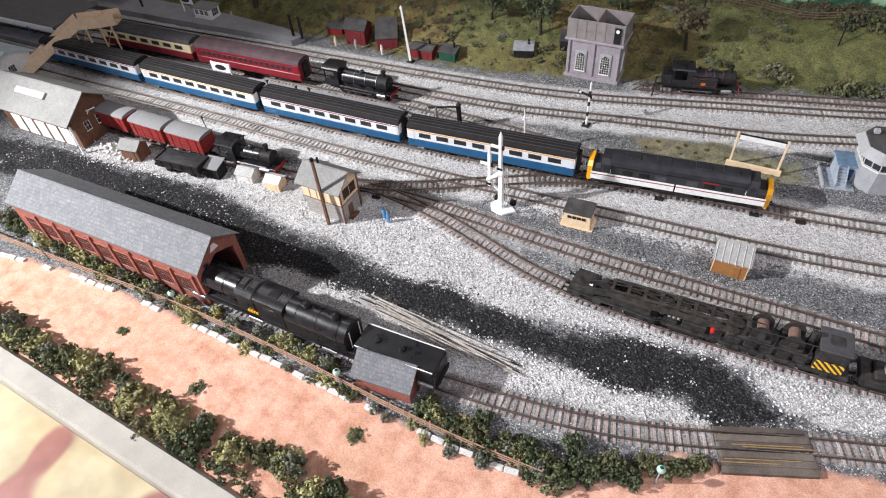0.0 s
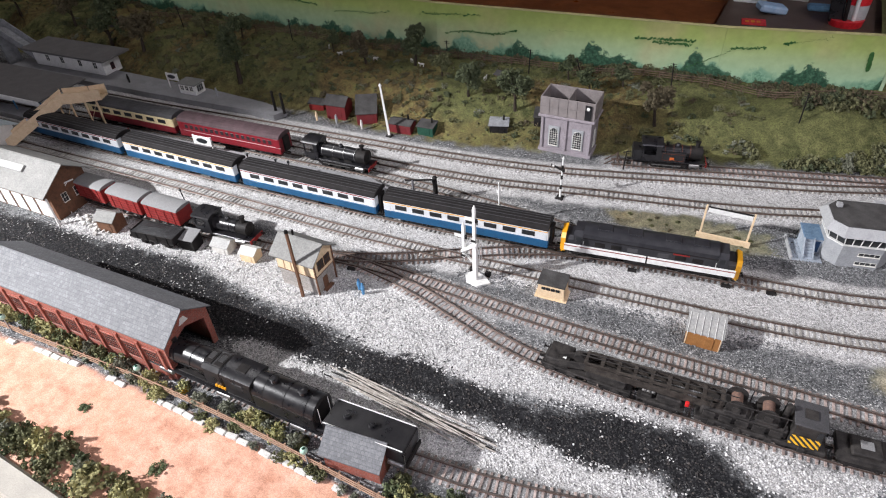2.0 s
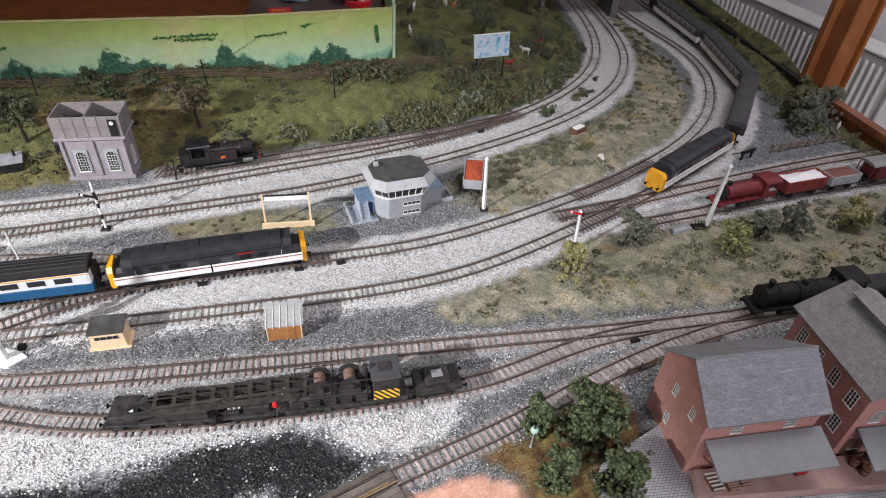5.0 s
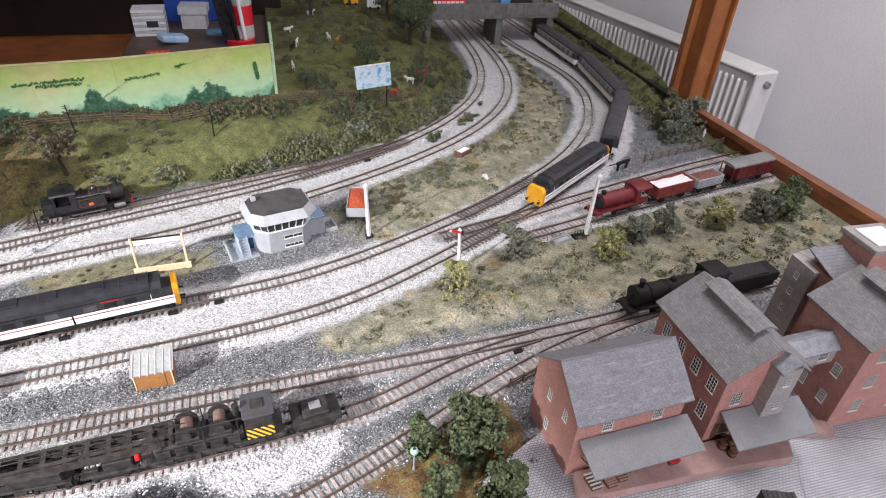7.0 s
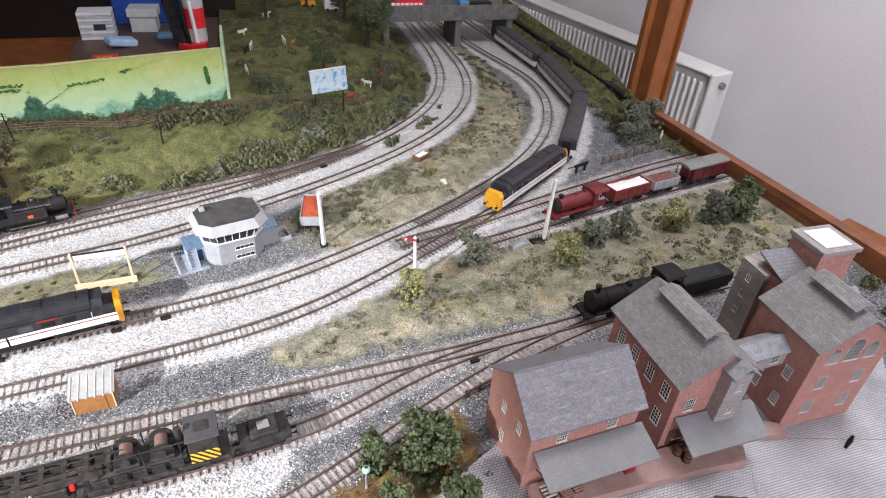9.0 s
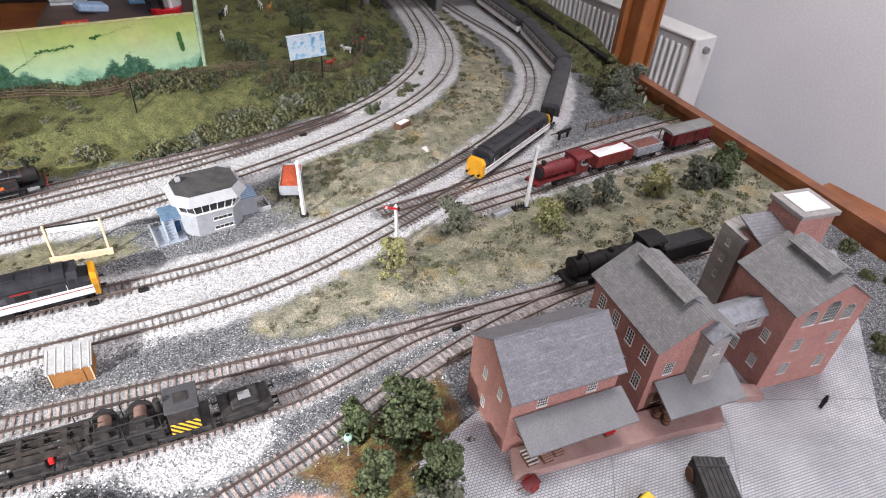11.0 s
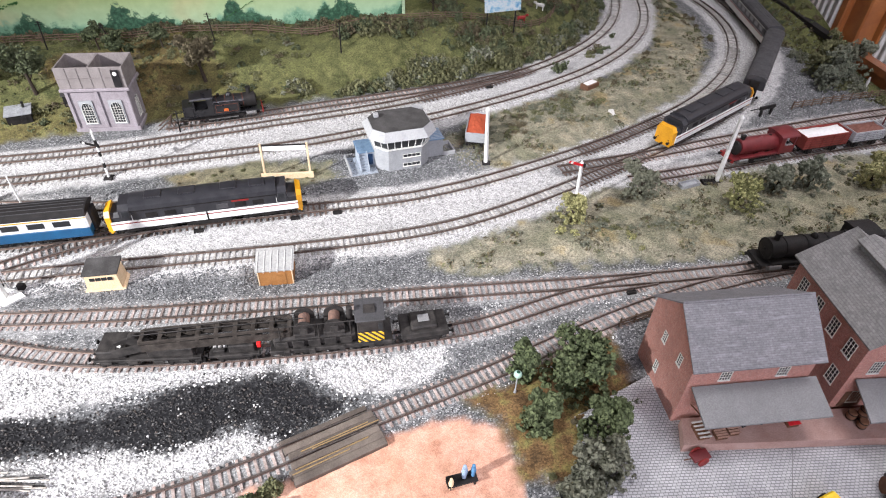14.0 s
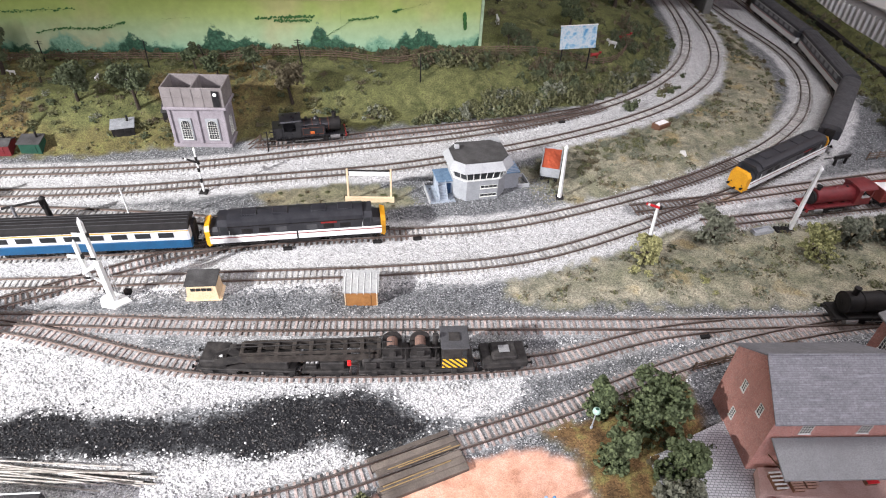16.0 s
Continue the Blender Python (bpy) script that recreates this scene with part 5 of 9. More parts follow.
M_STEEL = mk("dull_steel", (0.35, 0.35, 0.35), (0.22, 0.21, 0.20), 200, 0.4, 0.1, 0.8)
M_WARN = bpy.data.materials.new("black_yellow_hazard_stripes")
nt, bsdf = nodes_of(M_WARN)
w = nt.nodes.new("ShaderNodeTexWave")
w.inputs["Scale"].default_value, w.bands_direction = 92.0, "DIAGONAL"
nt.links.new(nt.nodes.new("ShaderNodeTexCoord").outputs["Object"], w.inputs["Vector"])
nt.links.new(ramp(nt, w.outputs[0], [(0.47, (0.02, 0.02, 0.02)), (0.53, (0.80, 0.45, 0.02))]), bsdf.inputs["Base Color"])
bsdf.inputs["Roughness"].default_value = 0.55


def on_track(key, x, length, back=False):
    """The pose of a vehicle whose middle stands at x on a track, by its two bogies."""
    line = LINES[key]
    i = int(np.argmin(np.abs(line[:, 0] - x) + (line[:, 1] > 1.5) * 9))
    half = max(2, int(length * 0.35 / 0.004))
    a, b = line[max(0, i - half)], line[min(len(line) - 1, i + half)]
    mid = (a + b) / 2
    turn = math.degrees(math.atan2(b[1] - a[1], b[0] - a[0]))
    return pose(mid[0], mid[1], RAIL_TOP, 0, 0, turn + (180 if back else 0))


def on_arc(key, s, length):
    """The pose of a vehicle whose middle stands s metres along a track."""
    line = LINES[key]
    i = int(s / 0.004)
    half = max(2, int(length * 0.35 / 0.004))
    a, b = line[max(0, i - half)], line[min(len(line) - 1, i + half)]
    mid = (a + b) / 2
    return pose(mid[0], mid[1], RAIL_TOP, 0, 0, math.degrees(math.atan2(b[1] - a[1], b[0] - a[0])))


def wheelset(parent, x, r=0.0065, rim=None):
    bm = bmesh.new()
    for y in (-0.0088, 0.0088):
        add_cyl(bm, (x, y - 0.0009, r), (x, y + 0.0009, r), r, sides=16)
        add_cyl(bm, (x, y - 0.0014, r), (x, y + 0.0014, r), r * 0.35, sides=8)
    add_cyl(bm, (x, -0.0088, r), (x, 0.0088, r), 0.0010, sides=6)
    return part("wheelset", bm, rim or M_SOOT, parent, smooth=True)


def buffers(parent, L, z=0.0135):
    for x, s in ((-L / 2, -1), (L / 2, 1)):
        for y in (-0.0115, 0.0115):
            bm = bmesh.new()
            add_cyl(bm, (x, y, z), (x + s * 0.005, y, z), 0.0011, sides=8)
            add_cyl(bm, (x + s * 0.0049, y, z), (x + s * 0.0058, y, z), 0.0024, sides=10)
            part("buffer", bm, M_SOOT, parent)
        box_part("coupling", M_SOOT, parent, min(x, x + s * 0.007), max(x, x + s * 0.007), -0.0012, 0.0012, z - 0.006, z - 0.004)


def bogie(parent, x, wheel=0.0058, span=0.034):
    bm = bmesh.new()
    for y in (-0.0125, 0.0125):
        add_box(bm, x - span / 2 - 0.004, x + span / 2 + 0.004, y - 0.0012, y + 0.0012, 0.005, 0.0095, 0.0006)
        for dx in (-span / 2, span / 2):
            add_box(bm, x + dx - 0.002, x + dx + 0.002, y - 0.0022, y + 0.0022, 0.004, 0.008, 0.0005)
    add_box(bm, x - 0.005, x + 0.005, -0.012, 0.012, 0.006, 0.011)
    b = part("bogie", bm, M_SOOT, parent)
    for dx in (-span / 2, span / 2):
        wheelset(b, x + dx, wheel)
    return b


def arc_profile(w, eave, top, n=8, belly=0.0):
    """A roof's half-round section between two eaves."""
    return [(w / 2 * math.cos(math.pi * k / n), eave + (top - eave) * math.sin(math.pi * k / n) ** 0.75) for k in range(n + 1)]


def coach(m, label, lower, upper, roof, stripe=None, L=0.258, windows=8, group="passenger train", waist=0.024, win_h=0.0080, win_w=0.019, compartments=False, band=None, pane=None, rib=None):
    pane = pane or M_PANE
    t = thing("railway_coach", m, label, "coach", group)
    W = 0.0355
    box_part("lower_body", lower, t, -L / 2, L / 2, -W / 2, W / 2, 0.0105, waist, 0.0008)
    box_part("upper_body", upper, t, -L / 2, L / 2, -W / 2 + 0.0002, W / 2 - 0.0002, waist, 0.0415, 0.0006)
    if stripe is not None:
        for s in (-1, 1):
            box_part("stripe", stripe, t, -L / 2 + 0.001, L / 2 - 0.001, s * (W / 2) - 0.0003, s * (W / 2) + 0.0003, 0.0385, 0.0398)
    if band is not None:
        for s in (-1, 1):
            box_part("waist_band", band, t, -L / 2 + 0.001, L / 2 - 0.001, s * (W / 2) - 0.0003, s * (W / 2) + 0.0003, waist - 0.0022, waist - 0.0006)
    bm = bmesh.new()
    add_extrude(bm, arc_profile(W + 0.0006, 0.0412, 0.0500)[::-1], -L / 2, L / 2)
    rf = part("roof", bm, roof, t, smooth=True)
    for k in range(5):
        y = (-0.012, -0.006, 0.0, 0.006, 0.012)[k]
        z = 0.0412 + 0.0088 * math.sqrt(max(0, 1 - (y / 0.0182) ** 2)) ** 0.75
        box_part("roof_rib", rib or roof, rf, -L / 2 + 0.002, L / 2 - 0.002, y - 0.0004, y + 0.0004, z - 0.0006, z + 0.0004)
    z0 = waist + 0.0045
    gap = (L - 0.030) / windows
    for s in (-1, 1):
        for i in range(windows):
            x = -L / 2 + 0.015 + gap * (i + 0.5)
            ww = win_w * (0.55 if compartments else 1)
            box_part("window", pane, t, x - ww / 2, x + ww / 2, s * (W / 2) - 0.0002, s * (W / 2) + 0.0003, z0, z0 + win_h, 0.0002)
        for x in (-L / 2 + 0.007, L / 2 - 0.007):
            door = box_part("door", upper, t, x - 0.0045, x + 0.0045, s * (W / 2) - 0.0002, s * (W / 2) + 0.00045, waist, 0.0400, 0.0002)
            box_part("door_panel", lower, door, x - 0.0045, x + 0.0045, s * (W / 2) - 0.0002, s * (W / 2) + 0.00045, 0.0125, waist - 0.0001, 0.0002)
            box_part("window", M_PANE, t, x - 0.0022, x + 0.0022, s * (W / 2) + 0.0001, s * (W / 2) + 0.0007, z0 + 0.001, z0 + win_h)
    for x, s in ((-L / 2, -1), (L / 2, 1)):
        box_part("corridor_connection", M_SOOT, t, min(x, x + s * 0.0045), max(x, x + s * 0.0045), -0.008, 0.008, 0.013, 0.042, 0.0008)
    box_part("underframe", M_SOOT, t, -L / 2 + 0.002, L / 2 - 0.002, -0.014, 0.014, 0.0085, 0.0105)
    box_part("battery_box", M_SOOT, t, -0.03, 0.02, -0.015, 0.015, 0.0045, 0.0085, 0.0006)
    for x in (-L / 2 + 0.045, L / 2 - 0.045):
        bogie(t, x)
    buffers(t, L)
    return t


def diesel(m, label, group):
    """A diesel locomotive with nosed cabs, charcoal over white with a red line."""
    t = thing("diesel_locomotive", m, label, "locomotive", group)
    L, W = 0.236, 0.0352
    side = [(-W / 2, 0.0105), (W / 2, 0.0105), (W / 2, 0.036), (-W / 2, 0.036)]
    box_part("body", M_EXECUTIVE, t, -0.088, 0.088, -W / 2, W / 2, 0.0215, 0.0385, 0.0008)
    for s in (-1, 1):
        bm = bmesh.new()
        add_extrude(bm, [(-W / 2, 0.0215), (W / 2, 0.0215), (W / 2, 0.040), (W / 2 - 0.006, 0.046), (-W / 2 + 0.006, 0.046), (-W / 2, 0.040)][::1], s * 0.0882, s * 0.1005)
        bmesh.ops.recalc_face_normals(bm, faces=bm.faces)
        cab = part("cab", bm, M_EXECUTIVE, t)
        bm = bmesh.new()
        add_extrude(bm, [(-W / 2 + 0.001, 0.0105), (W / 2 - 0.001, 0.0105), (W / 2 - 0.001, 0.031), (W / 2 - 0.006, 0.0355), (-W / 2 + 0.006, 0.0355), (-W / 2 + 0.001, 0.031)], s * 0.1005, s * 0.1150)
        for v in bm.verts:
            if abs(v.co.x) > 0.11:
                v.co.y *= 0.86
                v.co.z = 0.0105 + (v.co.z - 0.0105) * 0.95
        bmesh.ops.recalc_face_normals(bm, faces=bm.faces)
        nose = part("nose", bm, M_EXECUTIVE, t)
        bm = bmesh.new()
        add_extrude(bm, [(-0.0170, 0.0096), (0.0170, 0.0096), (0.0170, 0.0325), (0.0120, 0.0392), (-0.0120, 0.0392), (-0.0170, 0.0325)], s * 0.1118, s * 0.1185)
        for v in bm.verts:
            if abs(v.co.x) > 0.116:
                v.co.y *= 0.90
                v.co.z = 0.0105 + (v.co.z - 0.0105) * 0.93
        bmesh.ops.recalc_face_normals(bm, faces=bm.faces)
        part("nose_end", bm, M_YELLOW, nose, "bright yellow nose end")
        box_part("buffer_beam", M_YELLOW, nose, *sorted((s * 0.1150, s * 0.1176)), -0.0135, 0.0135, 0.0052, 0.0100, 0.0004)
        box_part("headcode_box", M_SOOT, nose, *sorted((s * 0.1172, s * 0.1184)), -0.006, 0.006, 0.0262, 0.0300, 0.0003)
        for y in (-0.0095, 0.0095):
            box_part("headlight", M_PANE, nose, *sorted((s * 0.1172, s * 0.1186)), y - 0.0014, y + 0.0014, 0.0150, 0.0178, 0.0005)
        box_part("windscreen", M_PANE, cab, s * 0.1003 - 0.0006, s * 0.1003 + 0.0006, -0.013, 0.013, 0.0365, 0.0425, 0.0003)
        for y in (-W / 2, W / 2):
            box_part("window", M_PANE, cab, s * 0.0935 - 0.004, s * 0.0935 + 0.004, y - 0.0004, y + 0.0004, 0.0318, 0.0385, 0.0002)
            for e in (-0.0046, 0.0046):
                box_part("window_frame", M_ROOFGREY, cab, s * 0.0935 + e - 0.0005, s * 0.0935 + e + 0.0005, y - 0.0005, y + 0.0005, 0.0300, 0.0392)
            box_part("handrail", M_WHITE, cab, s * 0.0868 - 0.0003, s * 0.0868 + 0.0003, y - 0.0007, y + 0.0007, 0.0235, 0.0330)
            box_part("lower_side", M_WHITE, t, *sorted((s * 0.001, s * 0.1128)), y - 0.0009, y + 0.0004, 0.0130, 0.0250, 0.0003)
            box_part("red_line", M_RED, t, *sorted((s * 0.001, s * 0.1126)), y - 0.0010, y + 0.0006, 0.0212, 0.0226)
            box_part("footstep", M_SOOT, t, s * 0.0905 - 0.003, s * 0.0905 + 0.003, y - 0.0005, y + 0.0008, 0.0150, 0.0162)
            for k in range(3):
                x = s * (0.02 + 0.022 * k)
                box_part("grille", M_ROOFGREY if k == 0 else M_SOOT, t, x - 0.007, x + 0.007, y - 0.0003, y + 0.0005, 0.027, 0.034, 0.0002)
    bm = bmesh.new()
    add_extrude(bm, arc_profile(W, 0.0385, 0.0495)[::-1], -0.088, 0.088)
    rf = part("roof", bm, M_EXECUTIVE, t, smooth=True)
    for x in (-0.06, -0.02, 0.03, 0.065):
        box_part("roof_hatch", M_EXECUTIVE, rf, x - 0.010, x + 0.010, -0.008, 0.008, 0.0486, 0.0502, 0.0006)
    box_part("underframe", M_SOOT, t, -0.116, 0.116, -0.0155, 0.0155, 0.0095, 0.0122)
    for y in (-W / 2, W / 2):
        box_part("nameplate", M_RED, t, 0.0320, 0.0530, y - 0.0004, y + 0.0007, 0.0350, 0.0372)
        box_part("cantrail", M_SOOT, t, -0.088, 0.088, y - 0.0006, y + 0.0005, 0.0378, 0.0388)
    box_part("fuel_tank", M_SOOT, t, -0.028, 0.028, -0.015, 0.015, 0.0035, 0.0095, 0.001)
    for x in (-0.072, 0.072):
        b = bogie(t, x, 0.0068, 0.052)
        wheelset(b, x, 0.0068)
    buffers(t, L)
    return t


# blue and grey train standing on the inner main line
arc_of = {k: np.r_[0, np.cumsum(np.hypot(*np.diff(v, axis=0).T))] for k, v in LINES.items()}


def s_at(key, x):
    line = LINES[key]
    return float(arc_of[key][int(np.argmin(np.abs(line[:, 0] - x) + (line[:, 1] > 1.5) * 9))])


s0 = s_at("main_inner", -0.085)
diesel(on_arc("main_inner", s0, 0.236), "charcoal and white diesel locomotive with yellow ends", "blue and grey train")
# Roof ribs get a paler grey: the light they catch is in their colour.
for k in range(4):
    coach(on_arc("main_inner", s0 - 0.267 - 0.271 * k, 0.258), "blue and pale grey coach with a dark ribbed roof", M_BLUEGREY_B, M_BLUEGREY_W, M_ROOFBLACK, stripe=M_YELLOW if k % 2 == 0 else M_RED, group="blue and grey train", rib=M_ROOFGREY)
# charcoal and white train coming round the outer curve
s0 = s_at("main_outer", 0.675)
diesel(on_arc("main_outer", s0, 0.236), "charcoal diesel with yellow ends leading a train off the curve", "charcoal and white train")
for k in range(3):
    coach(on_arc("main_outer", s0 + 0.267 + 0.271 * k, 0.258), "charcoal and white coach with a dark grey roof", M_WHITE, M_EXECUTIVE, M_ROOFGREY, stripe=M_WHITE, band=M_RED, group="charcoal and white train", waist=0.0245, pane=M_PALEPANE)
# crimson train in the platform
M_CRIMSON = mk("crimson_paint", (0.20, 0.012, 0.02), (0.15, 0.010, 0.016), 70, 0.4, 0.1)
M_CREAMCOACH = mk("coach_cream_paint", (0.74, 0.62, 0.36), (0.68, 0.55, 0.32), 70, 0.45, 0.1)
coach(on_track("platform_line", -0.868, 0.235), "crimson compartment coach with a dark maroon-grey roof", M_CRIMSON, M_CRIMSON, mk("maroon_grey_roof", (0.09, 0.06, 0.065), None, 60, 0.6), L=0.236, windows=17, group="crimson train", compartments=True, win_w=0.0125)
coach(on_track("platform_line", -1.113, 0.235), "crimson and cream coach with a grey roof", M_CRIMSON, M_CREAMCOACH, M_ROOFGREY, L=0.236, windows=7, group="crimson train")


def steam_loco(m, label, L=0.125, boiler=0.0125, paint=None, tender=0.0, tanks=False, saddle=False, wheels=3, wheel_r=0.0105, lining=None, beam=None, pony=0, group=""):
    """A steam engine that faces along x: frames, boiler, cab, domes, tanks, wheels and rods."""
    paint = paint or M_BLACK
    t = thing("steam_locomotive", m, label, "locomotive", group)
    cab0, cab1, front = -L / 2 + (0.016 if tanks else 0.002), -L / 2 + (0.046 if tanks else 0.030), L / 2
    zc = 0.0165 + boiler
    box_part("footplate", paint, t, -L / 2, front, -0.0155, 0.0155, 0.0140, 0.0158, 0.0003)
    box_part("frames", M_SOOT, t, -L / 2 + 0.004, front - 0.004, -0.0075, 0.0075, 0.006, 0.0140)
    cyl_part("boiler", paint, t, (cab1 - 0.002, 0, zc), (front - 0.026, 0, zc), boiler, boiler * 0.95, 20)
    cyl_part("smokebox", M_SOOT, t, (front - 0.026, 0, zc), (front - 0.008, 0, zc), boiler * 1.02, boiler * 1.02, 20)
    bm = bmesh.new()
    add_cyl(bm, (front - 0.008, 0, zc), (front - 0.0062, 0, zc), boiler * 0.85, boiler * 0.6, 18)
    add_cyl(bm, (front - 0.0062, 0, zc), (front - 0.0050, 0, zc), 0.0018, sides=8)
    part("smokebox_door", bm, M_SOOT, t, smooth=True)
    bm = bmesh.new()
    add_cyl(bm, (front - 0.017, 0, zc + boiler * 0.8), (front - 0.017, 0, zc + boiler + 0.008), 0.0036, 0.0033, 14)
    add_cyl(bm, (front - 0.017, 0, zc + boiler + 0.008), (front - 0.017, 0, zc + boiler + 0.0098), 0.0044, 0.0042, 14)
    part("chimney", bm, M_SOOT, t, smooth=True)
    x = cab1 + (front - 0.026 - cab1) * 0.55
    bm = bmesh.new()
    bmesh.ops.create_uvsphere(bm, u_segments=14, v_segments=8, radius=0.0048, matrix=pose(x, 0, zc + boiler * 0.9) @ Matrix.Diagonal((1, 1, 1.3, 1)))
    part("dome", bm, paint, t, smooth=True)
    cyl_part("safety_valve", M_SOOT, t, (cab1 + 0.010, 0, zc + boiler * 0.9), (cab1 + 0.010, 0, zc + boiler + 0.004), 0.0022)
    for k in range(4):
        u = cab1 + 0.006 + (front - 0.034 - cab1) * k / 3
        cyl_part("boiler_band", lining or paint, t, (u, 0, zc), (u + 0.0007, 0, zc), boiler * 1.03, sides=20)
    if tanks:
        for s in (-1, 1):
            y0, y1 = sorted((s * (boiler - 0.001), s * 0.0160))
            tk = box_part("side_tank", paint, t, cab1, front - 0.034, y0, y1, 0.0160, zc + boiler * 0.45, 0.0006)
            bm = bmesh.new()
            yy = s * 0.0162
            for a, b in (((cab1 + 0.003), 0.0185), ((cab1 + 0.003), zc + boiler * 0.45 - 0.0025)):
                add_box(bm, a, front - 0.037, yy - 0.0003, yy + 0.0003, b, b + 0.0004)
            for xx in (cab1 + 0.003, front - 0.0374):
                add_box(bm, xx, xx + 0.0004, yy - 0.0003, yy + 0.0003, 0.0185, zc + boiler * 0.45 - 0.0021)
            part("lining", bm, lining or M_STEEL, tk)
    if saddle:
        cyl_part("saddle_tank", paint, t, (cab1, 0, zc + 0.002), (front - 0.012, 0, zc + 0.002), boiler * 1.16, boiler * 1.16, 20)
    if not tanks:
        box_part("running_board", paint, t, cab1, front - 0.012, -0.0158, 0.0158, 0.0158, 0.0176, 0.0003)
    zt = zc + boiler + 0.004
    cab = box_part("cab", paint, t, cab1 - 0.001, cab1, -0.0150, 0.0150, 0.0158, zt)
    for s in (-1, 1):
        y0, y1 = sorted((s * 0.0150, s * 0.0160))
        box_part("side_sheet", paint, cab, cab0, cab1, y0, y1, 0.0158, 0.0265)
        box_part("door_pillar", paint, cab, cab1 - 0.008, cab1, y0, y1, 0.0265, zt)
        box_part("rear_pillar", paint, cab, cab0, cab0 + 0.0025, y0, y1, 0.0265, zt)
    bm = bmesh.new()
    add_extrude(bm, arc_profile(0.0345, zt, zt + 0.0045)[::-1], cab0 - 0.003, cab1 + 0.002)
    part("cab_roof", bm, paint, cab, smooth=True)
    if tanks:
        box_part("bunker", paint, t, -L / 2, cab0, -0.0150, 0.0150, 0.0158, 0.0330, 0.0006)
    n = wheels
    rods = bmesh.new()
    for i in range(n):
        x = (i - (n - 1) / 2) * wheel_r * 2.25 - (0.004 if pony else 0)
        wheelset(t, x, wheel_r)
    span = (n - 1) / 2 * wheel_r * 2.25
    for s in (-1, 1):
        y0, y1 = sorted((s * 0.0112, s * 0.0122))
        add_box(rods, -span - 0.004, span, y0, y1, wheel_r - 0.004, wheel_r - 0.0025)
        add_cyl(rods, (front - 0.026, s * 0.0135, 0.011), (front - 0.010, s * 0.0135, 0.011), 0.0040, sides=12)
    part("coupling_rod", rods, M_STEEL, t)
    if pony:
        for k in range(pony):
            wheelset(t, front - 0.008 - 0.016 * k, 0.0055)
    bm = bmesh.new()
    add_box(bm, front - 0.0005, front + 0.0015, -0.0155, 0.0155, 0.0095, 0.0158, 0.0003)
    part("buffer_beam", bm, beam or M_RED, t)
    buffers(t, L)
    if tender:
        x1 = -L / 2 - 0.006
        x0 = x1 - tender
        td = box_part("tender", paint, t, x0, x1, -0.0150, 0.0150, 0.0150, 0.0300, 0.0008)
        bm = bmesh.new()
        add_prism(bm, [(x0 + 0.018, -0.012), (x1 - 0.003, -0.012), (x1 - 0.003, 0.012), (x0 + 0.018, 0.012)], 0.0295, 0.0318)
        for v in bm.verts:
            v.co.z += 0.002 * math.sin(v.co.x * 900 + v.co.y * 400) if v.co.z > 0.030 else 0
        part("coal_load", bm, M_COAL, td)
        box_part("tender_frame", M_SOOT, t, x0 + 0.001, x1, -0.0130, 0.0130, 0.006, 0.0150, 0.0005)
        for k in range(3):
            wheelset(t, x0 + tender * (0.18 + 0.32 * k), 0.0068)
    return t


M_COAL = mk("heaped_coal", (0.014, 0.014, 0.015), (0.05, 0.05, 0.052), 700, 0.6, 1.0)
steam_loco(on_track("platform_line", -0.636, 0.12), "black lined mixed-traffic steam locomotive with tender", L=0.130, boiler=0.0125, wheels=3, wheel_r=0.0115, pony=2, group="crimson train", lining=M_STEEL)
steam_loco(on_track("tank_siding", -0.122, 0.115), "black side-tank locomotive with fine red lining", L=0.120, boiler=0.0115, tanks=True, wheels=3, wheel_r=0.0095, lining=mk("lining_red", (0.16, 0.06, 0.04), None, 200, 0.5))
M_CREST = mk("gold_red_crest", (0.55, 0.16, 0.03), (0.40, 0.06, 0.03), 500, 0.5, 0.1)
box_part("crest", M_CREST, bpy.data.objects["steam_locomotive.001"], 0.001, 0.008, -0.0168, -0.0162, 0.0200, 0.0245, 0.0002, "small gold and red crest")
steam_loco(on_track("crossover", -0.668, 0.10), "small weathered black shunting engine with tender", L=0.098, boiler=0.0108, wheels=3, wheel_r=0.009)
steam_loco(on_track("goods_line", 0.668, 0.13, back=True), "black heavy goods steam locomotive with a long tender", L=0.148, boiler=0.0135, wheels=4, wheel_r=0.0095, tender=0.090, paint=M_SOOT, beam=M_SOOT)
steam_loco(on_track("loop_front", 0.712, 0.11, back=True), "maroon pug engine with a gold-lined cab and nameplate", L=0.108, boiler=0.0105, paint=M_MAROON, saddle=True, wheels=2, wheel_r=0.0095, lining=M_CREAMCOACH)


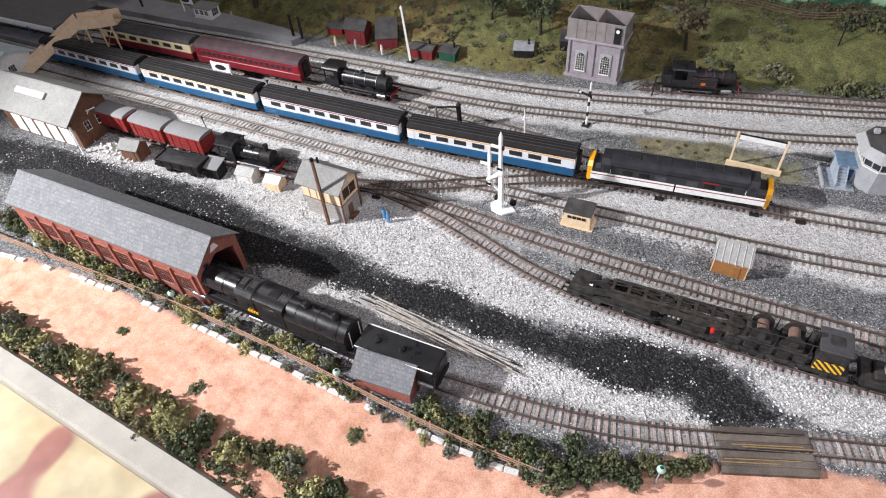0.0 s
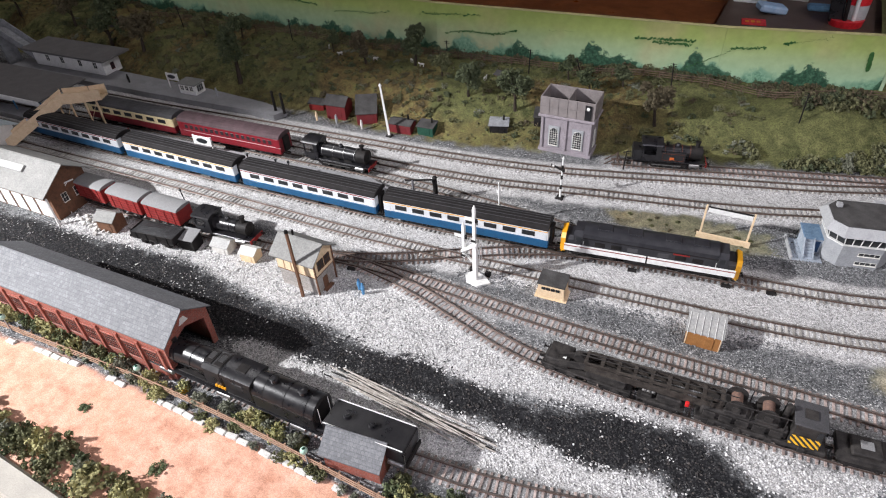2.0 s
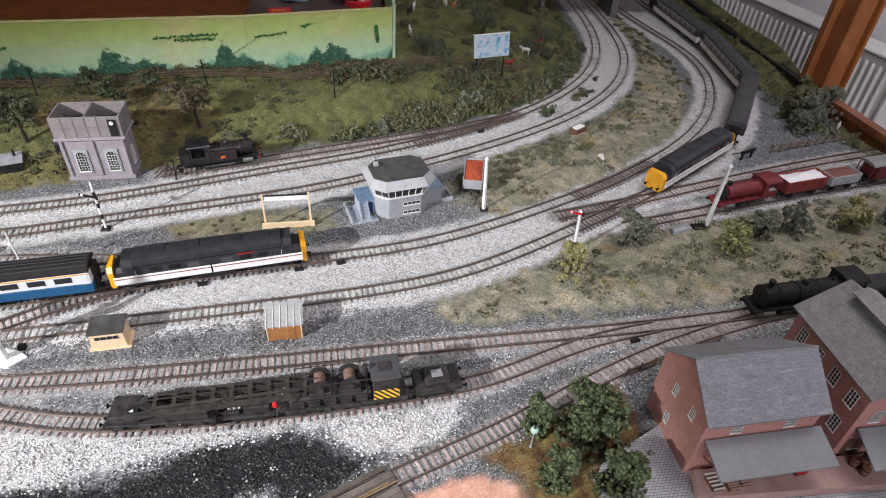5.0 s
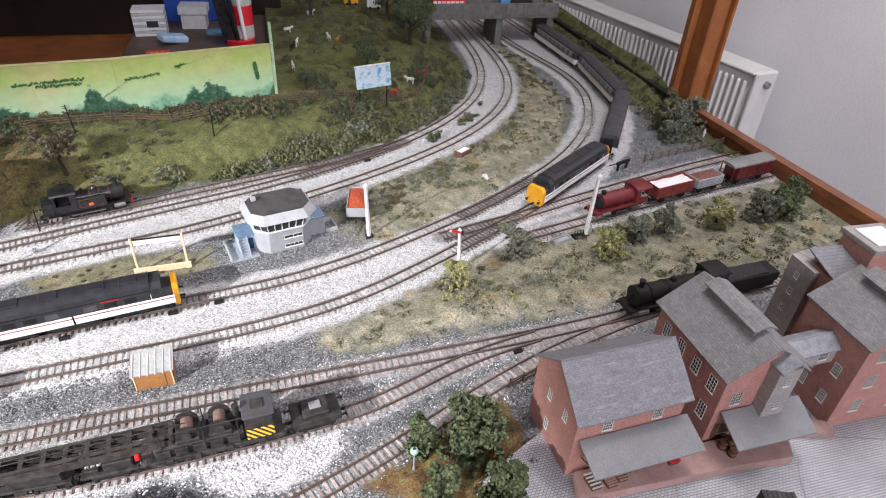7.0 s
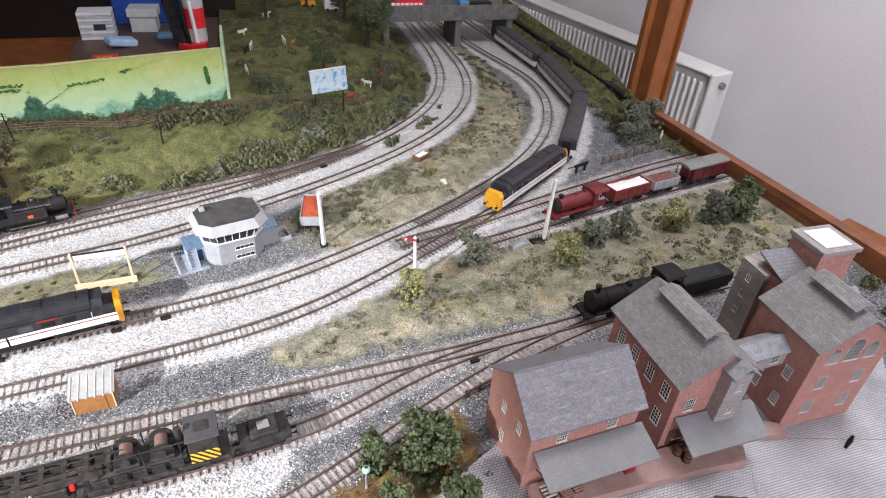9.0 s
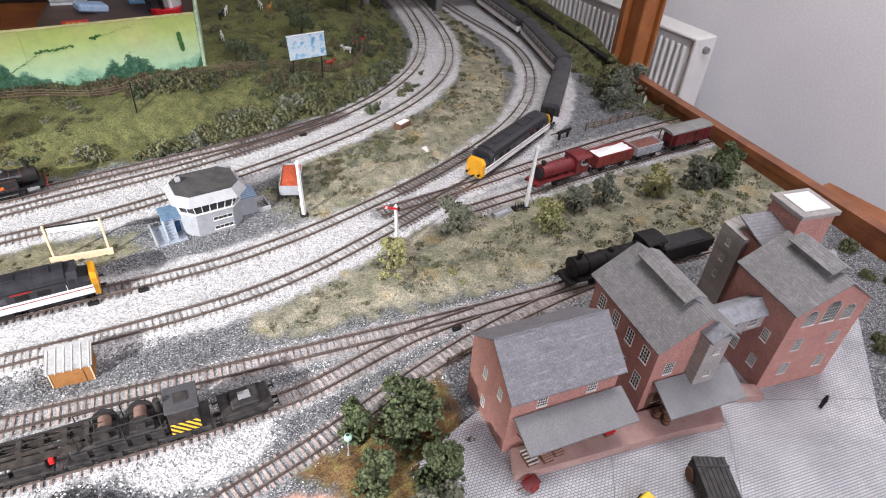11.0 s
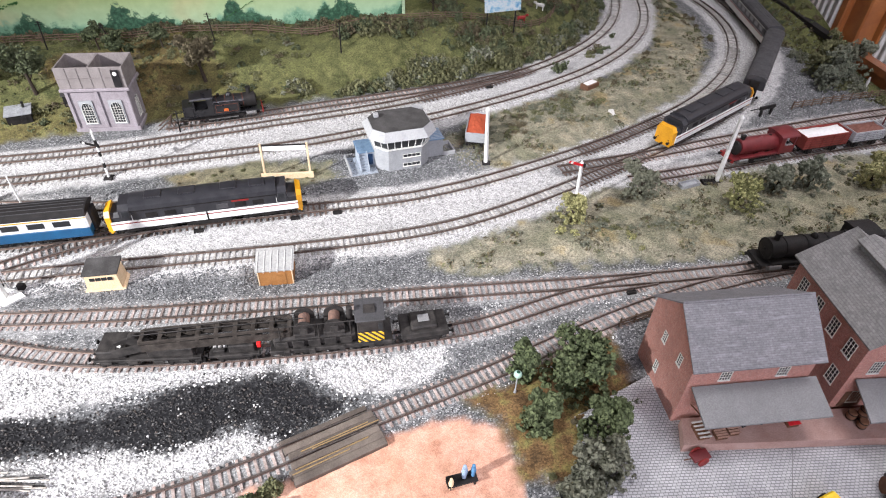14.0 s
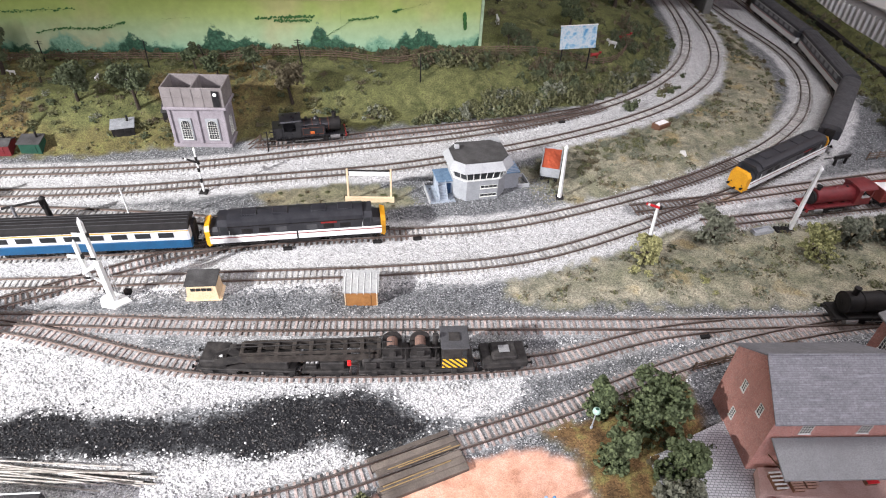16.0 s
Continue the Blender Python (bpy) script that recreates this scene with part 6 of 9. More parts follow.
def wagon(m, label, L=0.072, colour=None, height=0.020, load=None, roof=None, group="", name="open_wagon", category="wagon", planks=True, veranda=False):
    t = thing(name, m, label, category, group)
    colour = colour or M_BROWN
    W, z0 = 0.0305, 0.0140
    box_part("floor", M_SOOT, t, -L / 2, L / 2, -W / 2, W / 2, z0 - 0.0018, z0, 0.0003)
    z1 = z0 + height
    for s in (-1, 1):
        y0, y1 = sorted((s * W / 2, s * (W / 2 - 0.0012)))
        side = box_part("side", colour, t, -L / 2 + (0.014 if veranda else 0), L / 2, y0, y1, z0, z1, 0.0003)
        if planks:
            yy = s * (W / 2 + 0.0003)
            for k in range(1, 5):
                z = z0 + height * k / 5
                box_part("plank_joint", M_SOOT, side, -L / 2 + 0.001 + (0.014 if veranda else 0), L / 2 - 0.001, yy - 0.0004, yy - 0.0001, z - 0.00015, z + 0.00015)
        for k in (-0.36, -0.12, 0.12, 0.36):
            yy = s * (W / 2 + 0.0003)
            box_part("strap", colour, side, L * k - 0.0006, L * k + 0.0006, yy - 0.0006, yy + 0.0004, z0, z1)
    for s in (-1, 1):
        x0, x1 = sorted((s * L / 2, s * (L / 2 - 0.0012)))
        if veranda and s < 0:
            x0, x1 = -L / 2 + 0.014, -L / 2 + 0.0152
        box_part("end", colour, t, x0, x1, -W / 2 + 0.0013, W / 2 - 0.0013, z0, z1, 0.0003)
    if load is not None:
        bm = bmesh.new()
        n = 10
        vs = [[bm.verts.new((-L / 2 + 0.0015 + (L - 0.003) * i / n, -W / 2 + 0.0015 + (W - 0.003) * j / 6, z0 + height * 0.86 + 0.004 * math.sin(math.pi * i / n) * math.sin(math.pi * j / 6) + random.uniform(-0.0007, 0.0007))) for j in range(7)] for i in range(n + 1)]
        for i in range(n):
            for j in range(6):
                bm.faces.new((vs[i][j], vs[i + 1][j], vs[i + 1][j + 1], vs[i][j + 1]))
        part("load", bm, load, t)
    if roof is not None:
        bm = bmesh.new()
        add_extrude(bm, arc_profile(W + 0.002, z1, z1 + 0.0055)[::-1], -L / 2 - 0.001, L / 2 + 0.001)
        part("roof", bm, roof, t, smooth=True)
        if veranda:
            for y in (-W / 2 + 0.001, W / 2 - 0.001):
                box_part("veranda_post", colour, t, -L / 2 + 0.0005, -L / 2 + 0.002, y - 0.0007, y + 0.0007, z0, z1)
            for y in (-W / 2, W / 2):
                box_part("window", M_PANE, t, 0.006, 0.016, y - 0.0004, y + 0.0004, z0 + height * 0.5, z0 + height * 0.8)
        else:
            for s in (-1, 1):
                y = s * (W / 2)
                box_part("door", colour, t, -0.011, 0.011, y - 0.0004, y + 0.0008, z0 + 0.001, z1 - 0.002, 0.0002)
    for x in (-L * 0.28, L * 0.28):
        for y in (-0.012, 0.012):
            box_part("axle_guard", M_SOOT, t, x - 0.004, x + 0.004, y - 0.0008, y + 0.0008, 0.004, z0 - 0.0018)
    for x in (-L * 0.28, L * 0.28):
        wheelset(t, x, 0.0062)
    buffers(t, L, 0.0128)
    return t


for k, x in enumerate((-0.947, -0.866, -0.783)):
    wagon(on_track("crossover", x, 0.072), "bright red box van with a weathered grey roof", 0.070, M_RED, 0.0255, roof=M_GREYROOF, group="red vans", name="box_van", category="van")
wagon(pose(-0.765, 0.447, 0.0025, 0, 0, 9), "low black coal wagon beside the vans", 0.080, M_SOOT, 0.012, load=M_COAL, group="")
M_CHALK = mk("white_powder_load", (0.80, 0.79, 0.78), (0.70, 0.69, 0.68), 300, 0.9, 0.4)
wagon(on_track("loop_front", 0.822, 0.08), "red-brown open wagon heaped with white powder", 0.084, mk("faded_red_wagon", (0.26, 0.055, 0.045), None, 70, 0.6), 0.021, load=M_CHALK, group="goods train")
wagon(on_track("loop_front", 0.907, 0.06), "pale grey open wagon with a brown load", 0.062, mk("pale_grey_wagon", (0.50, 0.51, 0.53), None, 70, 0.6), 0.017, load=mk("brown_load", (0.20, 0.09, 0.07), None, 300, 0.9, 0.6), group="goods train")
wagon(on_track("loop_front", 1.010, 0.10), "maroon brake van with a pale roof and veranda", 0.104, M_MAROON, 0.0250, roof=M_PALEROOF, group="goods train", name="brake_van", category="van", veranda=True)
wagon(pose(0.284, 0.910, 0.004, 0, 0, 78), "grey open wagon body heaped with rust-orange load", 0.068, M_GREY, 0.016, load=M_ORANGE)

# Articulated engine standing half inside the shed
t = thing("articulated_locomotive", on_track("shed_road", -0.425, 0.12), "gloss black articulated steam engine half inside the shed", "locomotive")
zc = 0.033
box_part("boiler_frame", M_SOOT, t, -0.150, 0.104, -0.0140, 0.0140, 0.0105, 0.0150, 0.0005)
cyl_part("boiler", M_BLACK, t, (-0.160, 0, 0.034), (-0.058, 0, 0.034), 0.0142, 0.0150, 28)
for x in (-0.130, -0.104, -0.078):
    cyl_part("boiler_band", M_BLACK, t, (x, 0, 0.034), (x + 0.0016, 0, 0.034), 0.0156, sides=28)
cyl_part("dome", M_BLACK, t, (-0.112, 0, 0.047), (-0.112, 0, 0.0535), 0.0052, 0.0042, 14)
box_part("firebox", M_BLACK, t, -0.0595, -0.026, -0.0160, 0.0160, 0.0150, 0.0490, 0.0045)
for x in (-0.0555, -0.0410):
    box_part("roof_hatch", M_SOOT, t, x, x + 0.0115, -0.0095, 0.0095, 0.0488, 0.0500, 0.0003)
    box_part("hatch_lid", M_BLACK, t, x + 0.002, x + 0.0095, -0.0040, 0.0060, 0.0500, 0.0508, 0.0003)
box_part("cab", M_BLACK, t, -0.0255, 0.0145, -0.0166, 0.0166, 0.0150, 0.0432, 0.0012)
bm = bmesh.new()
add_extrude(bm, arc_profile(0.0346, 0.0431, 0.0496)[::-1], -0.0275, 0.0155)
part("cab_roof", bm, M_BLACK, t, smooth=True)
box_part("roof_vent", M_SOOT, t, -0.012, 0.002, -0.006, 0.006, 0.0490, 0.0504, 0.0005)
for s in (-1, 1):
    box_part("cab_window", M_PANE, t, -0.014, 0.004, *sorted((s * 0.0163, s * 0.0170)), 0.032, 0.040, 0.0002)
box_part("bunker_side", M_BLACK, t, 0.0160, 0.0985, -0.0172, 0.0172, 0.0150, 0.0330, 0.0008)
cyl_part("coal_bunker", M_BLACK, t, (0.0165, 0, zc), (0.0980, 0, zc), 0.0174, 0.0174, 32)
for x in (0.030, 0.058, 0.086):
    cyl_part("bunker_band", M_BLACK, t, (x, 0, zc), (x + 0.0010, 0, zc), 0.0179, sides=32)
bm = bmesh.new()
add_cyl(bm, (0.098, 0, zc), (0.0995, 0, zc), 0.0158, 0.0140, 24)
part("bunker_end", bm, M_SOOT, t, smooth=True)
for y in (-0.009, 0.009):
    cyl_part("end_handrail", M_WHITE, t, (0.1010, y, 0.018), (0.1010, y, 0.046), 0.0005, sides=6)
for x, r, h in ((0.040, 0.0046, 0.0060), (0.078, 0.0050, 0.0055)):
    cyl_part("filler", M_BLACK, t, (x, 0, zc + 0.0165), (x, 0, zc + 0.0170 + h), r, r * 0.85, 14)
    cyl_part("filler_rim", M_BLACK, t, (x, 0, zc + 0.0170 + h), (x, 0, zc + 0.0182 + h), r * 1.1, r * 0.6, 14)
for k in range(4):
    box_part("lettering", M_YELLOW, t, -0.040 + 0.0042 * k, -0.0372 + 0.0042 * k, -0.0180, -0.0160, 0.0210, 0.0242, 0.0001, "yellow letter shape")
for y in (-0.0185, 0.0185):
    cyl_part("handrail", M_SOOT, t, (-0.150, y * 0.84, 0.036), (-0.062, y * 0.84, 0.036), 0.0004, sides=5)
    cyl_part("handrail", M_SOOT, t, (0.018, y * 0.97, 0.037), (0.096, y * 0.97, 0.037), 0.0004, sides=5)
    box_part("running_plate", M_BLACK, t, -0.150, 0.104, *sorted((y * 0.78, y * 1.02)), 0.0128, 0.0142, 0.0003)
    for x in (-0.120, -0.030, 0.075):
        cyl_part("cylinder", M_STEEL, t, (x - 0.010, y * 0.92, 0.0105), (x + 0.010, y * 0.92, 0.0105), 0.0036, sides=12)
    box_part("coupling_rod", M_STEEL, t, -0.095, 0.055, *sorted((y * 0.80, y * 0.86)), 0.0070, 0.0086, 0.0002)
for x in (-0.140, -0.100, -0.075, -0.050, -0.005, 0.020, 0.045, 0.090):
    wheelset(t, x, 0.0092)
t2 = thing("engine_tank_unit", on_track("shed_road", -0.268, 0.09), "black water tank unit with white-lined edges and filler lids", "locomotive")
box_part("tank", M_BLACK, t2, -0.048, 0.048, -0.0170, 0.0170, 0.0160, 0.0370, 0.0015)
box_part("tank_front", M_BLACK, t2, -0.060, -0.0482, -0.0165, 0.0165, 0.0160, 0.0205, 0.0008)
for y in (-0.0160, 0.0160):
    box_part("white_edge", M_WHITE, t2, -0.0465, 0.0465, y - 0.0006, y + 0.0006, 0.0372, 0.0381, 0.0002)
for x in (-0.026, 0.004):
    cyl_part("filler_lid", M_BLACK, t2, (x, 0, 0.0370), (x, 0, 0.0410), 0.0042, 0.0036, 14)
    cyl_part("lid_knob", M_BLACK, t2, (x, 0, 0.0410), (x, 0, 0.0425), 0.0014, sides=8)
box_part("frames", M_SOOT, t2, -0.060, 0.048, -0.0120, 0.0120, 0.006, 0.0160)
bm = bmesh.new()
for s in (-1, 1):
    add_box(bm, -0.05, 0.03, *sorted((s * 0.0115, s * 0.0125)), 0.006, 0.0075)
    add_cyl(bm, (0.028, s * 0.0145, 0.011), (0.046, s * 0.0145, 0.011), 0.0042, sides=12)
part("coupling_rod", bm, M_STEEL, t2)
for k in range(3):
    wheelset(t2, -0.045 + 0.024 * k, 0.0098)
for y in (-0.017, 0.017):
    cyl_part("handrail", M_STEEL, t2, (0.0485, y, 0.018), (0.0485, y, 0.034), 0.0004, sides=5)
box_part("buffer_beam", M_SOOT, t2, 0.048, 0.050, -0.0165, 0.0165, 0.0095, 0.0160, 0.0003)

# breakdown crane train on its siding
M_CRANE = mk("dusty_crane_black", (0.020, 0.0185, 0.018), (0.052, 0.047, 0.044), 110, 0.62, 0.4)
M_JIB = mk("brown_dusted_jib", (0.030, 0.025, 0.022), (0.070, 0.060, 0.052), 140, 0.75, 0.4)
grp = "breakdown crane train"
t = thing("jib_wagon", on_track("crane_siding", -0.094, 0.10), "black match wagon carrying the crane's jib rest", "wagon", grp)
box_part("deck", M_CRANE, t, -0.052, 0.052, -0.0160, 0.0160, 0.0130, 0.0160, 0.0005)
box_part("tool_chest", M_CRANE, t, -0.048, -0.020, -0.0140, 0.0140, 0.0160, 0.0260, 0.0012)
box_part("tool_chest", M_CRANE, t, 0.000, 0.046, -0.0140, 0.0020, 0.0160, 0.0285, 0.0015)
bm = bmesh.new()
add_extrude(bm, [(-0.012, 0.0165), (-0.002, 0.0165), (-0.007, 0.0290)], -0.034, -0.025)
for v in bm.verts:
    if v.co.x < -0.03:
        v.co.z = 0.0165 + (v.co.z - 0.0165) * 0.55
        v.co.y = -0.007 + (v.co.y + 0.007) * 0.3
part("jib_rest", bm, M_WHITE, t, "pale painted bracket")
for y in (-0.0155, 0.0155):
    for x in (-0.045, -0.02, 0.005, 0.03):
        box_part("side_step", M_CRANE, t, x, x + 0.010, y - 0.001, y + 0.001, 0.0095, 0.0130, 0.0003)
bogie(t, -0.032, 0.0058, 0.026)
bogie(t, 0.034, 0.0058, 0.026)
buffers(t, 0.104)
t = thing("runner_truck", on_track("crane_siding", -0.010, 0.04), "black runner truck with chains and lockers", "wagon", grp)
box_part("deck", M_CRANE, t, -0.026, 0.024, -0.0155, 0.0155, 0.0120, 0.0150, 0.0005)
box_part("locker", M_CRANE, t, -0.006, 0.020, -0.0130, 0.0080, 0.0150, 0.0255, 0.0012)
box_part("locker", M_CRANE, t, -0.022, -0.010, -0.0120, 0.0120, 0.0150, 0.0190, 0.0008)
for x in (-0.020, -0.015, -0.010):
    cyl_part("hook_block", M_STEEL, t, (x, -0.008, 0.019), (x, -0.004, 0.021), 0.0022, sides=8)
bogie(t, -0.001, 0.0058, 0.026)
t = thing("breakdown_crane", on_track("crane_siding", 0.086, 0.11), "sooty black steam breakdown crane with lattice jib lowered", "crane", grp)
box_part("chassis", M_CRANE, t, -0.062, 0.062, -0.0165, 0.0165, 0.0110, 0.0165, 0.0006)
for x in (-0.045, -0.02, 0.01, 0.04):
    for y in (-0.017, 0.017):
        box_part("outrigger", M_CRANE, t, x - 0.003, x + 0.003, y - 0.0015, y + 0.0015, 0.0100, 0.0170, 0.0004)
for k in range(5):
    wheelset(t, -0.048 + 0.024 * k, 0.0062)
body = box_part("superstructure", M_CRANE, t, -0.058, 0.026, -0.0130, 0.0130, 0.0170, 0.0300, 0.002)
box_part("cab", M_CRANE, t, 0.0265, 0.054, -0.0155, 0.0155, 0.0170, 0.0475, 0.0012)
box_part("cab_roof", M_ROOFGREY, t, 0.0250, 0.0555, -0.0165, 0.0165, 0.0476, 0.0492, 0.0006)
box_part("roof_hatch", M_CRANE, t, 0.034, 0.046, -0.006, 0.006, 0.0492, 0.0505, 0.0004)
box_part("cab_window", M_PANE, t, 0.048, 0.0525, -0.0160, -0.0152, 0.0350, 0.0440, 0.0002)
box_part("hazard_panel", M_WARN, t, 0.0270, 0.0535, -0.0168, -0.0157, 0.0185, 0.0320, 0.0003, "yellow and black striped panel")
M_DRUM = mk("rusty_cable", (0.20, 0.12, 0.09), (0.12, 0.08, 0.07), 300, 0.7, 0.5)
for x in (-0.026, 0.004):
    for y in (-0.0095, 0.0095):
        cyl_part("drum_flange", M_CRANE, t, (x, y - 0.0008, 0.0385), (x, y + 0.0008, 0.0385), 0.0105, sides=22)
        cyl_part("drum_boss", M_CRANE, t, (x, y - 0.0018, 0.0385), (x, y + 0.0018, 0.0385), 0.0030, sides=12)
    cyl_part("cable_drum", M_DRUM, t, (x, -0.0085, 0.0385), (x, 0.0085, 0.0385), 0.0058, sides=16)
    box_part("gear_frame", M_CRANE, t, x - 0.011, x + 0.011, -0.013, 0.013, 0.0290, 0.0345, 0.001)
    for y in (-0.0125, 0.0125):
        box_part("bearing_plate", M_CRANE, t, x - 0.004, x + 0.004, y - 0.0007, y + 0.0007, 0.0345, 0.0425, 0.0004)
for y in (-0.0125, 0.0125):
    cyl_part("handrail", M_CRANE, t, (-0.050, y, 0.0475), (0.026, y, 0.0475), 0.0006, sides=5)
    for x in (-0.050, -0.012, 0.020):
        cyl_part("rail_post", M_CRANE, t, (x, y, 0.028), (x, y, 0.0475), 0.0006, sides=5)
for k in range(5):
    box_part("side_locker", M_CRANE, t, -0.055 + 0.016 * k, -0.043 + 0.016 * k, -0.0150, -0.0132, 0.0180, 0.0270, 0.0005)
cyl_part("chimney", M_CRANE, t, (0.020, 0, 0.030), (0.020, 0, 0.054), 0.0032, sides=12)
jib = new("jib")
jib.parent = t
jib.empty_display_size = 0.01
p0, p1, p2 = (-0.040, 0.0285), (-0.182, 0.0300), (-0.212, 0.0205)
for y in (-0.0085, 0.0085):
    for dz in (0.0, 0.0125):
        tilted_box("boom_chord", (p0[0], y, p0[1] + dz), (p1[0], y, p1[1] + dz * 0.8), 0.0010, -0.0013, 0.0013, M_JIB, jib)
    tilted_box("side_plate", (p0[0], y * 1.12, p0[1] - 0.0015), (p1[0], y * 1.12, p1[1] - 0.0015), 0.0006, 0.0, 0.0092, M_JIB, jib)
    tilted_box("nose_plate", (p1[0], y, p1[1]), (p2[0], y * 0.6, p2[1]), 0.0010, -0.0010, 0.0085, M_CRANE, jib)
    for k in range(9):
        u = k / 8
        x, z = p0[0] + (p1[0] - p0[0]) * u, p0[1] + (p1[1] - p0[1]) * u
        box_part("lattice_bar", M_JIB, jib, x - 0.0020, x + 0.0020, y - 0.0007, y + 0.0007, z, z + 0.0125 - 0.0025 * u, 0.0002)
for k in range(9):
    u = k / 8
    x, z = p0[0] + (p1[0] - p0[0]) * u, p0[1] + (p1[1] - p0[1]) * u + 0.0125 - 0.0025 * u
    box_part("cross_bar", M_JIB, jib, x - 0.0020, x + 0.0020, -0.0085, 0.0085, z - 0.0006, z + 0.0008)
bm = bmesh.new()
add_cyl(bm, (-0.190, -0.004, 0.038), (-0.190, 0.004, 0.038), 0.006, sides=14)
part("jib_sheave", bm, M_CRANE, jib, smooth=True)
box_part("hook_block", M_CRANE, jib, -0.216, -0.209, -0.004, 0.004, 0.0195, 0.0265, 0.0012)
for y in (-0.004, 0.004):
    cyl_part("rope", M_CRANE, t, (-0.026, y, 0.049), (-0.190, y * 0.5, 0.0445), 0.0006, sides=5)
bm = bmesh.new()
add_box(bm, -0.0735, -0.0695, -0.0150, -0.0110, 0.0240, 0.0300, 0.0006)
part("tail_lamp", bm, mk("bright_red_paint", (0.75, 0.03, 0.03), None, 100, 0.5), t)
t = thing("tail_truck", on_track("crane_siding", 0.181, 0.04), "small black runner truck behind the crane", "wagon", grp)
box_part("deck", M_CRANE, t, -0.025, 0.025, -0.0155, 0.0155, 0.0120, 0.0200, 0.0006)
box_part("locker", M_CRANE, t, -0.014, 0.014, -0.0120, 0.0120, 0.0200, 0.0255, 0.0015)
box_part("lid", M_GREYROOF, t, -0.006, 0.006, -0.0050, 0.0050, 0.0256, 0.0268, 0.0004)
bogie(t, 0.0, 0.0058, 0.028)
buffers(t, 0.050)


# ---- foliage ----


def leaf_material(name, dark, light, dry=None):
    m = bpy.data.materials.new(name)
    nt, bsdf = nodes_of(m)
    geo = nt.nodes.new("ShaderNodeNewGeometry")
    info = nt.nodes.new("ShaderNodeObjectInfo")
    c = ramp(nt, geo.outputs["Random Per Island"], [(0, dark), (0.6, tuple((a + b) / 2 for a, b in zip(dark, light))), (1, light)])
    c = mix(nt, ramp(nt, info.outputs["Random"], [(0, (0, 0, 0)), (1, (0.45, 0.45, 0.45))]), c, dry or light)
    nt.links.new(c, bsdf.inputs["Base Color"])
    bsdf.inputs["Roughness"].default_value = 0.85
    return m


LEAF = [leaf_material("olive_scatter", (0.046, 0.054, 0.022), (0.175, 0.180, 0.082), (0.165, 0.155, 0.075)),
        leaf_material("deep_green_scatter", (0.030, 0.044, 0.020), (0.120, 0.145, 0.064), (0.085, 0.097, 0.052)),
        leaf_material("grey_green_scatter", (0.10, 0.112, 0.080), (0.21, 0.225, 0.165), (0.22, 0.21, 0.145)),
        leaf_material("brown_scatter", (0.065, 0.053, 0.028), (0.135, 0.11, 0.062), (0.14, 0.115, 0.068)),
        leaf_material("golden_scatter", (0.30, 0.13, 0.005), (0.62, 0.36, 0.02)),
        leaf_material("bright_olive_scatter", (0.12, 0.125, 0.045), (0.48, 0.47, 0.21), (0.46, 0.40, 0.20)),
        leaf_material("mid_green_scatter", (0.050, 0.068, 0.030), (0.145, 0.180, 0.080), (0.13, 0.155, 0.072))]
M_BARK = mk("dark_bark", (0.055, 0.042, 0.032), (0.035, 0.028, 0.022), 250, 0.9, 0.6)


def clumps(rng, n, rx, ry, rz, lift=0.5):
    """Places for clumps in an uneven mound."""
    p = rng.normal(0, 1, (n, 3))
    p /= np.linalg.norm(p, axis=1)[:, None]
    p *= rng.random((n, 1)) ** 0.4
    p = p * [rx, ry, rz]
    p[:, 2] += rz * lift
    p[:, :2] *= 1 + 0.25 * np.sin(p[:, [1]] * 90 + rng.random() * 6)
    return p


def flakes(rng, centres, each, radius, size):
    """Small leaf-like tufts round every clump: bent pairs of triangles."""
    n = len(centres) * each
    d = rng.normal(0, 1, (n, 3))
    d /= np.linalg.norm(d, axis=1)[:, None]
    c = np.repeat(centres, each, 0) + d * radius * (0.55 + 0.6 * rng.random((n, 1)))
    u = np.cross(d, rng.normal(0, 1, (n, 3)))
    u /= np.linalg.norm(u, axis=1)[:, None] + 1e-9
    v = np.cross(d, u)
    k = size * (0.6 + 0.8 * rng.random((n, 1)))
    tilt = d * k * rng.uniform(-0.5, 0.7, (n, 1))
    quad = np.stack([c - u * k, c - v * k * 0.7 + tilt, c + u * k, c + v * k * 0.7 + tilt * 0.5], 1)
    return quad.reshape(-1, 3), np.arange(n * 4).reshape(-1, 4)


def leaf_mesh(name, seed, n, each, rx, ry, rz, radius, size, material, lift=0.5):
    rng = np.random.default_rng(seed)
    v, f = flakes(rng, clumps(rng, n, rx, ry, rz, lift), each, radius, size)
    me = bpy.data.meshes.new(name)
    me.from_pydata(v.tolist(), [], f.tolist())
    me.materials.append(material)
    return me


BUSHES = {}
for mi in range(7):
    for k in range(3):
        BUSHES[mi, k] = leaf_mesh("bush", 40 + mi * 7 + k, 50, 20, 0.010, 0.009, 0.0080, 0.0023, 0.00115, LEAF[mi], 0.6)
BUSH_LABELS = ["olive green lichen bush on rough ground", "dark green foam bush on rough ground", "grey-green lichen bush on rough ground", "brown dried scatter bush on the bank", "golden yellow flowering bush beside the fence", "pale olive foam bush along the sandy path", "bright green foam bush on bare ground"]
brng = np.random.default_rng(21)


SCRUB = {k: [] for k in range(7)}
FAR = {}
for mi in range(7):
    for k in range(3):
        frng = np.random.default_rng(140 + mi * 7 + k)
        FAR[mi, k] = flakes(frng, clumps(frng, 24, 0.010, 0.009, 0.0075, 0.6), 10, 0.0025, 0.00155)[0]


RAILS = np.vstack([line[::5] for line in LINES.values()])


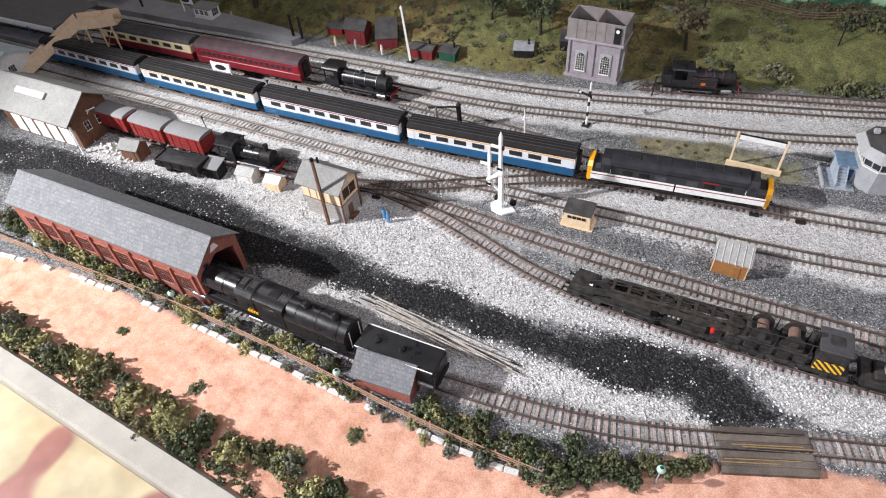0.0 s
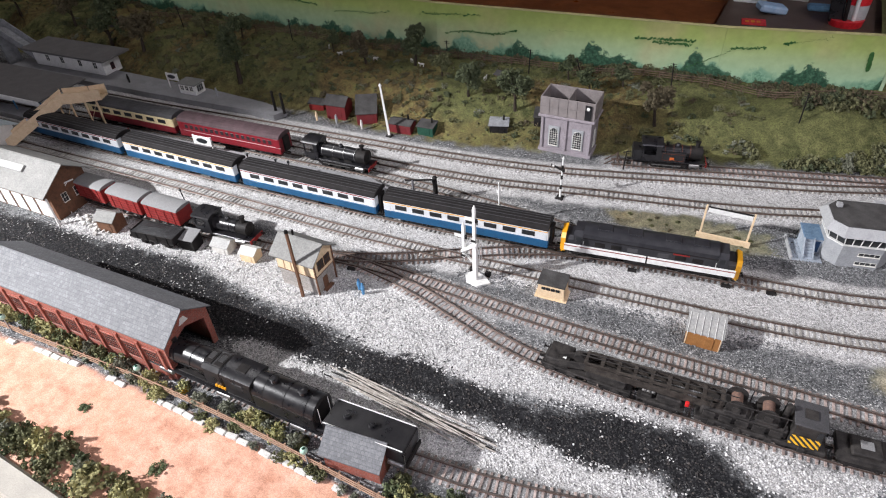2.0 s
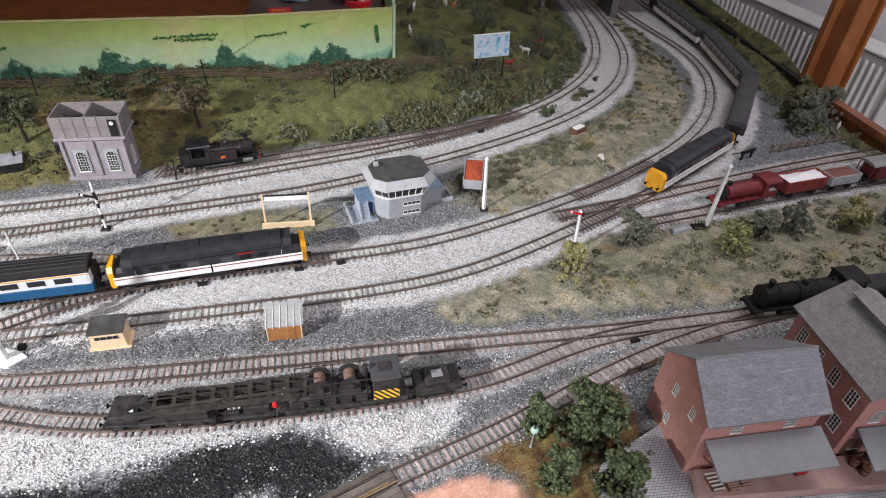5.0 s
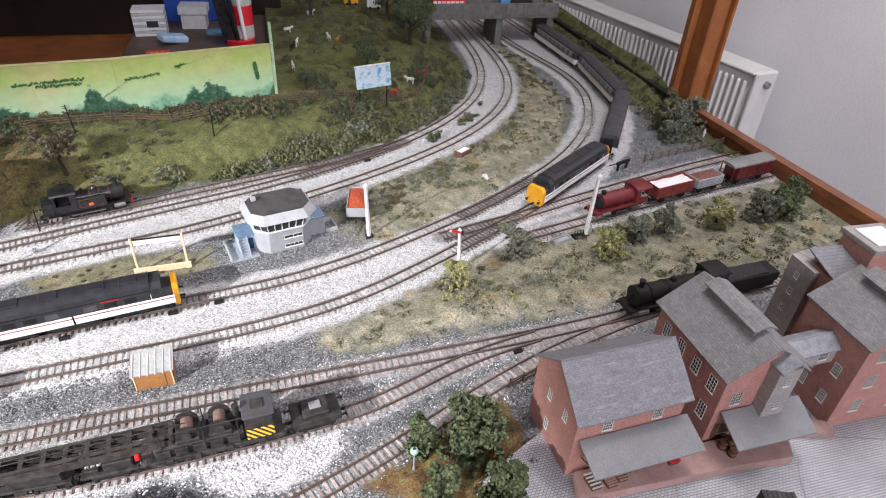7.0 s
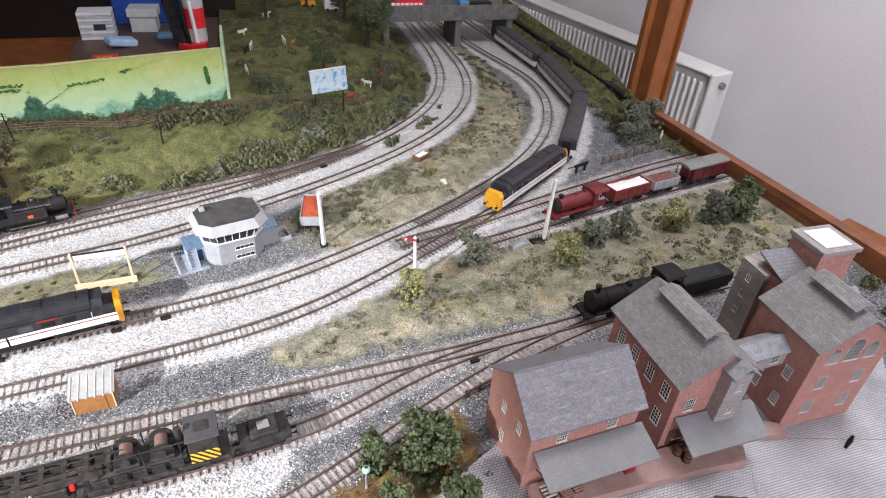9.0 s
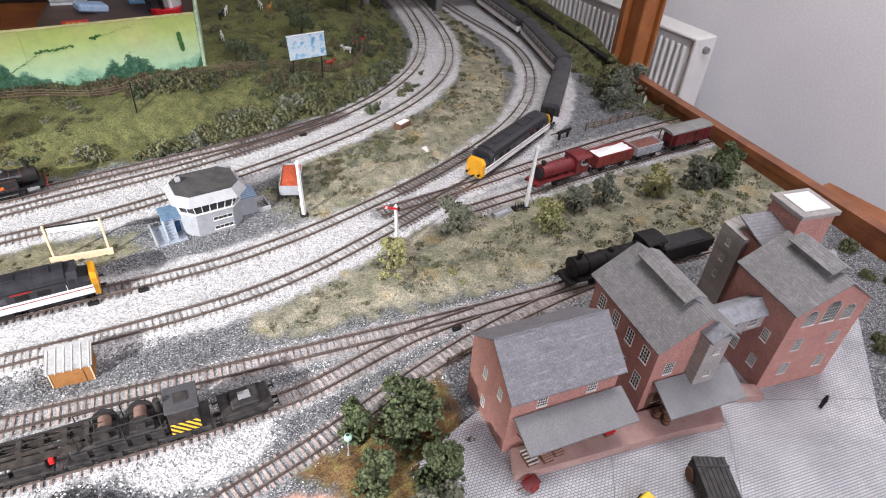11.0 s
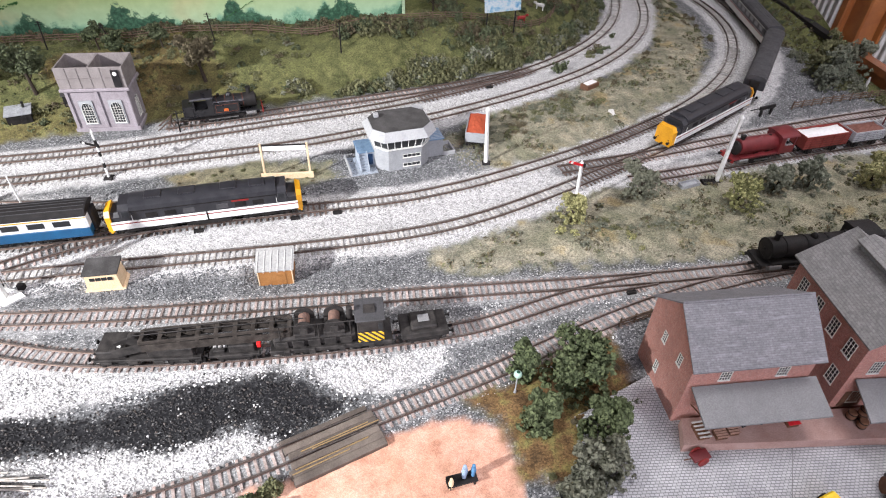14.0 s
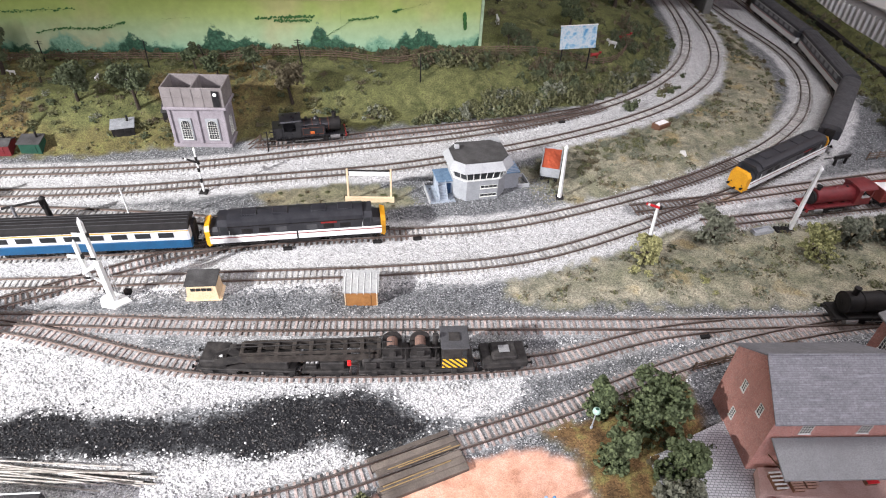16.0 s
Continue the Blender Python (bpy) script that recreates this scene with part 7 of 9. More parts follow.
def bush(x, y, kind=None, size=1.0, flat=1.0, far=False):
    """One bush on the ground; far ones are gathered into the scrub that nobody could count."""
    kind = int(brng.choice(4, p=[0.42, 0.25, 0.13, 0.20])) if kind is None else kind
    s = size * brng.uniform(0.75, 1.25)
    if np.min(np.hypot(RAILS[:, 0] - x, RAILS[:, 1] - y)) < 0.019 + 0.005 * s:
        return None
    m = pose(x, y, ground_z(x, y) - 0.001, 0, 0, brng.uniform(0, 360)) @ Matrix.Diagonal((s * brng.uniform(.85, 1.2), s, s * flat * brng.uniform(0.8, 1.15), 1))
    k = int(brng.integers(3))
    if far:
        a = np.array(m)
        SCRUB[kind].append(FAR[kind, k] @ a[:3, :3].T + a[:3, 3])
        return None
    o = new("bush", BUSHES[kind, k])
    o.matrix_world = m
    return tagged(o, BUSH_LABELS[kind], "bush", "scenic bushes")


def tree(x, y, height, kind, spread=1.0, label=None, z=None, seed=None, dense=1.0, skirt=0.0):
    """A tapered trunk with limbs, each carrying clumps of small leaves."""
    rng = np.random.default_rng(int(abs(x) * 1e4 + abs(y) * 1e3) if seed is None else seed)
    t = thing("tree", pose(x, y, ground_z(x, y) if z is None else z, 0, 0, rng.uniform(0, 360)), label or "model tree with a dark trunk and uneven leafy crown", "tree", "model trees")
    bm = bmesh.new()
    top = Vector((rng.normal(0, 0.004), rng.normal(0, 0.004), height * 0.55))
    add_cyl(bm, (0, 0, -0.002), tuple(top * 0.5), height * 0.040, height * 0.028, 8)
    add_cyl(bm, tuple(top * 0.5), tuple(top), height * 0.028, height * 0.016, 7)
    ends = [np.array(top)]
    for k in range(8):
        a = rng.uniform(0, 6.28)
        base = top * rng.uniform(0.4, 0.98)
        reach = height * rng.uniform(0.14, 0.30) * spread
        end = base + Vector((reach * math.cos(a), reach * math.sin(a), height * rng.uniform(0.12, 0.34)))
        add_cyl(bm, tuple(base), tuple(end), height * 0.014, height * 0.006, 5)
        ends.append(np.array(end))
    part("trunk", bm, M_BARK, t)
    cs = []
    for e in ends:
        cs.append(e + clumps(rng, int(26 * dense), height * 0.16 * spread, height * 0.16 * spread, height * 0.13, 0.1))
    if skirt:
        cs.append(clumps(rng, int(70 * dense), height * 0.42 * spread, height * 0.42 * spread, height * 0.34 * skirt, 0.75))
    v, f = flakes(rng, np.vstack(cs), 14, max(0.0022, height * 0.042), 0.0016 + height * 0.006)
    me = bpy.data.meshes.new("crown")
    me.from_pydata(v.tolist(), [], f.tolist())
    me.materials.append(LEAF[kind])
    o = new("crown", me)
    o.parent = t
    return t


# hedge along the path's near side
for i in range(84):
    x = -1.15 + i * 0.0115 + brng.normal(0, 0.004)
    if i % 9 in (3, 7):
        continue
    bush(x, 0.121 + 0.016 * max(0, (x + 0.8) / 0.55) + brng.normal(0, 0.006), int(brng.choice([5, 5, 5, 0, 0, 2, 1])), 1.5, 1.1)
for i in range(60):
    bush(-2.1 + i * 0.016, 0.115 + brng.normal(0, 0.008), int(brng.choice([0, 1, 3])), 1.2, far=True)
for i in range(50):
    bush(-1.1 + i * 0.018, 0.108 + brng.normal(0, 0.004), int(brng.choice([0, 1])), 1.0, far=True)
# growth behind the fence and along its foot
for i in range(70):
    x = -0.93 + i * 0.0125 + brng.normal(0, 0.004)
    if not -0.330 < x < -0.235:
        bush(x, (0.262 if x > -0.53 else 0.247) + brng.normal(0, 0.003) - (0.002 if x > -0.2 else 0), int(brng.choice([5, 5, 0, 2, 6])), 1.15, 1.1)
for i in range(30):
    x = -0.82 + i * 0.023 + brng.normal(0, 0.008)
    bush(x, 0.240 + brng.normal(0, 0.003), int(brng.choice([0, 2, 5])), 0.78, 0.9)
bush(-0.512, 0.256, 4, 0.8)
bush(-0.395, 0.262, 4, 0.45)
for i in range(44):
    x = -0.225 + i * 0.0062
    y = 0.262 + 0.07 * max(0, (x + 0.10) / 0.14) + brng.normal(0, 0.010)
    bush(x, y, int(brng.choice([0, 0, 1])), 0.95, 1.15)
bush(0.01, 0.315, 4, 0.6)
for x, y in ((-0.46, 0.168), (-0.27, 0.205), (-0.60, 0.185)):
    bush(x, y, 6, 0.8, 0.7)
# bank behind the tracks
T1 = LINES["back_outer"]
BAND = [(-.02, 1.060, 1.085), (.05, 1.043, 1.075), (.12, 1.066, 1.092), (.18, 1.088, 1.150), (.26, 1.119, 1.188), (.345, 1.152, 1.230), (.415, 1.172, 1.240), (.50, 1.240, 1.318), (.58, 1.345, 1.42), (.62, 1.43, 1.50)]
bx, blo, bhi = zip(*BAND)
for _ in range(430):
    x = brng.uniform(-0.02, 0.61)
    lo, hi = float(np.interp(x, bx, blo)), float(np.interp(x, bx, bhi))
    y = lo + (hi - lo) * brng.random()
    if value_noise(np.array([x]), np.array([y]), 0.035, 23)[0] > 0.30:
        bush(x, y, int(brng.choice([0, 0, 0, 1, 2])), brng.choice([0.8, 1.15, 1.5]), 1.1, far=True)
for _ in range(60):
    bush(brng.uniform(-0.02, 0.21), 1.225 + brng.random() * 0.06, int(brng.choice([3, 3, 0])), 0.9, far=True)
for _ in range(520):
    x = brng.uniform(-1.7, 0.0)
    y = float(np.interp(x, T1[:, 0], T1[:, 1]))
    hi = float(np.interp(x, *zip(*BACKDROP))) - 0.02
    bush(x, y + 0.09 + (hi - y - 0.09) * brng.random(), None, 0.8, 0.7, far=True)
for _ in range(260):
    x = brng.uniform(-2.0, 0.15)
    bush(x, float(np.interp(x, *zip(*BACKDROP))) - 0.016 + brng.normal(0, 0.006), int(brng.choice([1, 3, 0])), 0.9, far=True)
for _ in range(150):
    bush(brng.uniform(0.20, 0.66), brng.uniform(1.30, 1.9), int(brng.choice([0, 1, 3])), 1.0, far=True)
for _ in range(90):
    x = brng.uniform(0.22, 0.60)
    bush(x, 1.26 + brng.normal(0, 0.03), int(brng.choice([0, 1, 3])), 0.9, far=True)
# wild strip between the main lines, the right bank and the scrub
for _ in range(260):
    s = brng.random()
    x, y = 0.28 + s * 0.54, 0.92 + s * 0.30 + s**3 * 0.38
    x, y = x + brng.normal(0, 0.018), y + brng.normal(0, 0.025)
    if inside_distance(np.array([x]), np.array([y]), GRASS[2])[0] > 0.010:
        bush(x, y, int(brng.choice([0, 2, 2, 3])), brng.choice([0.4, 0.6, 0.85]), 0.7, far=True)
for _ in range(70):
    bush(brng.uniform(0.79, 0.85), brng.uniform(1.3, 1.9), int(brng.choice([0, 3])), 0.7, 0.7, far=True)
for _ in range(80):
    bush(1.02 + brng.normal(0, .022), 1.15 + brng.normal(0, .05), int(brng.choice([2, 0, 2])), 1.1, far=True)
for _ in range(80):
    bush(brng.uniform(0.99, 1.09), brng.uniform(1.22, 1.9), int(brng.choice([0, 3, 1])), 0.9, far=True)
for _ in range(300):
    x, y = brng.uniform(0.22, 1.06), brng.uniform(0.62, 0.86)
    if inside_distance(np.array([x]), np.array([y]), GRASS[1])[0] > 0.010 and value_noise(np.array([x]), np.array([y]), 0.05, 91)[0] > 0.45:
        bush(x, y, int(brng.choice([0, 2, 2, 5])), brng.choice([0.3, 0.5, 0.8]), 0.7, far=True)
for _ in range(24):
    x, y = brng.uniform(-0.17, 0.07), brng.uniform(0.80, 0.85)
    if inside_distance(np.array([x]), np.array([y]), GRASS[0])[0] > 0.008:
        bush(x, y, int(brng.choice([0, 3])), 0.35, 0.6)
for _ in range(26):
    bush(brng.uniform(0.26, 0.39), brng.uniform(0.33, 0.48), int(brng.choice([0, 3, 1])), 0.5, 0.6)
for x, y, s in ((.945, .40, 1.0), (.93, .385, 1.1), (1.04, .50, 1.2), (1.065, .56, 1.2), (1.06, .48, 1.2)):
    bush(x, y, 0, s * 1.2)
for cx, cy, n in ((.09, 1.205, 14), (.125, 1.222, 18), (.160, 1.238, 18), (.27, 1.352, 16), (.345, 1.238, 18), (.33, 1.262, 10), (.455, 1.185, 10), (.51, 1.40, 14), (.54, 1.47, 14)):
    for _ in range(n):
        bush(cx + brng.normal(0, .018), cy + brng.normal(0, .014), int(brng.choice([0, 3, 1, 1])), 1.2, 1.3, far=True)
for kind, heaps in SCRUB.items():
    if heaps:
        v = np.vstack(heaps)
        me = bpy.data.meshes.new("bank_scrub")
        me.from_pydata(v.tolist(), [], np.arange(len(v)).reshape(-1, 4).tolist())
        me.materials.append(LEAF[kind])
        tagged(new("bank_scrub", me), "low scrub of foam and lichen over banks and verges", "scrub", kind="stuff")
for x, y, h, k, lab in ((.503, .752, .060, 2, "low grey-green tree beside the loop line"), (.633, .724, .056, 5, "yellow-green shrubby tree on the scrub"), (.700, .752, .046, 2, "grey-green low shrub on the scrub"), (.759, .763, .058, 2, "grey-green shrubby tree on the scrub"), (.859, .769, .058, 5, "pale brown shrubby tree on the scrub"), (.938, .768, .062, 2, "dark grey-green tree near the board edge"), (.985, .760, .058, 6, "deep green shrubby tree near the board edge"), (1.020, .790, .066, 6, "dark green tree near the board edge"), (.392, .700, .046, 5, "small yellow-green shrub by the signal")):
    tree(x, y, h, k, 1.05, lab, dense=1.1, skirt=0.9)
for x, y, h, k in ((.962, 1.080, .060, 2), (.995, 1.105, .072, 2), (1.030, 1.125, .080, 2), (.985, 1.140, .070, 0), (1.035, 1.170, .075, 0)):
    tree(x, y, h, k, 1.0, "pale grey-green lichen tree in the corner of the board", dense=1.3, skirt=1.0)
for x, y, h, k, w in ((-1.043, .925, .150, 1, .75), (-1.36, .935, .11, 3, .95), (-1.47, .930, .115, 1, .9), (-1.66, .97, .10, 3, 1), (-1.90, .97, .10, 0, 1), (-1.55, 1.02, .10, 1, 1), (-1.78, 1.04, .10, 1, 1), (-1.25, 1.04, .055, 0, 1), (-1.15, 1.06, .06, 1, 1), (-.68, 1.085, .092, 1, .8), (-.79, 1.06, .074, 3, .7), (-.60, 1.06, .055, 0, 1), (-.515, 1.01, .078, 1, 1), (-.415, 1.01, .090, 1, .9), (-.167, 1.075, .090, 3, .85), (-.30, 1.10, .055, 1, 1.1), (-.25, 1.15, .045, 1, 1.1), (-.90, 1.09, .05, 1, 1), (-.36, 1.15, .05, 1, 1), (.24, 1.33, .05, 1, 1), (.385, 1.44, .072, 1, 1), (.29, 1.78, .12, 1, 1), (.41, 1.90, .12, 1, 1), (.52, 1.60, .13, 1, .9), (.575, 1.67, .14, 1, .9), (.50, 1.80, .13, 1, .9)):
    tree(x, y, h, k, w, dense=1.2)
for x, y, h, k, w, lab in ((.281, .450, .050, 6, 0.75, "small slim green tree beside the curve"), (.328, .432, .066, 6, 1.25, "broad dense green tree by the mill yard"), (.285, .385, .042, 6, 1.1, "round green shrubby tree on brown earth"), (.345, .376, .046, 6, 1.1, "round green tree at the cobbles' edge"), (.330, .335, .052, 2, 1.15, "grey-green tree by the cobbled yard"), (.305, .312, .046, 2, 1.1, "grey-green shrubby tree near the path")):
    tree(x, y, h, k, w, lab, dense=1.9, skirt=0.5)


# low tufts over banks and verges
def tufts(name, label, spots, kind, each, radius, size, seed):
    rng = np.random.default_rng(seed)
    z = ground_height(spots[:, 0], spots[:, 1]) + radius * 0.35
    v, f = flakes(rng, np.concatenate([spots, z[:, None]], 1), each, radius, size)
    return tagged(link_mesh(name, v.tolist(), f.tolist(), LEAF[kind]), label, "grass", kind="stuff")


trng = np.random.default_rng(77)
bank = np.stack([trng.uniform(-2.0, 0.70, 24000), trng.uniform(0.88, 1.95, 24000)], 1)
keep = inside_distance(bank[:, 0], bank[:, 1], GRASS[3]) > 0.008
keep &= (bank[:, 0] > 0.18) | (bank[:, 1] < np.interp(bank[:, 0], *zip(*BACKDROP)) - 0.012)
keep &= value_noise(bank[:, 0], bank[:, 1], 0.05, 61) > np.where(bank[:, 0] > -0.15, 0.74, 0.38)
bank = bank[keep]
verge = np.stack([trng.uniform(0.18, 1.08, 16000), trng.uniform(0.60, 1.5, 16000)], 1)
keep = np.maximum(inside_distance(verge[:, 0], verge[:, 1], GRASS[1]), inside_distance(verge[:, 0], verge[:, 1], GRASS[2])) > 0.004
keep &= value_noise(verge[:, 0], verge[:, 1], 0.022, 62) > 0.60
verge = verge[keep]
corner = np.stack([trng.uniform(0.94, 1.075, 1500), trng.uniform(0.98, 1.9, 1500)], 1)
corner = corner[inside_distance(corner[:, 0], corner[:, 1], GRASS[4]) > 0]
for n, (spots, kinds) in enumerate(((bank, (1, 3, 0)), (np.vstack([verge, corner]), (0, 3, 2)))):
    pick = trng.integers(0, 3, len(spots))
    for k in range(3):
        tufts("rough_grass", "rough tufted scatter grass over banks and verges", spots[pick == k], kinds[k], 6 if n == 0 else 8, 0.0026 if n == 0 else 0.0036, 0.0017 if n == 0 else 0.0016, 80 + n * 3 + k)

# loose stone
PEBBLE_V = np.array([(1, 0, 0), (-1, 0, 0), (0, 1, 0), (0, -1, 0), (0, 0, 0.8), (0, 0, -0.8)], float)
PEBBLE_F = np.array([(0, 2, 4), (2, 1, 4), (1, 3, 4), (3, 0, 4), (2, 0, 5), (1, 2, 5), (3, 1, 5), (0, 3, 5)])


def strew(name, label, spots, size, material, seed, category="gravel"):
    rng = np.random.default_rng(seed)
    n = len(spots)
    r = size * (0.5 + rng.random((n, 1, 1)))
    v = PEBBLE_V[None] * r * (0.6 + 0.8 * rng.random((n, 6, 1)))
    a = rng.uniform(0, 6.28, n)
    c, s = np.cos(a)[:, None], np.sin(a)[:, None]
    v = np.stack([v[..., 0] * c - v[..., 1] * s, v[..., 0] * s + v[..., 1] * c, v[..., 2]], -1)
    z = ground_height(spots[:, 0], spots[:, 1]) + size * 0.25
    v += np.concatenate([spots, z[:, None]], 1)[:, None]
    f = (PEBBLE_F[None] + 6 * np.arange(n)[:, None, None]).reshape(-1, 3)
    return tagged(link_mesh(name, v.reshape(-1, 3).tolist(), f.tolist(), material), label, category, kind="stuff")


def stone_mat(name, stops):
    m = bpy.data.materials.new(name)
    nt, bsdf = nodes_of(m)
    nt.links.new(ramp(nt, nt.nodes.new("ShaderNodeNewGeometry").outputs["Random Per Island"], stops), bsdf.inputs["Base Color"])
    bsdf.inputs["Roughness"].default_value = 0.8
    return m


M_CHIP = stone_mat("white_chips", [(0, (0.20, 0.20, 0.20)), (0.35, (0.45, 0.446, 0.44)), (0.7, (0.60, 0.595, 0.585)), (1, (0.74, 0.735, 0.725))])
M_LUMP = stone_mat("coal_lumps", [(0, (0.006, 0.006, 0.007)), (0.6, (0.026, 0.025, 0.026)), (0.9, (0.052, 0.046, 0.042)), (1, (0.12, 0.105, 0.095))])
M_GRIT = stone_mat("grey_grit", [(0, (0.07, 0.072, 0.075)), (0.6, (0.155, 0.16, 0.163)), (0.9, (0.235, 0.235, 0.24)), (1, (0.42, 0.42, 0.42))])
grng = np.random.default_rng(5)


def spots_in(polys, n, slack, clear=0.019, box=(-1.3, 0.3, 0.28, 0.56)):
    p = np.stack([grng.uniform(box[0], box[1], n), grng.uniform(box[2], box[3], n)], 1)
    keep = np.zeros(n, bool)
    for poly in polys:
        keep |= inside_distance(p[:, 0], p[:, 1], poly) + slack * grng.normal(0, 1, n) > 0
    p = p[keep]
    d = np.full(len(p), 9.0)
    for key in LINES:
        d = np.minimum(d, line_distance(p[:, 0], p[:, 1], LINES[key]))
    return p[d > clear]


sp = spots_in(WHITE, 60000, 0.006)
sp = sp[(inside_distance(sp[:, 0], sp[:, 1], COAL) < 0.004) | (grng.random(len(sp)) < 0.10)]
strew("white_chippings", "strewn white stone chippings over the goods yard", sp, 0.0012, M_CHIP, 1)
inner = spots_in([COAL], 9000, 0.004)
strew("stray_chippings", "white chippings scattered over the coal strip", inner[value_noise(inner[:, 0], inner[:, 1], 0.03, 44) + 0.25 * grng.random(len(inner)) > 0.72], 0.00105, M_CHIP, 4)
strew("coal_lumps", "strewn black coal along the yard", spots_in([COAL], 52000, 0.007), 0.0011, M_LUMP, 2)
GREYS = [[(-.32, .572), (-.05, .585), (.16, .60), (.16, .64), (-.05, .63), (-.32, .60)], [(.07, .79), (.30, .82), (.30, .86), (.24, .90), (.06, .87)], [(-.45, .70), (-.05, .745), (-.05, .79), (-.5, .77)], [(.20, .45), (.42, .545), (.36, .55), (.20, .49)], [(.88, .95), (1.06, 1.02), (1.02, 1.12), (.90, 1.08)]]
gp = np.vstack([spots_in([g], 26000, 0.006, 0.018, (min(a for a, b in g), max(a for a, b in g), min(b for a, b in g), max(b for a, b in g))) for g in GREYS])
strew("grey_gravel", "strewn dark grey ballast gravel between the tracks", gp[:16000] if len(gp) < 16000 else gp[grng.permutation(len(gp))[:22000]], 0.0010, M_GRIT, 3)
# ballast shoulders along the tracks
shoulder = []
for key, share in (("main_inner", 1), ("main_outer", 1), ("back_outer", .8), ("back_inner", .8), ("goods_line", 1), ("crane_siding", 1), ("shed_road", .7), ("crossover", .6), ("platform_line", .6), ("loop_front", .8)):
    line = LINES[key]
    n = int(len(line) * 6 * share)
    i = grng.integers(1, len(line) - 1, n)
    d = line[i + 1] - line[i - 1]
    d /= np.hypot(*d.T)[:, None]
    off = np.where(grng.random(n) < 0.5, -1, 1) * (0.0165 + np.abs(grng.normal(0, 0.0035, n)))
    shoulder.append(line[i] + np.stack([-d[:, 1], d[:, 0]], 1) * off[:, None] + grng.normal(0, 0.0015, (n, 2)))
shoulder = np.vstack(shoulder)
keep = np.full(len(shoulder), 9.0)
for key in LINES:
    keep = np.minimum(keep, line_distance(shoulder[:, 0], shoulder[:, 1], LINES[key]))
strew("ballast_shoulder", "strewn pale ballast along the sleeper ends", shoulder[keep > 0.0155], 0.0009, M_CHIP, 6)


# ---- fences, signals and small lineside things ----
M_FENCE = mk("weathered_fence_timber", (0.15, 0.105, 0.075), (0.10, 0.07, 0.052), 200, 0.85, 0.3)


def fence(points, label, height=0.0155, gap=0.020, rails=3, material=None, z=None):
    material = material or M_FENCE
    t = thing("fence", pose(0, 0, 0), label, "fence")
    line = glide(points, 0.002) if len(points) > 2 else np.linspace(points[0], points[1], 200)
    s = np.r_[0, np.cumsum(np.hypot(*np.diff(line, axis=0).T))]
    posts = []
    for u in np.arange(0, s[-1], gap):
        x, y = np.interp(u, s, line[:, 0]), np.interp(u, s, line[:, 1])
        posts.append(Vector((x, y, ground_z(x, y) if z is None else z)))
    for p in posts:
        box_part("post", material, t, p.x - 0.0009, p.x + 0.0009, p.y - 0.0009, p.y + 0.0009, p.z - 0.004, p.z + height)
    for k in range(rails):
        h = height * (0.30 + 0.28 * k)
        for a, b in zip(posts, posts[1:]):
            bm = bmesh.new()
            add_cyl(bm, (a.x, a.y - 0.0009, a.z + h), (b.x, b.y - 0.0009, b.z + h), 0.0009, sides=4)
            part("rail", bm, material, t)
    return t


# Path fence timber is a paler copy, the light on it mixed into its colour.
fence([(-1.02, .207), (-.902, .215), (-.785, .224), (-.680, .233), (-.586, .242), (-.495, .247), (-.407, .249), (-.327, .249), (-.236, .248), (-.182, .249), (-.120, .253), (-.063, .258)], "brown three-rail timber fence along the sandy path", gap=0.024, material=mk("fence_timber_lit_tone", (0.33, 0.215, 0.15), (0.23, 0.145, 0.10), 200, 0.85, 0.3))
fence([(-1.6, 1.095), (-1.2, 1.10), (-.68, 1.145), (-.10, 1.215), (.06, 1.222), (.16, 1.26)], "brown rail fence along the foot of the painted backdrop", gap=0.030, height=0.016)
fence([(.16, 1.275), (.27, 1.30), (.33, 1.29), (.42, 1.28), (.50, 1.35), (.535, 1.48)], "dark rail fence round the cattle field", gap=0.026, height=0.016)
fence([(.862, 1.005), (.97, 1.032), (1.08, 1.055)], "brown rail fence behind the buffer stop", gap=0.022)
fence([(.40, .508), (.44, .522), (.54, .552)], "low brown fence between track and mills", gap=0.02)

# kerb stones along the path
krng = np.random.default_rng(9)
kerb = tagged(new("kerb"), "row of whitewashed kerb stones edging the sandy path", "kerb", kind="structure")
KL = glide([(-.95, .186), (-.866, .195), (-.773, .213), (-.701, .221), (-.572, .230), (-.478, .233), (-.393, .235), (-.314, .237), (-.230, .240), (-.176, .241), (-.116, .245), (-.07, .25)], 0.004)
for i in range(0, len(KL) - 5, 4):
    if krng.random() < 0.38:
        continue
    a, b = KL[i], KL[i + 4]
    d = b - a
    box_part("stone", M_STONEWHITE, kerb, 0.0004, 0.0152, -0.0032, 0.0032, -0.002, 0.0022 + krng.random() * 0.0016, 0.0008, m=pose(a[0], a[1], 0, krng.normal(0, 3), 0, math.degrees(math.atan2(d[1], d[0])) + krng.normal(0, 3)))

# timber crossing over the shed road
M_BOARD = mk("weathered_crossing_timber", (0.085, 0.070, 0.060), (0.15, 0.125, 0.105), 45, 0.75, 0.4, random_tone=0.3)
t = thing("board_crossing", pose(0.0935, 0.3745, 0.0, 0, 0, 25), "weathered grey-brown timber boards laid across the track", "crossing")
for y0, y1 in ((-0.0205, -0.0130), (-0.0128, -0.0052), (-0.0050, 0.0018), (0.0050, 0.0119), (0.0121, 0.0192), (0.0222, 0.0275)):
    box_part("board", M_BOARD, t, -0.044 + krng.normal(0, .002), 0.044 + krng.normal(0, .002), y0, y1, -0.001, 0.0046 + krng.random() * 0.0005, 0.0004)

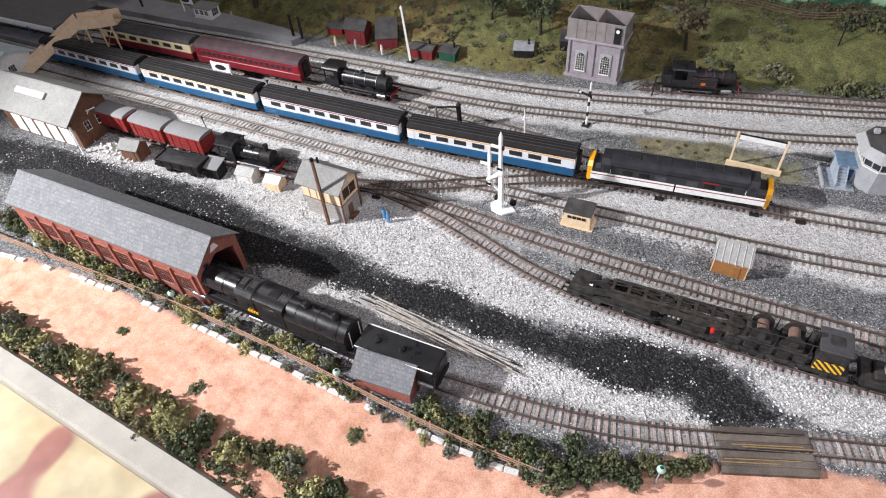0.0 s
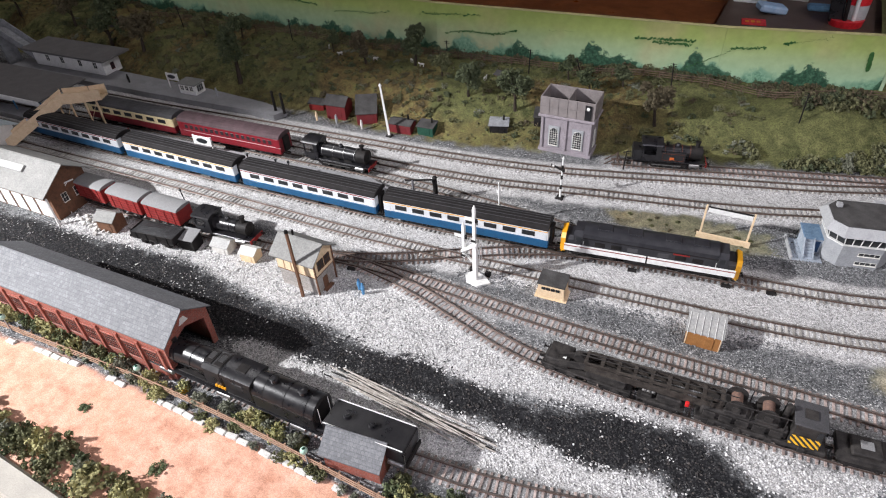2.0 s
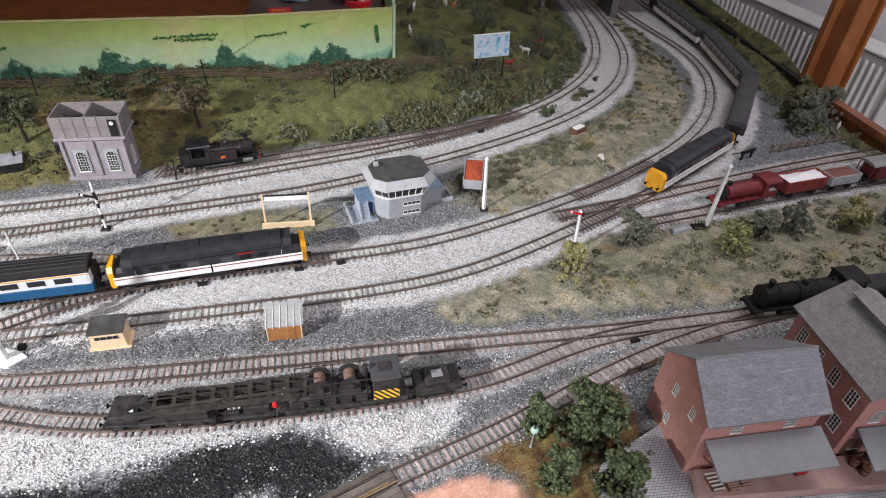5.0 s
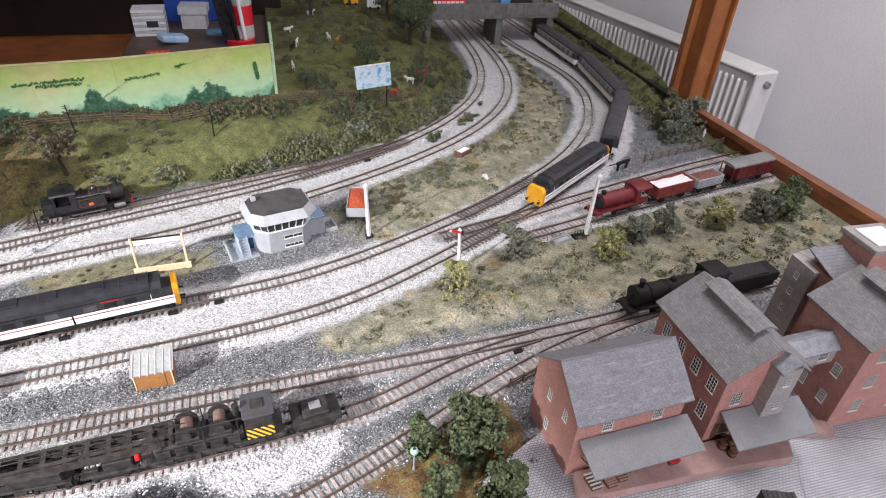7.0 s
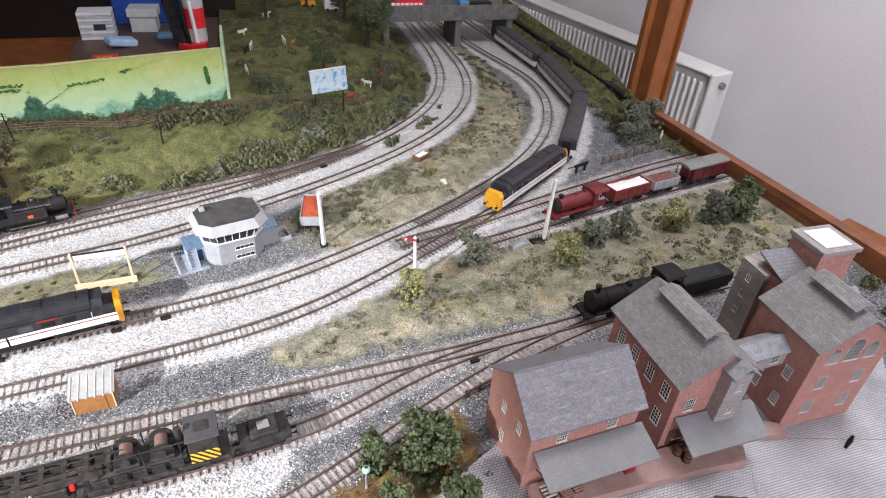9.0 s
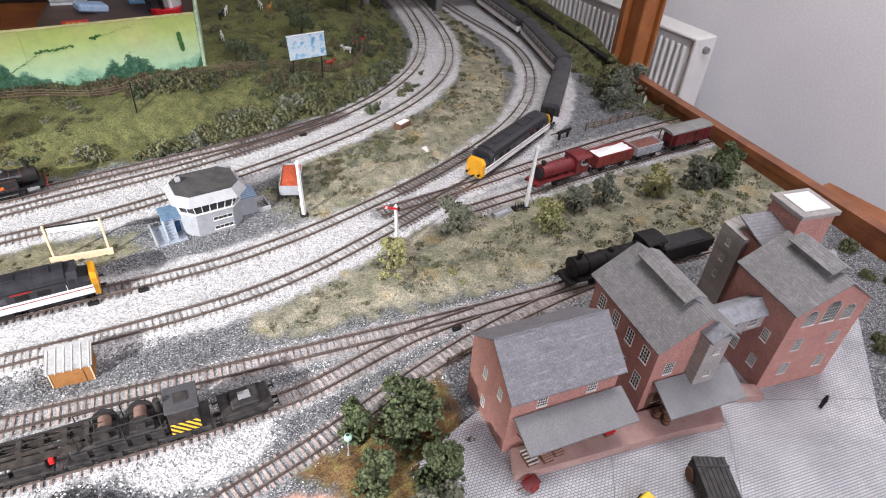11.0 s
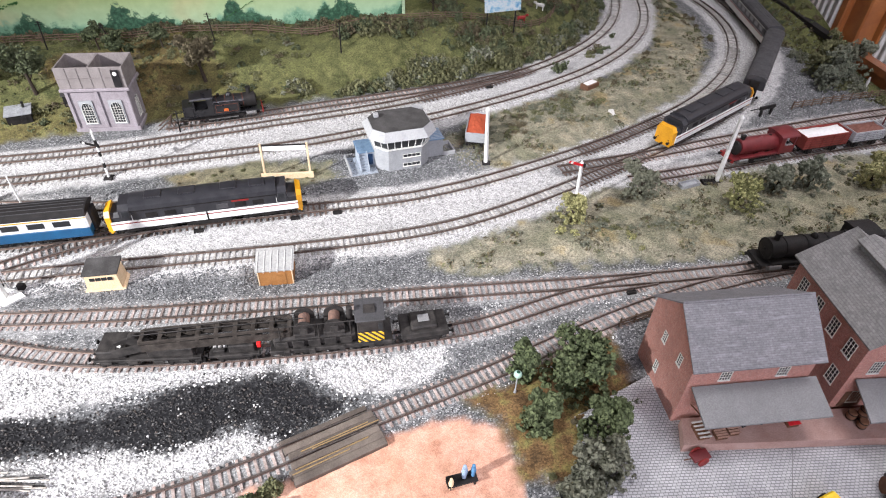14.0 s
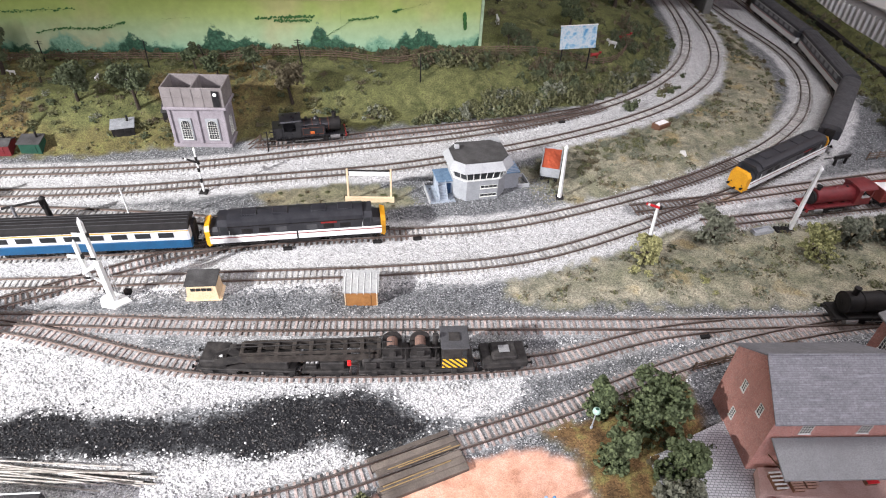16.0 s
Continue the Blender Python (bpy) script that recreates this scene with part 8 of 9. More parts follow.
M_DRYSTRAW = mk("dry_straw_strip", (0.36, 0.25, 0.12), (0.24, 0.16, 0.08), 200, 0.8, 0.3)
for x0, x1, y in ((-0.040, 0.030, -0.0068), (-0.020, 0.046, 0.0062), (-0.030, 0.036, 0.0082), (-0.044, 0.010, -0.0102)):
    cyl_part("straw_strip", M_DRYSTRAW, t, (x0, y, 0.0056), (x1, y + krng.normal(0, .0008), 0.0054), 0.0006, sides=5)

# long rods lying beside the shed road
t = thing("rod_stack", pose(0, 0, 0), "bundle of long thin grey metal rods on the ballast", "rods")
M_ROD = mk("pale_dusty_rod", (0.46, 0.43, 0.39), (0.26, 0.23, 0.20), 160, 0.5, 0.2)
for k in range(18):
    shift = krng.uniform(-.035, .020)
    a = (-0.345 + shift, 0.358 + krng.uniform(-.010, .009), 0.0032 + 0.0011 * (k % 4))
    b = (-0.172 + shift * 1.2, 0.350 + krng.uniform(-.013, .013), 0.0028 + 0.0011 * (k % 4))
    cyl_part("rod", M_ROD if k % 4 else M_SOOT, t, a, b, 0.0008, sides=6)


def lamp_post(x, y, h, globe, label):
    t = thing("yard_lamp", pose(x, y, ground_z(x, y)), label, "lamp post", "yard lamps")
    cyl_part("post", M_GREY, t, (0, 0, -0.003), (0, 0, h), 0.0009, 0.0006, 8)
    cyl_part("base", M_GREY, t, (0, 0, -0.002), (0, 0, 0.004), 0.0018, 0.0012, 8)
    bm = bmesh.new()
    bmesh.ops.create_uvsphere(bm, u_segments=14, v_segments=10, radius=0.0042, matrix=pose(0, 0, h + 0.003))
    part("globe", bm, globe, t, smooth=True)
    cyl_part("cap", M_GREEN, t, (0, 0, h + 0.0062), (0, 0, h + 0.0085), 0.0022, 0.0006, 10)


M_GLOBE = mk("pale_green_globe", (0.42, 0.60, 0.50), (0.34, 0.52, 0.42), 100, 0.35, 0.0)
for x, y in ((-0.318, 0.246), (-0.566, 0.243), (-0.800, 0.221), (0.010, 0.300), (0.268, 0.425)):
    lamp_post(x, y, 0.026, M_GLOBE, "slim yard lamp with a pale green globe")

# signals
M_SIGRED = mk("signal_red", (0.70, 0.02, 0.03), None, 120, 0.45, 0.05)


def post_signal(m, h, label, lean=(0, 0), square=True, arm=None, ladder=True, arm_z=0.8, base=None, banded=False, thick=0.0022):
    t = thing("semaphore_signal", m, label, "signal", "railway signals")
    top = Vector((lean[0], lean[1], h))
    tilted = bmesh.new()
    add_cyl(tilted, (0, 0, -0.004), tuple(top), thick, thick * 0.75, 4 if square else 10)
    part("post", tilted, M_WHITE, t)
    if banded:
        for z in (0.25, 0.5, 0.75):
            bm = bmesh.new()
            add_cyl(bm, tuple(top * z), tuple(top * (z + 0.1)), thick * 1.06, sides=10)
            part("band", bm, M_SOOT, t)
    box_part("base", base or M_SOOT, t, -0.006, 0.006, -0.006, 0.006, -0.003, 0.003, 0.0008)
    bm = bmesh.new()
    add_cyl(bm, tuple(top), tuple(top + Vector((0, 0, 0.005))), thick * 1.1, 0.0003, 6)
    part("finial", bm, M_WHITE, t)
    if arm is not None:
        c = top * arm_z
        bm = bmesh.new()
        add_box(bm, -0.019, 0.002, -0.0032, -0.0024, -0.0018, 0.0018, 0.0002, pose(c.x, c.y, c.z, 0, 18, 0))
        a = part("arm", bm, arm, t)
        bm = bmesh.new()
        add_box(bm, -0.0165, -0.0135, -0.0035, -0.0032, -0.0018, 0.0018, 0, pose(c.x, c.y, c.z, 0, 18, 0))
        part("arm_stripe", bm, M_WHITE, a)
        cyl_part("lamp_case", M_SOOT, t, (c.x + 0.003, c.y - 0.003, c.z - 0.003), (c.x + 0.003, c.y - 0.003, c.z + 0.002), 0.0018)
    if ladder:
        bm = bmesh.new()
        for y in (0.0045, 0.0075):
            add_cyl(bm, (0.003, y, 0), tuple(top * 0.85 + Vector((0.003, y - 0.003, 0))), 0.00035, sides=4)
        for k in range(1, 12):
            p = top * 0.85 * k / 12 + Vector((0.003, 0.006 - 0.0015 * k / 12, 0))
            add_cyl(bm, tuple(p + Vector((0, -0.0015, 0))), tuple(p + Vector((0, 0.0015, 0))), 0.0003, sides=4)
        part("ladder", bm, M_SOOT, t)
    return t


# bracket signal on a white base by the yard throat
t = thing("bracket_signal", pose(-0.289, 0.584, 0), "white bracket signal with two dolls on a splashed white base", "signal", "railway signals")
bm = bmesh.new()
rng = np.random.default_rng(3)
ring = [(0.017 * (1 + 0.35 * rng.normal(0, 0.5)) * math.cos(a), 0.013 * (1 + 0.3 * rng.normal(0, 0.5)) * math.sin(a)) for a in np.linspace(0, 6.28, 13)[:-1]]
add_prism(bm, ring, -0.002, 0.0028)
part("base", bm, M_WHITE, t)
box_part("main_post", M_WHITE, t, -0.0032, 0.0032, -0.0032, 0.0032, 0, 0.066, 0.0005)
tilted_box("bracket", (-0.020, 0, 0.048), (0.004, 0, 0.066), 0.0042, -0.0022, 0.0022, M_WHITE, t)
tilted_box("brace", (-0.001, 0, 0.030), (-0.019, 0, 0.046), 0.0016, -0.0014, 0.0014, M_WHITE, t)
for x, z0, z1 in ((-0.017, 0.036, 0.090), (-0.001, 0.066, 0.122)):
    d = box_part("doll", M_WHITE, t, x - 0.0022, x + 0.0022, -0.0022, 0.0022, z0, z1, 0.0004)
    bm = bmesh.new()
    add_cyl(bm, (x, 0, z1), (x, 0, z1 + 0.006), 0.0026, 0.0004, 6)
    part("finial", bm, M_WHITE, d)
    box_part("arm", M_WHITE, d, x - 0.012, x + 0.003, -0.0040, -0.0026, z1 - 0.018, z1 - 0.0135, 0.0002, m=None)
    box_part("lamp_case", M_SOOT, d, x + 0.0026, x + 0.0056, -0.003, 0.0, z1 - 0.020, z1 - 0.014, 0.0004)
    box_part("counterweight", M_SOOT, d, x - 0.0035, x + 0.0035, -0.0045, -0.0030, z0 + 0.004, z0 + 0.007, 0.0003)
bm = bmesh.new()
for x in (0.005, 0.008):
    add_cyl(bm, (x, 0.004, 0), (x, 0.003, 0.072), 0.0004, sides=4)
for k in range(13):
    add_cyl(bm, (0.005, 0.004, 0.005 * k + 0.006), (0.008, 0.004, 0.005 * k + 0.006), 0.0003, sides=4)
part("ladder", bm, M_WHITE, t)
for x in (-0.012, 0.012):
    box_part("ground_box", M_SOOT, t, x - 0.004, x + 0.004, 0.012, 0.018, -0.002, 0.007, 0.0006)

post_signal(pose(-0.253, 0.822, 0), 0.074, "black and white banded signal post by the water tower", square=False, banded=True, arm=M_SOOT, arm_z=0.75, thick=0.0018, ladder=False)
post_signal(pose(0.629, 0.785, 0), 0.104, "tall white leaning signal post with cast base", lean=(0.006, 0.006), arm=None, thick=0.0036, ladder=False)
bpy.data.objects["semaphore_signal.001"]["label"] = "tall white leaning signal post with a cast black base"
post_signal(pose(0.405, 0.738, 0.006), 0.062, "white signal post with a red arm on grass", lean=(-0.003, 0), arm=M_SIGRED, arm_z=0.98, thick=0.0030, ladder=False)
post_signal(pose(0.292, 0.845, 0), 0.090, "white timber signal post beside the grey wagon", lean=(-0.004, 0), arm=None, thick=0.0034, ladder=False)
post_signal(pose(-0.622, 0.882, 0), 0.100, "tall white post with a black swivel base", lean=(-0.012, 0.004), arm=None, thick=0.0030, ladder=False)
t = thing("track_lamp", pose(-0.312, 0.715, 0), "thin pale lamp post on a dark green base", "lamp post", "yard lamps")
cyl_part("post", M_WHITE, t, (0, 0, 0), (-0.003, 0.001, 0.076), 0.0015, 0.0010, 8)
cyl_part("base", M_GREEN, t, (0, 0, -0.002), (0, 0, 0.008), 0.0055, 0.0045, 10)
bm = bmesh.new()
add_cyl(bm, (-0.004, 0.001, 0.058), (-0.004, 0.001, 0.063), 0.0022, 0.0012, 8)
part("lantern", bm, M_WHITE, t)
# point-side cabinets at the loop signal
t = thing("lever_frame", pose(0.618, 0.782, 0), "black cast lever frame at the signal's foot", "lever frame")
box_part("base", M_SOOT, t, -0.012, 0.010, -0.008, 0.008, -0.002, 0.004, 0.0006)
for k in range(4):
    cyl_part("lever", M_SOOT, t, (-0.008 + 0.005 * k, 0, 0.004), (-0.010 + 0.005 * k, 0.001, 0.013), 0.0007, sides=5)
t = thing("concrete_trough", pose(0.583, 0.775, 0.002, 0, 0, 18), "pale concrete trough with a grey rim in the grass", "trough")
for a in ((-.016, .016, -.006, -.0045, 0, .006), (-.016, .016, .0045, .006, 0, .006), (-.016, -.0145, -.0045, .0045, 0, .006), (.0145, .016, -.0045, .0045, 0, .006), (-.0145, .0145, -.0045, .0045, 0, .003)):
    box_part("slab", M_GREY, t, *a, 0.0003)
t = thing("gravel_bin", pose(0.514, 1.088, 0.004, 0, 0, 35), "small dark box filled with pale gravel", "box")
box_part("box", M_BROWN, t, -.016, .016, -.009, .009, -.002, .009, 0.0006)
box_part("fill", M_CHALK, t, -.013, .013, -.006, .006, .0091, .0100, 0.0003)
t = thing("fallen_slab", pose(0.535, 0.990, 0.003, 18, 12, 25), "pale grey stone slab tilted in the grass", "slab")
box_part("slab", M_STONEWHITE, t, -.013, .013, -.008, .008, -.001, .004, 0.0008)
t = thing("buffer_stop", pose(0.803, 0.986, 0, 0, 0, 20), "black timber buffer stop at the siding end", "buffer stop")
box_part("beam", M_SOOT, t, -.018, .018, -.002, .002, .012, .018, 0.0004)
for x in (-.012, .012):
    box_part("post", M_SOOT, t, x - .0018, x + .0018, -.0018, .0018, -.002, .016, 0.0003)
    tilted_box("brace", (x, 0.002, 0.014), (x, 0.020, 0.001), 0.0012, -0.001, 0.001, M_SOOT, t)
t = thing("buffer_stop", pose(-0.205, 0.963, 0, 0, 0, 12), "rusty rail-built buffer stop behind the tank engine", "buffer stop")
for y in (-.008, .008):
    tilted_box("rail", (-0.018, y, 0.0), (0.004, y, 0.016), 0.0009, -0.0009, 0.0009, M_RAIL, t)
    tilted_box("rail", (0.012, y, 0.0), (0.004, y, 0.016), 0.0009, -0.0009, 0.0009, M_RAIL, t)
box_part("beam", M_RAIL, t, .003, .006, -.014, .014, .012, .016, 0.0003)
# water cranes at the platform end
for x, y, r in ((-0.462, 0.708, 0.0024), (-0.432, 0.728, 0.0044)):
    t = thing("water_crane", pose(x, y, 0), "dark iron water crane at the platform end", "water crane", "water cranes")
    cyl_part("column", M_SOOT if r > 0.003 else M_SLATE, t, (0, 0, -0.002), (-0.001, 0, 0.046), r, r * 0.8, 12)
    cyl_part("base", M_SOOT, t, (0, 0, -0.002), (0, 0, 0.004), r * 1.7, r * 1.3, 12)
    if r < 0.003:
        cyl_part("arm", M_SOOT, t, (-0.001, 0, 0.045), (0.030, 0.012, 0.047), 0.0016, sides=8)
        cyl_part("spout", M_SOOT, t, (0.030, 0.012, 0.047), (0.031, 0.013, 0.034), 0.0014, sides=8)
        cyl_part("counterweight", M_SOOT, t, (-0.012, -0.004, 0.044), (-0.001, 0, 0.045), 0.0018, sides=8)
    else:
        cyl_part("cap", M_SOOT, t, (-0.001, 0, 0.046), (-0.001, 0, 0.049), r, r * 0.4, 12)
bm = bmesh.new()
add_prism(bm, [(-.478, .690), (-.408, .690), (-.400, .728), (-.47, .735)], -0.002, 0.0025)
tagged(part("crane_slab", bm, M_GREY), "grey concrete slab under the water cranes", "slab", kind="structure")
for x in (-0.885, -0.862):
    t = thing("water_crane", pose(x, 0.858, 0.0125), "black water crane on the back platform ramp", "water crane", "water cranes")
    cyl_part("column", M_SOOT, t, (0, 0, -0.002), (-0.001, 0, 0.040), 0.0030, 0.0026, 10)
    cyl_part("cap", M_SOOT, t, (-0.001, 0, 0.040), (-0.001, 0, 0.043), 0.0036, 0.002, 10)
# platform furniture
t = thing("platform_trolley", pose(-0.610, 0.690, 0.0115, 0, 0, 10), "bright blue luggage trolley on the platform", "trolley")
box_part("deck", M_BLUE, t, -.013, .013, -.006, .006, .004, .0058, 0.0003)
for x in (-.013, .0122):
    for z in (.008, .011):
        box_part("rail", M_BLUE, t, x, x + .0008, -.006, .006, z, z + .0008)
for x in (-.008, .008):
    for y in (-.005, .005):
        cyl_part("wheel", M_SOOT, t, (x, y - .0006, .0022), (x, y + .0006, .0022), .0022, sides=10)
for x, y in ((-0.715, 0.668), (-0.775, 0.662), (-0.690, 0.672)):
    t = thing("platform_lamp", pose(x, y, 0.0115), "dark iron platform lamp post", "lamp post", "platform lamps")
    cyl_part("post", M_SOOT, t, (0, 0, 0), (0, 0, 0.026), 0.0007, sides=6)
    cyl_part("lantern", M_PANE, t, (0, 0, 0.026), (0, 0, 0.031), 0.0014, 0.0024, 6)
t = thing("yard_lamp", pose(-0.800, 0.533, 0), "thin dark yard lamp beside the main line", "lamp post", "yard lamps")
cyl_part("post", M_SOOT, t, (0, 0, 0), (-0.004, 0, 0.036), 0.0008, sides=6)
cyl_part("lantern", M_SOOT, t, (-0.004, 0, 0.036), (-0.004, 0, 0.040), 0.0022, 0.0008, 6)
t = thing("loading_gauge", pose(-0.975, 0.437, 0, 0, 0, 10), "white timber loading gauge beside the vans", "loading gauge")
cyl_part("post", M_WHITE, t, (0, 0, 0), (-0.010, 0, 0.052), 0.0019, 0.0016, 6)
cyl_part("arm", M_WHITE, t, (-0.010, 0, 0.050), (0.012, 0.022, 0.056), 0.0012, sides=6)
cyl_part("stay", M_WHITE, t, (-0.006, 0, 0.036), (0.004, 0.014, 0.052), 0.0008, sides=5)
# telegraph poles
for x, y, h, lean in ((0.061, 1.156, 0.055, 0.0), (-0.165, 1.172, 0.050, -0.004), (-0.62, 1.12, 0.050, 0.0), (-0.44, 1.135, 0.05, 0.002), (-0.185, 0.948, 0.038, 0.002), (-0.33, 1.15, 0.045, -0.016), (-1.02, 1.09, 0.05, 0.0), (-1.35, 1.06, 0.05, -0.006)):
    z = ground_z(x, y)
    t = thing("telegraph_pole", pose(x, y, z), "thin black telegraph pole on the bank", "pole", "telegraph poles")
    cyl_part("pole", M_SOOT, t, (0, 0, -0.004), (lean, 0, h), 0.0013, 0.0010, 8)
    for k in (0.88, 0.95):
        cyl_part("crossarm", M_SOOT, t, (lean * k - 0.006, 0, h * k), (lean * k + 0.006, 0.001, h * k), 0.0005, sides=5)
# point levers and tie boxes
for x, y in ((-0.10, 0.695), (0.075, 0.728), (0.43, 0.56), (-0.46, 0.525), (0.33, 1.095), (-0.215, 0.760), (0.02, 0.717)):
    t = thing("point_motor", pose(x, y, 0.001, 0, 0, 10), "small dark point lever box by the rails", "point lever", "point levers")
    box_part("box", M_SOOT, t, -.006, .006, -.0025, .0025, -.001, .0035, 0.0005)
    cyl_part("lever", M_SOOT, t, (0, 0, .003), (.003, 0, .008), .0006, sides=5)

# billboard over the bank
M_POSTER = bpy.data.materials.new("blue_white_poster")
nt, bsdf = nodes_of(M_POSTER)
n = noise_node(nt, 60, 3, 0.6)
nt.links.new(ramp(nt, n.outputs[0], [(0.36, (0.08, 0.26, 0.46)), (0.46, (0.34, 0.50, 0.60)), (0.54, (0.56, 0.60, 0.62)), (0.64, (0.25, 0.42, 0.54))]), bsdf.inputs["Base Color"])
bsdf.inputs["Roughness"].default_value = 0.5
t = thing("billboard", pose(0.371, 1.268, ground_z(0.371, 1.268), 0, 0, 2), "pale blue and white hoarding on short legs", "billboard")
zb = 0.120 - ground_z(0.371, 1.268)
lean = pose(0, 0, zb - 0.020, 0, -5, 0)
box_part("panel", M_POSTER, t, -.036, .036, -.001, .001, -0.023, 0.023, 0.0003, m=lean)
box_part("frame", M_WHITE, t, -.037, .037, -.0016, .0016, 0.0232, 0.0246, 0.0002, m=lean)
for x in (-.028, .028):
    box_part("leg", M_SOOT, t, x - .0012, x + .0012, .0012, .0034, -.004, zb - 0.02)


# small painted figures, kept as plain shapes
def figure(x, y, z, colour, label, h=0.022, turn=0):
    bm = bmesh.new()
    add_cyl(bm, (0, 0, 0), (0, 0, h * 0.5), h * 0.10, h * 0.13, 8)
    add_cyl(bm, (0, 0, h * 0.5), (0, 0, h * 0.82), h * 0.15, h * 0.10, 8)
    bmesh.ops.create_uvsphere(bm, u_segments=8, v_segments=6, radius=h * 0.09, matrix=pose(0, 0, h * 0.91))
    o = part("figurine", bm, colour, None, smooth=True)
    o.matrix_world = pose(x, y, z, 0, 0, turn)
    return tagged(o, label, "figurine", "painted figurines")


for x, y, z, c, lab in ((-1.30, .83, .0125, M_SOOT, "small dark painted figurine on the back platform"), (-1.052, .86, .0125, M_GREY, "small grey painted figurine by the kiosk"), (-0.425, .495, .001, M_BLUE, "blue painted figurine on white chippings"), (-0.415, .490, .001, M_BLUE, "blue painted figurine stooping on white chippings"), (.782, .336, .0022, M_SOOT, "dark painted figurine on the cobbled yard"), (1.055, 1.09, .0, M_STONEWHITE, "pale painted figurine near the board edge"), (-.745, .878, .003, M_GREY, "grey painted figurine before the red hut"), (-.79, .872, .003, M_STRAW, "tan painted figurine before the red hut"), (-.685, .880, .003, M_STONEWHITE, "pale painted figurine by the lean-to hut"), (-.60, .985, .02, M_STONEWHITE, "white painted figurine on the bank"), (-1.079, .652, .0115, M_RED, "small red painted figurine on the island platform")):
    figure(x, y, z, c, lab, 0.020)


def beast(x, y, colour, label, turn=0, size=0.9):
    z = ground_z(x, y)
    bm = bmesh.new()
    add_box(bm, -.011, .010, -.0032, .0032, .008, .0155, .002)
    add_box(bm, .009, .0165, -.0020, .0020, .013, .0185, .0014)
    for dx in (-.008, .007):
        for dy in (-.0022, .0022):
            add_cyl(bm, (dx, dy, 0), (dx, dy, .009), .0010, sides=5)
    bmesh.ops.scale(bm, vec=(size,) * 3, verts=bm.verts)
    o = part("cattle_figurine", bm, colour)
    o.matrix_world = pose(x, y, z, 0, 0, turn)
    tagged(o, label, "figurine", "cattle figurines")


for x, y, c, a in ((.222, 1.643, M_STONEWHITE, 20), (.236, 1.535, M_STONEWHITE, 70), (.226, 1.515, M_SOOT, 60), (.220, 1.418, M_STONEWHITE, 95), (.240, 1.383, M_STONEWHITE, 5), (.314, 1.567, M_STONEWHITE, 100), (.332, 1.552, M_TAN, 60), (.470, 1.370, M_STONEWHITE, 150), (.503, 1.412, M_RED, 10), (.513, 1.424, M_RED, 25), (.420, 1.306, M_RED, 15), (.290, 1.790, M_STONEWHITE, 20)):
    beast(x, y, c, "small cattle model standing in the hill field", a)
for k in range(9):
    beast(-0.92 + 0.07 * k + krng.normal(0, .02), 1.09 + krng.normal(0, .012), M_STONEWHITE, "small white sheep-like model on the bank", krng.uniform(0, 360), 0.5)

# yard clutter round the mills
M_CART = mk("grey_cart_planks", (0.048, 0.046, 0.045), (0.085, 0.08, 0.077), 120, 0.85, 0.5)
t = thing("covered_cart", pose(0.590, 0.284, 0.0022, 0, 0, 72), "grey cart stacked with dark weathered planks", "cart")
box_part("bed", M_CART, t, -.028, .028, -.016, .016, .008, .011, 0.0005)
for z in (.0110, .0152, .0194):
    for j in range(7):
        box_part("plank", M_CART, t, -.0275 + krng.random() * .001, .0265 + krng.random() * .001, -.0158 + .0046 * j, -.0115 + .0046 * j, z, z + .0040, 0.0004)
for x in (-.018, .016):
    box_part("strap", M_CART, t, x - .0012, x + .0012, -.0166, .0172, .0236, .0246, 0.0002)
for x in (-.017, .017):
    for y in (-.0175, .0175):
        cyl_part("wheel", M_BROWN, t, (x, y - .0009, .0075), (x, y + .0009, .0075), .0075, sides=16)
t = thing("handcart", pose(0.425, 0.343, 0.0022, 0, 0, 15), "red two-wheeled handcart by the dock", "cart")
box_part("tray", M_MAROON, t, -.009, .009, -.005, .005, .006, .0085, 0.0005)
for y in (-.006, .006):
    cyl_part("wheel", M_RED, t, (0, y - .0007, .0055), (0, y + .0007, .0055), .0055, sides=14)
cyl_part("handle", M_BROWN, t, (-.009, 0, .007), (-.018, 0, .009), .0006, sides=5)
for x, y, z in ((.584, .372, .0135), (.594, .370, .0135), (.5885, .362, .0135), (.5895, .3685, .0235)):
    t = thing("barrel", pose(x, y, z), "dark red-brown wooden barrel on the loading dock", "barrel", "dock barrels")
    bm = bmesh.new()
    add_cyl(bm, (0, 0, 0), (0, 0, .005), .0038, .0047, 14)
    add_cyl(bm, (0, 0, .005), (0, 0, .010), .0047, .0038, 14)
    part("cask", bm, M_BROWN, t, smooth=True)
    for z2 in (.002, .008):
        cyl_part("hoop", M_SOOT, t, (0, 0, z2 - .0004), (0, 0, z2 + .0004), .0046, sides=14)
M_SACK = mk("pink_crate_timber", (0.42, 0.26, 0.20), (0.34, 0.20, 0.16), 150, 0.8, 0.3)
for x, y, w, d, c, lab in ((.432, .364, .012, .016, M_STONEWHITE, "pale slatted crate on the loading dock"), (.449, .360, .012, .010, M_SACK, "pinkish slatted crate on the loading dock"), (.462, .364, .011, .011, M_SACK, "pinkish timber crate on the loading dock"), (.523, .368, .012, .007, M_SIGRED, "bright red crate on the loading dock")):
    t = thing("crate", pose(x, y, .0135, 0, 0, 6), lab, "crate", "dock crates")
    box_part("body", M_BROWN, t, -w / 2 + .0004, w / 2 - .0004, -d / 2 + .0004, d / 2 - .0004, 0, .005)
    for k in range(5):
        u = -d / 2 + d * k / 4
        box_part("slat", c, t, -w / 2, w / 2, u - .0008, u + .0008, .0050, .0058, 0.0001)
